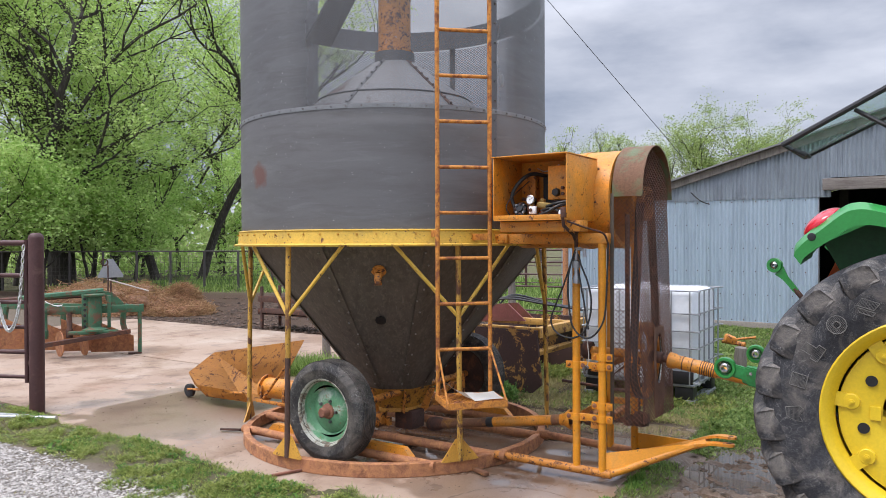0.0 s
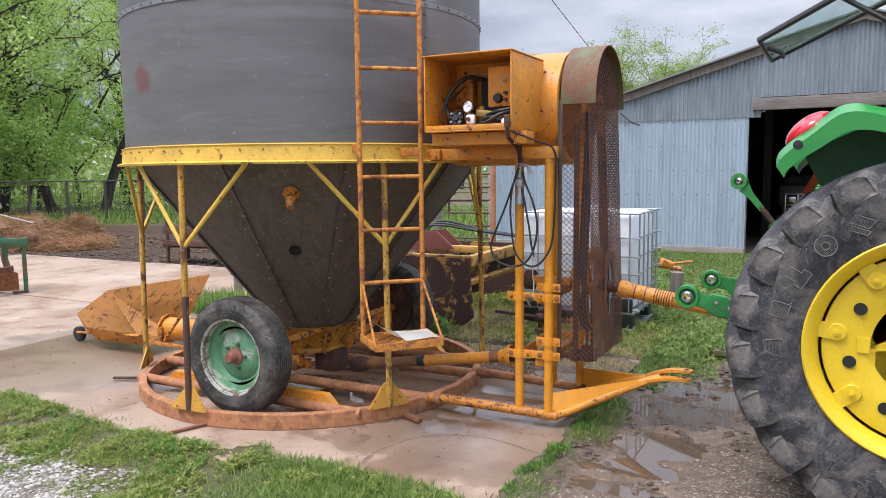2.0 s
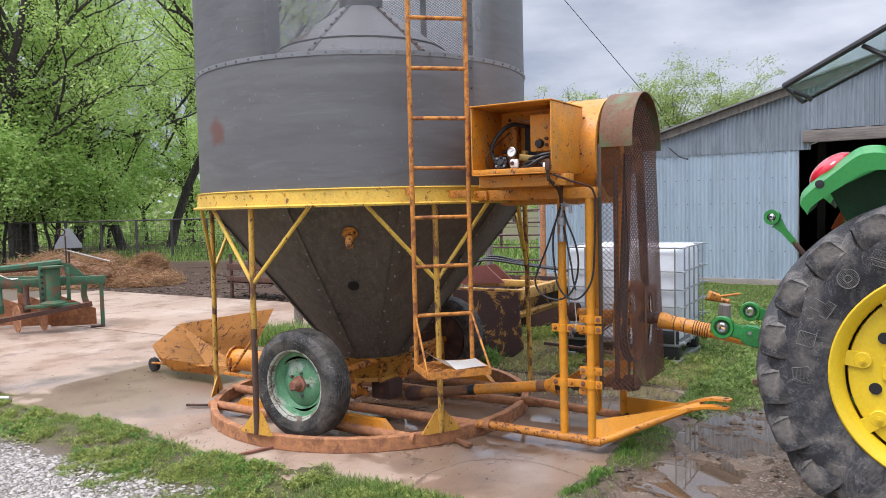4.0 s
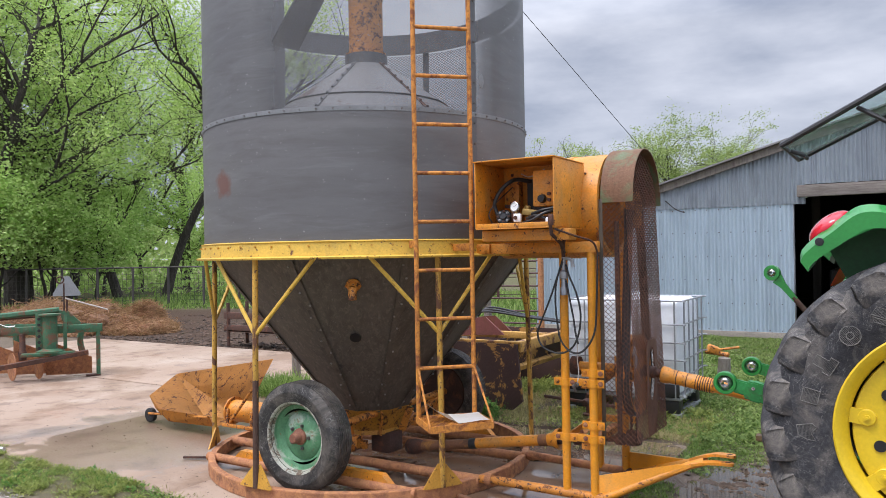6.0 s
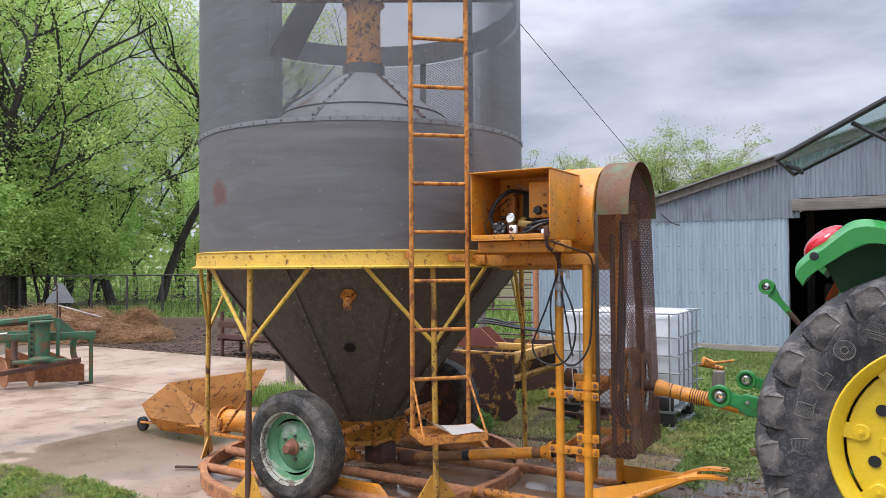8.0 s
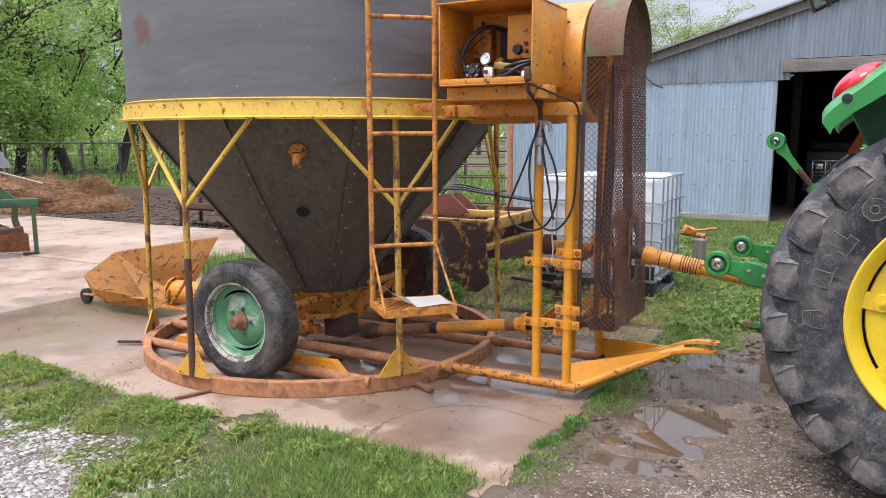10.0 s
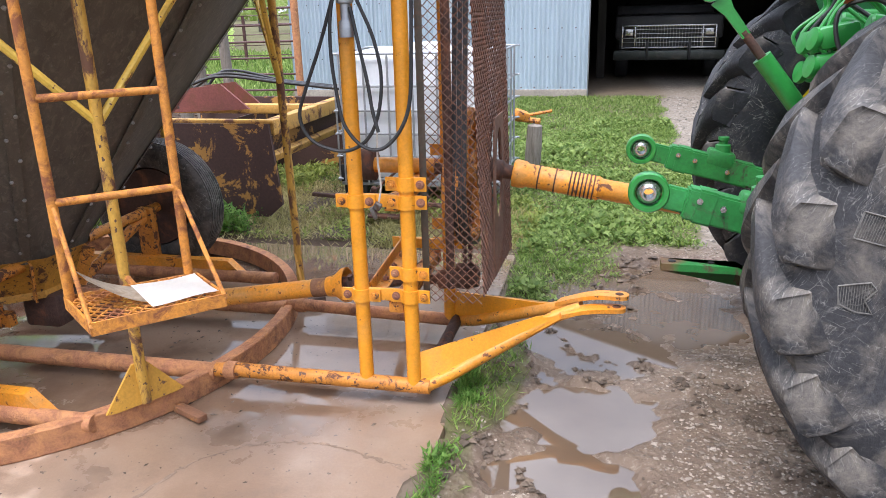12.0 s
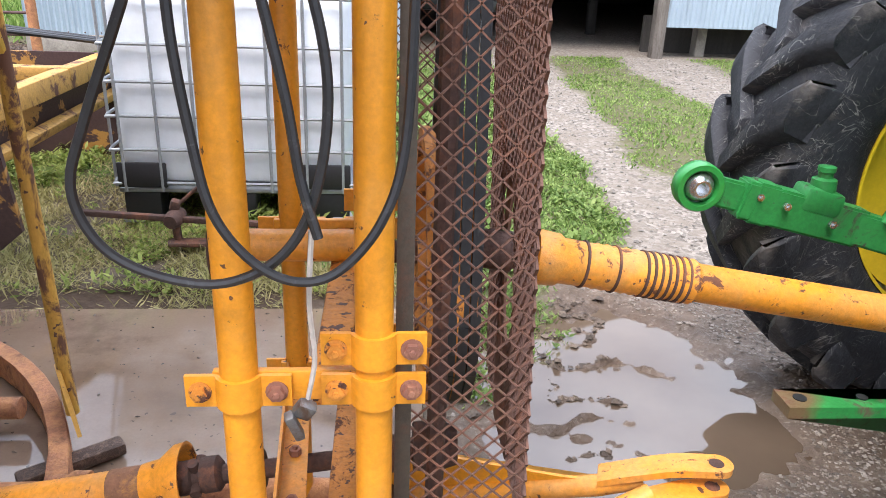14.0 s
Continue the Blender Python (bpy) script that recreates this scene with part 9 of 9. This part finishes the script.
def stones(name, n, x0, x1, y0, y1, pick, s0, s1, mat, label, seed):
    """Loose stones lying on the ground, joined into one mesh."""
    rng = np.random.RandomState(seed)
    x, y = rng.uniform(x0, x1, n), rng.uniform(y0, y1, n)
    keep = (pick(x, y) > rng.uniform(0.2, 1.0, n)) & ~on_slab(x, y)
    x, y = x[keep], y[keep]
    n = len(x)
    size = s0 + (s1 - s0) * rng.uniform(0, 1, n) ** 2.5
    base = np.array([[1, 0.1, 0], [0.1, 1, 0.15], [-1, 0.2, 0.1], [-0.1, -1, 0], [0.15, 0.1, 0.8], [-0.1, 0, -0.6]], float)
    faces = np.array([[0, 1, 4], [1, 2, 4], [2, 3, 4], [3, 0, 4], [1, 0, 5], [2, 1, 5], [3, 2, 5], [0, 3, 5]])
    v = base[None] * rng.uniform(0.65, 1.3, (n, 6, 1)) * np.stack([rng.uniform(0.7, 1.3, n), rng.uniform(0.7, 1.3, n), rng.uniform(0.5, 0.9, n)], 1)[:, None]
    a = rng.uniform(0, 2 * math.pi, n)
    ca, sa = np.cos(a)[:, None], np.sin(a)[:, None]
    vx, vy = v[..., 0] * ca - v[..., 1] * sa, v[..., 0] * sa + v[..., 1] * ca
    z = ground_height(x, y)
    pos = np.stack([vx * size[:, None] + x[:, None], vy * size[:, None] + y[:, None], v[..., 2] * size[:, None] + (z + size * 0.2)[:, None]], 2).reshape(-1, 3)
    f = (faces[None] + 6 * np.arange(n)[:, None, None]).reshape(-1, 3)
    me = bpy.data.meshes.new(name)
    me.from_pydata(pos.tolist(), [], f.tolist())
    me.materials.append(mat)
    return tagged(new(name, me), label, "gravel", kind="stuff")


def island_stone(name, a, b):
    mat = bpy.data.materials.new(name)
    mat.use_nodes = True
    nt = mat.node_tree
    geo = nt.nodes.new("ShaderNodeNewGeometry")
    nt.links.new(ramp(nt, geo.outputs["Random Per Island"], 0, 1, (*a, 1), (*b, 1)), nt.nodes["Principled BSDF"].inputs["Base Color"])
    nt.nodes["Principled BSDF"].inputs["Roughness"].default_value = 0.85
    return mat


pale_stone = island_stone("pale_crushed_stone", (0.16, 0.145, 0.13), (0.48, 0.45, 0.41))
track_stone = island_stone("tan_track_stone", (0.10, 0.089, 0.076), (0.26, 0.235, 0.205))
wet_stone = island_stone("damp_gravel", (0.085, 0.068, 0.054), (0.33, 0.28, 0.235))
stones("gravel", 64000, -4.6, 2.4, -3.5, -1.8, lambda x, y: ground_masks(x, y)[1] * step(y, -3.6, -3.1) * step(x, 2.4, 0.8), 0.006, 0.020, pale_stone, "loose pale crushed stone", 31)
stones("gravel", 66000, 2.36, 5.0, -3.3, 2.0, lambda x, y: 0.36 + 0.35 * step(x, 2.8, 3.4) + 0.25 * step(y, -0.9, -1.5) - 0.9 * (puddle(x, y) > -0.1) + 0.4 * rough_noise(x, y, 0.6, 3), 0.0032, 0.011, wet_stone, "damp brown gravel in mud", 32)
loose_stone = island_stone("loose_damp_stone", (0.10, 0.08, 0.064), (0.40, 0.35, 0.30))
stones("gravel", 30000, 2.6, 5.0, -3.3, 1.6, lambda x, y: 0.42 + 0.25 * step(x, 3.0, 3.6) - 0.9 * (puddle(x, y) > -0.3) + 0.6 * rough_noise(x, y, 0.4, 9), 0.004, 0.011, loose_stone, "larger pale damp stones lying loose on the gravel", 34)
stones("gravel", 16000, 3.2, 6.5, 1.5, 8.7, lambda x, y: ground_masks(x, y)[1] * 0.55, 0.006, 0.018, track_stone, "loose pale stone on the wheel tracks", 33)


def heap(at, sx, sy, h, seed, label, n=11000):
    """A heap of old hay: a lumpy body and a coat of straws."""
    rng = np.random.RandomState(seed)
    root = thing("hay_heap", (*at, 0), label, "hay", "hay heaps")
    bm = B()
    bmesh.ops.create_icosphere(bm, subdivisions=4, radius=1)
    for v in bm.verts:
        k = 1 + 0.22 * noise.noise(v.co * 2.1 + Vector((seed, 0, 0))) + 0.1 * noise.noise(v.co * 6)
        v.co = Vector((at[0] + v.co.x * sx * k, at[1] + v.co.y * sy * k, max(-0.05, v.co.z * h * k)))
    pts = np.array([v.co[:] for v in bm.verts])
    part("hay_body", bm, hay_straw, root)
    i = rng.randint(0, len(pts), n)
    c = pts[i] + rng.normal(size=(n, 3)) * 0.07
    c[:, 2] = c[:, 2].clip(0.0)
    d, s = unit(rng, n) * np.array([1, 1, 0.6]) * 0.15, unit(rng, n) * 0.010
    tagged(quads("straw_coat", c, d, s, straw_leaf, root, (*at, 0)), kind="stuff")


straw_leaf = leaf_material("straw", (0.27, 0.13, 0.075), (0.60, 0.36, 0.225), 2.0)
heap((-13.1, 6.1), 1.1, 0.8, 0.62, 1, "brown heap of old hay on bare soil")
heap((-14.0, 5.5), 1.5, 1.0, 0.66, 2, "brown heap of old hay on bare soil")
heap((-12.65, 7.2), 0.5, 0.45, 0.56, 3, "small brown lump of old hay")
heap((-12.0, 6.5), 1.0, 0.8, 0.16, 4, "brown heap of old hay on bare soil")


# crumbs, grit and cracks on the slab
def crumbs(name, n, x0, x1, y0, y1, s0, s1, mat, label, seed):
    rng = np.random.RandomState(seed)
    bm_v, bm_f = [], []
    for k in range(n):
        x, y = rng.uniform(x0, x1), rng.uniform(y0, y1)
        if rough_noise(x, y, 0.7, 91) + 0.15 < rng.uniform(-0.3, 0.6):
            continue
        s, a = s0 + (s1 - s0) * rng.uniform() ** 3, rng.uniform(0, 6.28)
        o = len(bm_v)
        for i in range(4):
            b = a + i * math.pi / 2
            w = s * (1.6 if i % 2 else 0.8)
            bm_v.append((x + w * math.cos(b), y + w * math.sin(b), 0.0005))
        bm_v.append((x, y, s * 0.7))
        bm_f += [(o, o + 1, o + 4), (o + 1, o + 2, o + 4), (o + 2, o + 3, o + 4), (o + 3, o, o + 4)]
    me = bpy.data.meshes.new(name)
    me.from_pydata(bm_v, [], bm_f)
    me.materials.append(mat)
    return tagged(new(name, me), label, "grit", kind="stuff")


mud_clod = island_stone("wet_mud_clods", (0.05, 0.036, 0.026), (0.15, 0.11, 0.08))
stones("mud_clods", 26000, 2.36, 3.9, -1.3, 1.7, lambda x, y: 1.1 * step(np.abs(rough_noise(x * 0.8 + y * 0.35, y * 0.8 - x * 0.2, 0.20, 27)), 0.10, 0.02) * step(rough_noise(x, y, 0.5, 29), -0.15, 0.1), 0.005, 0.022, mud_clod, "dark wet clods of mud round the puddles", 41)
soil_clod = island_stone("dark_soil_clods", (0.02, 0.013, 0.009), (0.12, 0.075, 0.05))
stones("soil_clods", 14000, -15, -2.6, 5.05, 10.5, lambda x, y: 0.5 + 0.8 * rough_noise(x, y, 1.1, 8), 0.015, 0.06, soil_clod, "dark churned soil behind the slab", 43)
dark_crumb = island_stone("dark_grit", (0.03, 0.022, 0.016), (0.16, 0.12, 0.09))
crumbs("grit", 1500, -0.7, 2.3, -1.55, 1.55, 0.003, 0.009, dark_crumb, "dark grain husks and grit on the slab", 5)
crumbs("grit", 900, -3.8, -0.8, -1.5, 4.9, 0.004, 0.012, dark_crumb, "dark grit on the slab", 6)
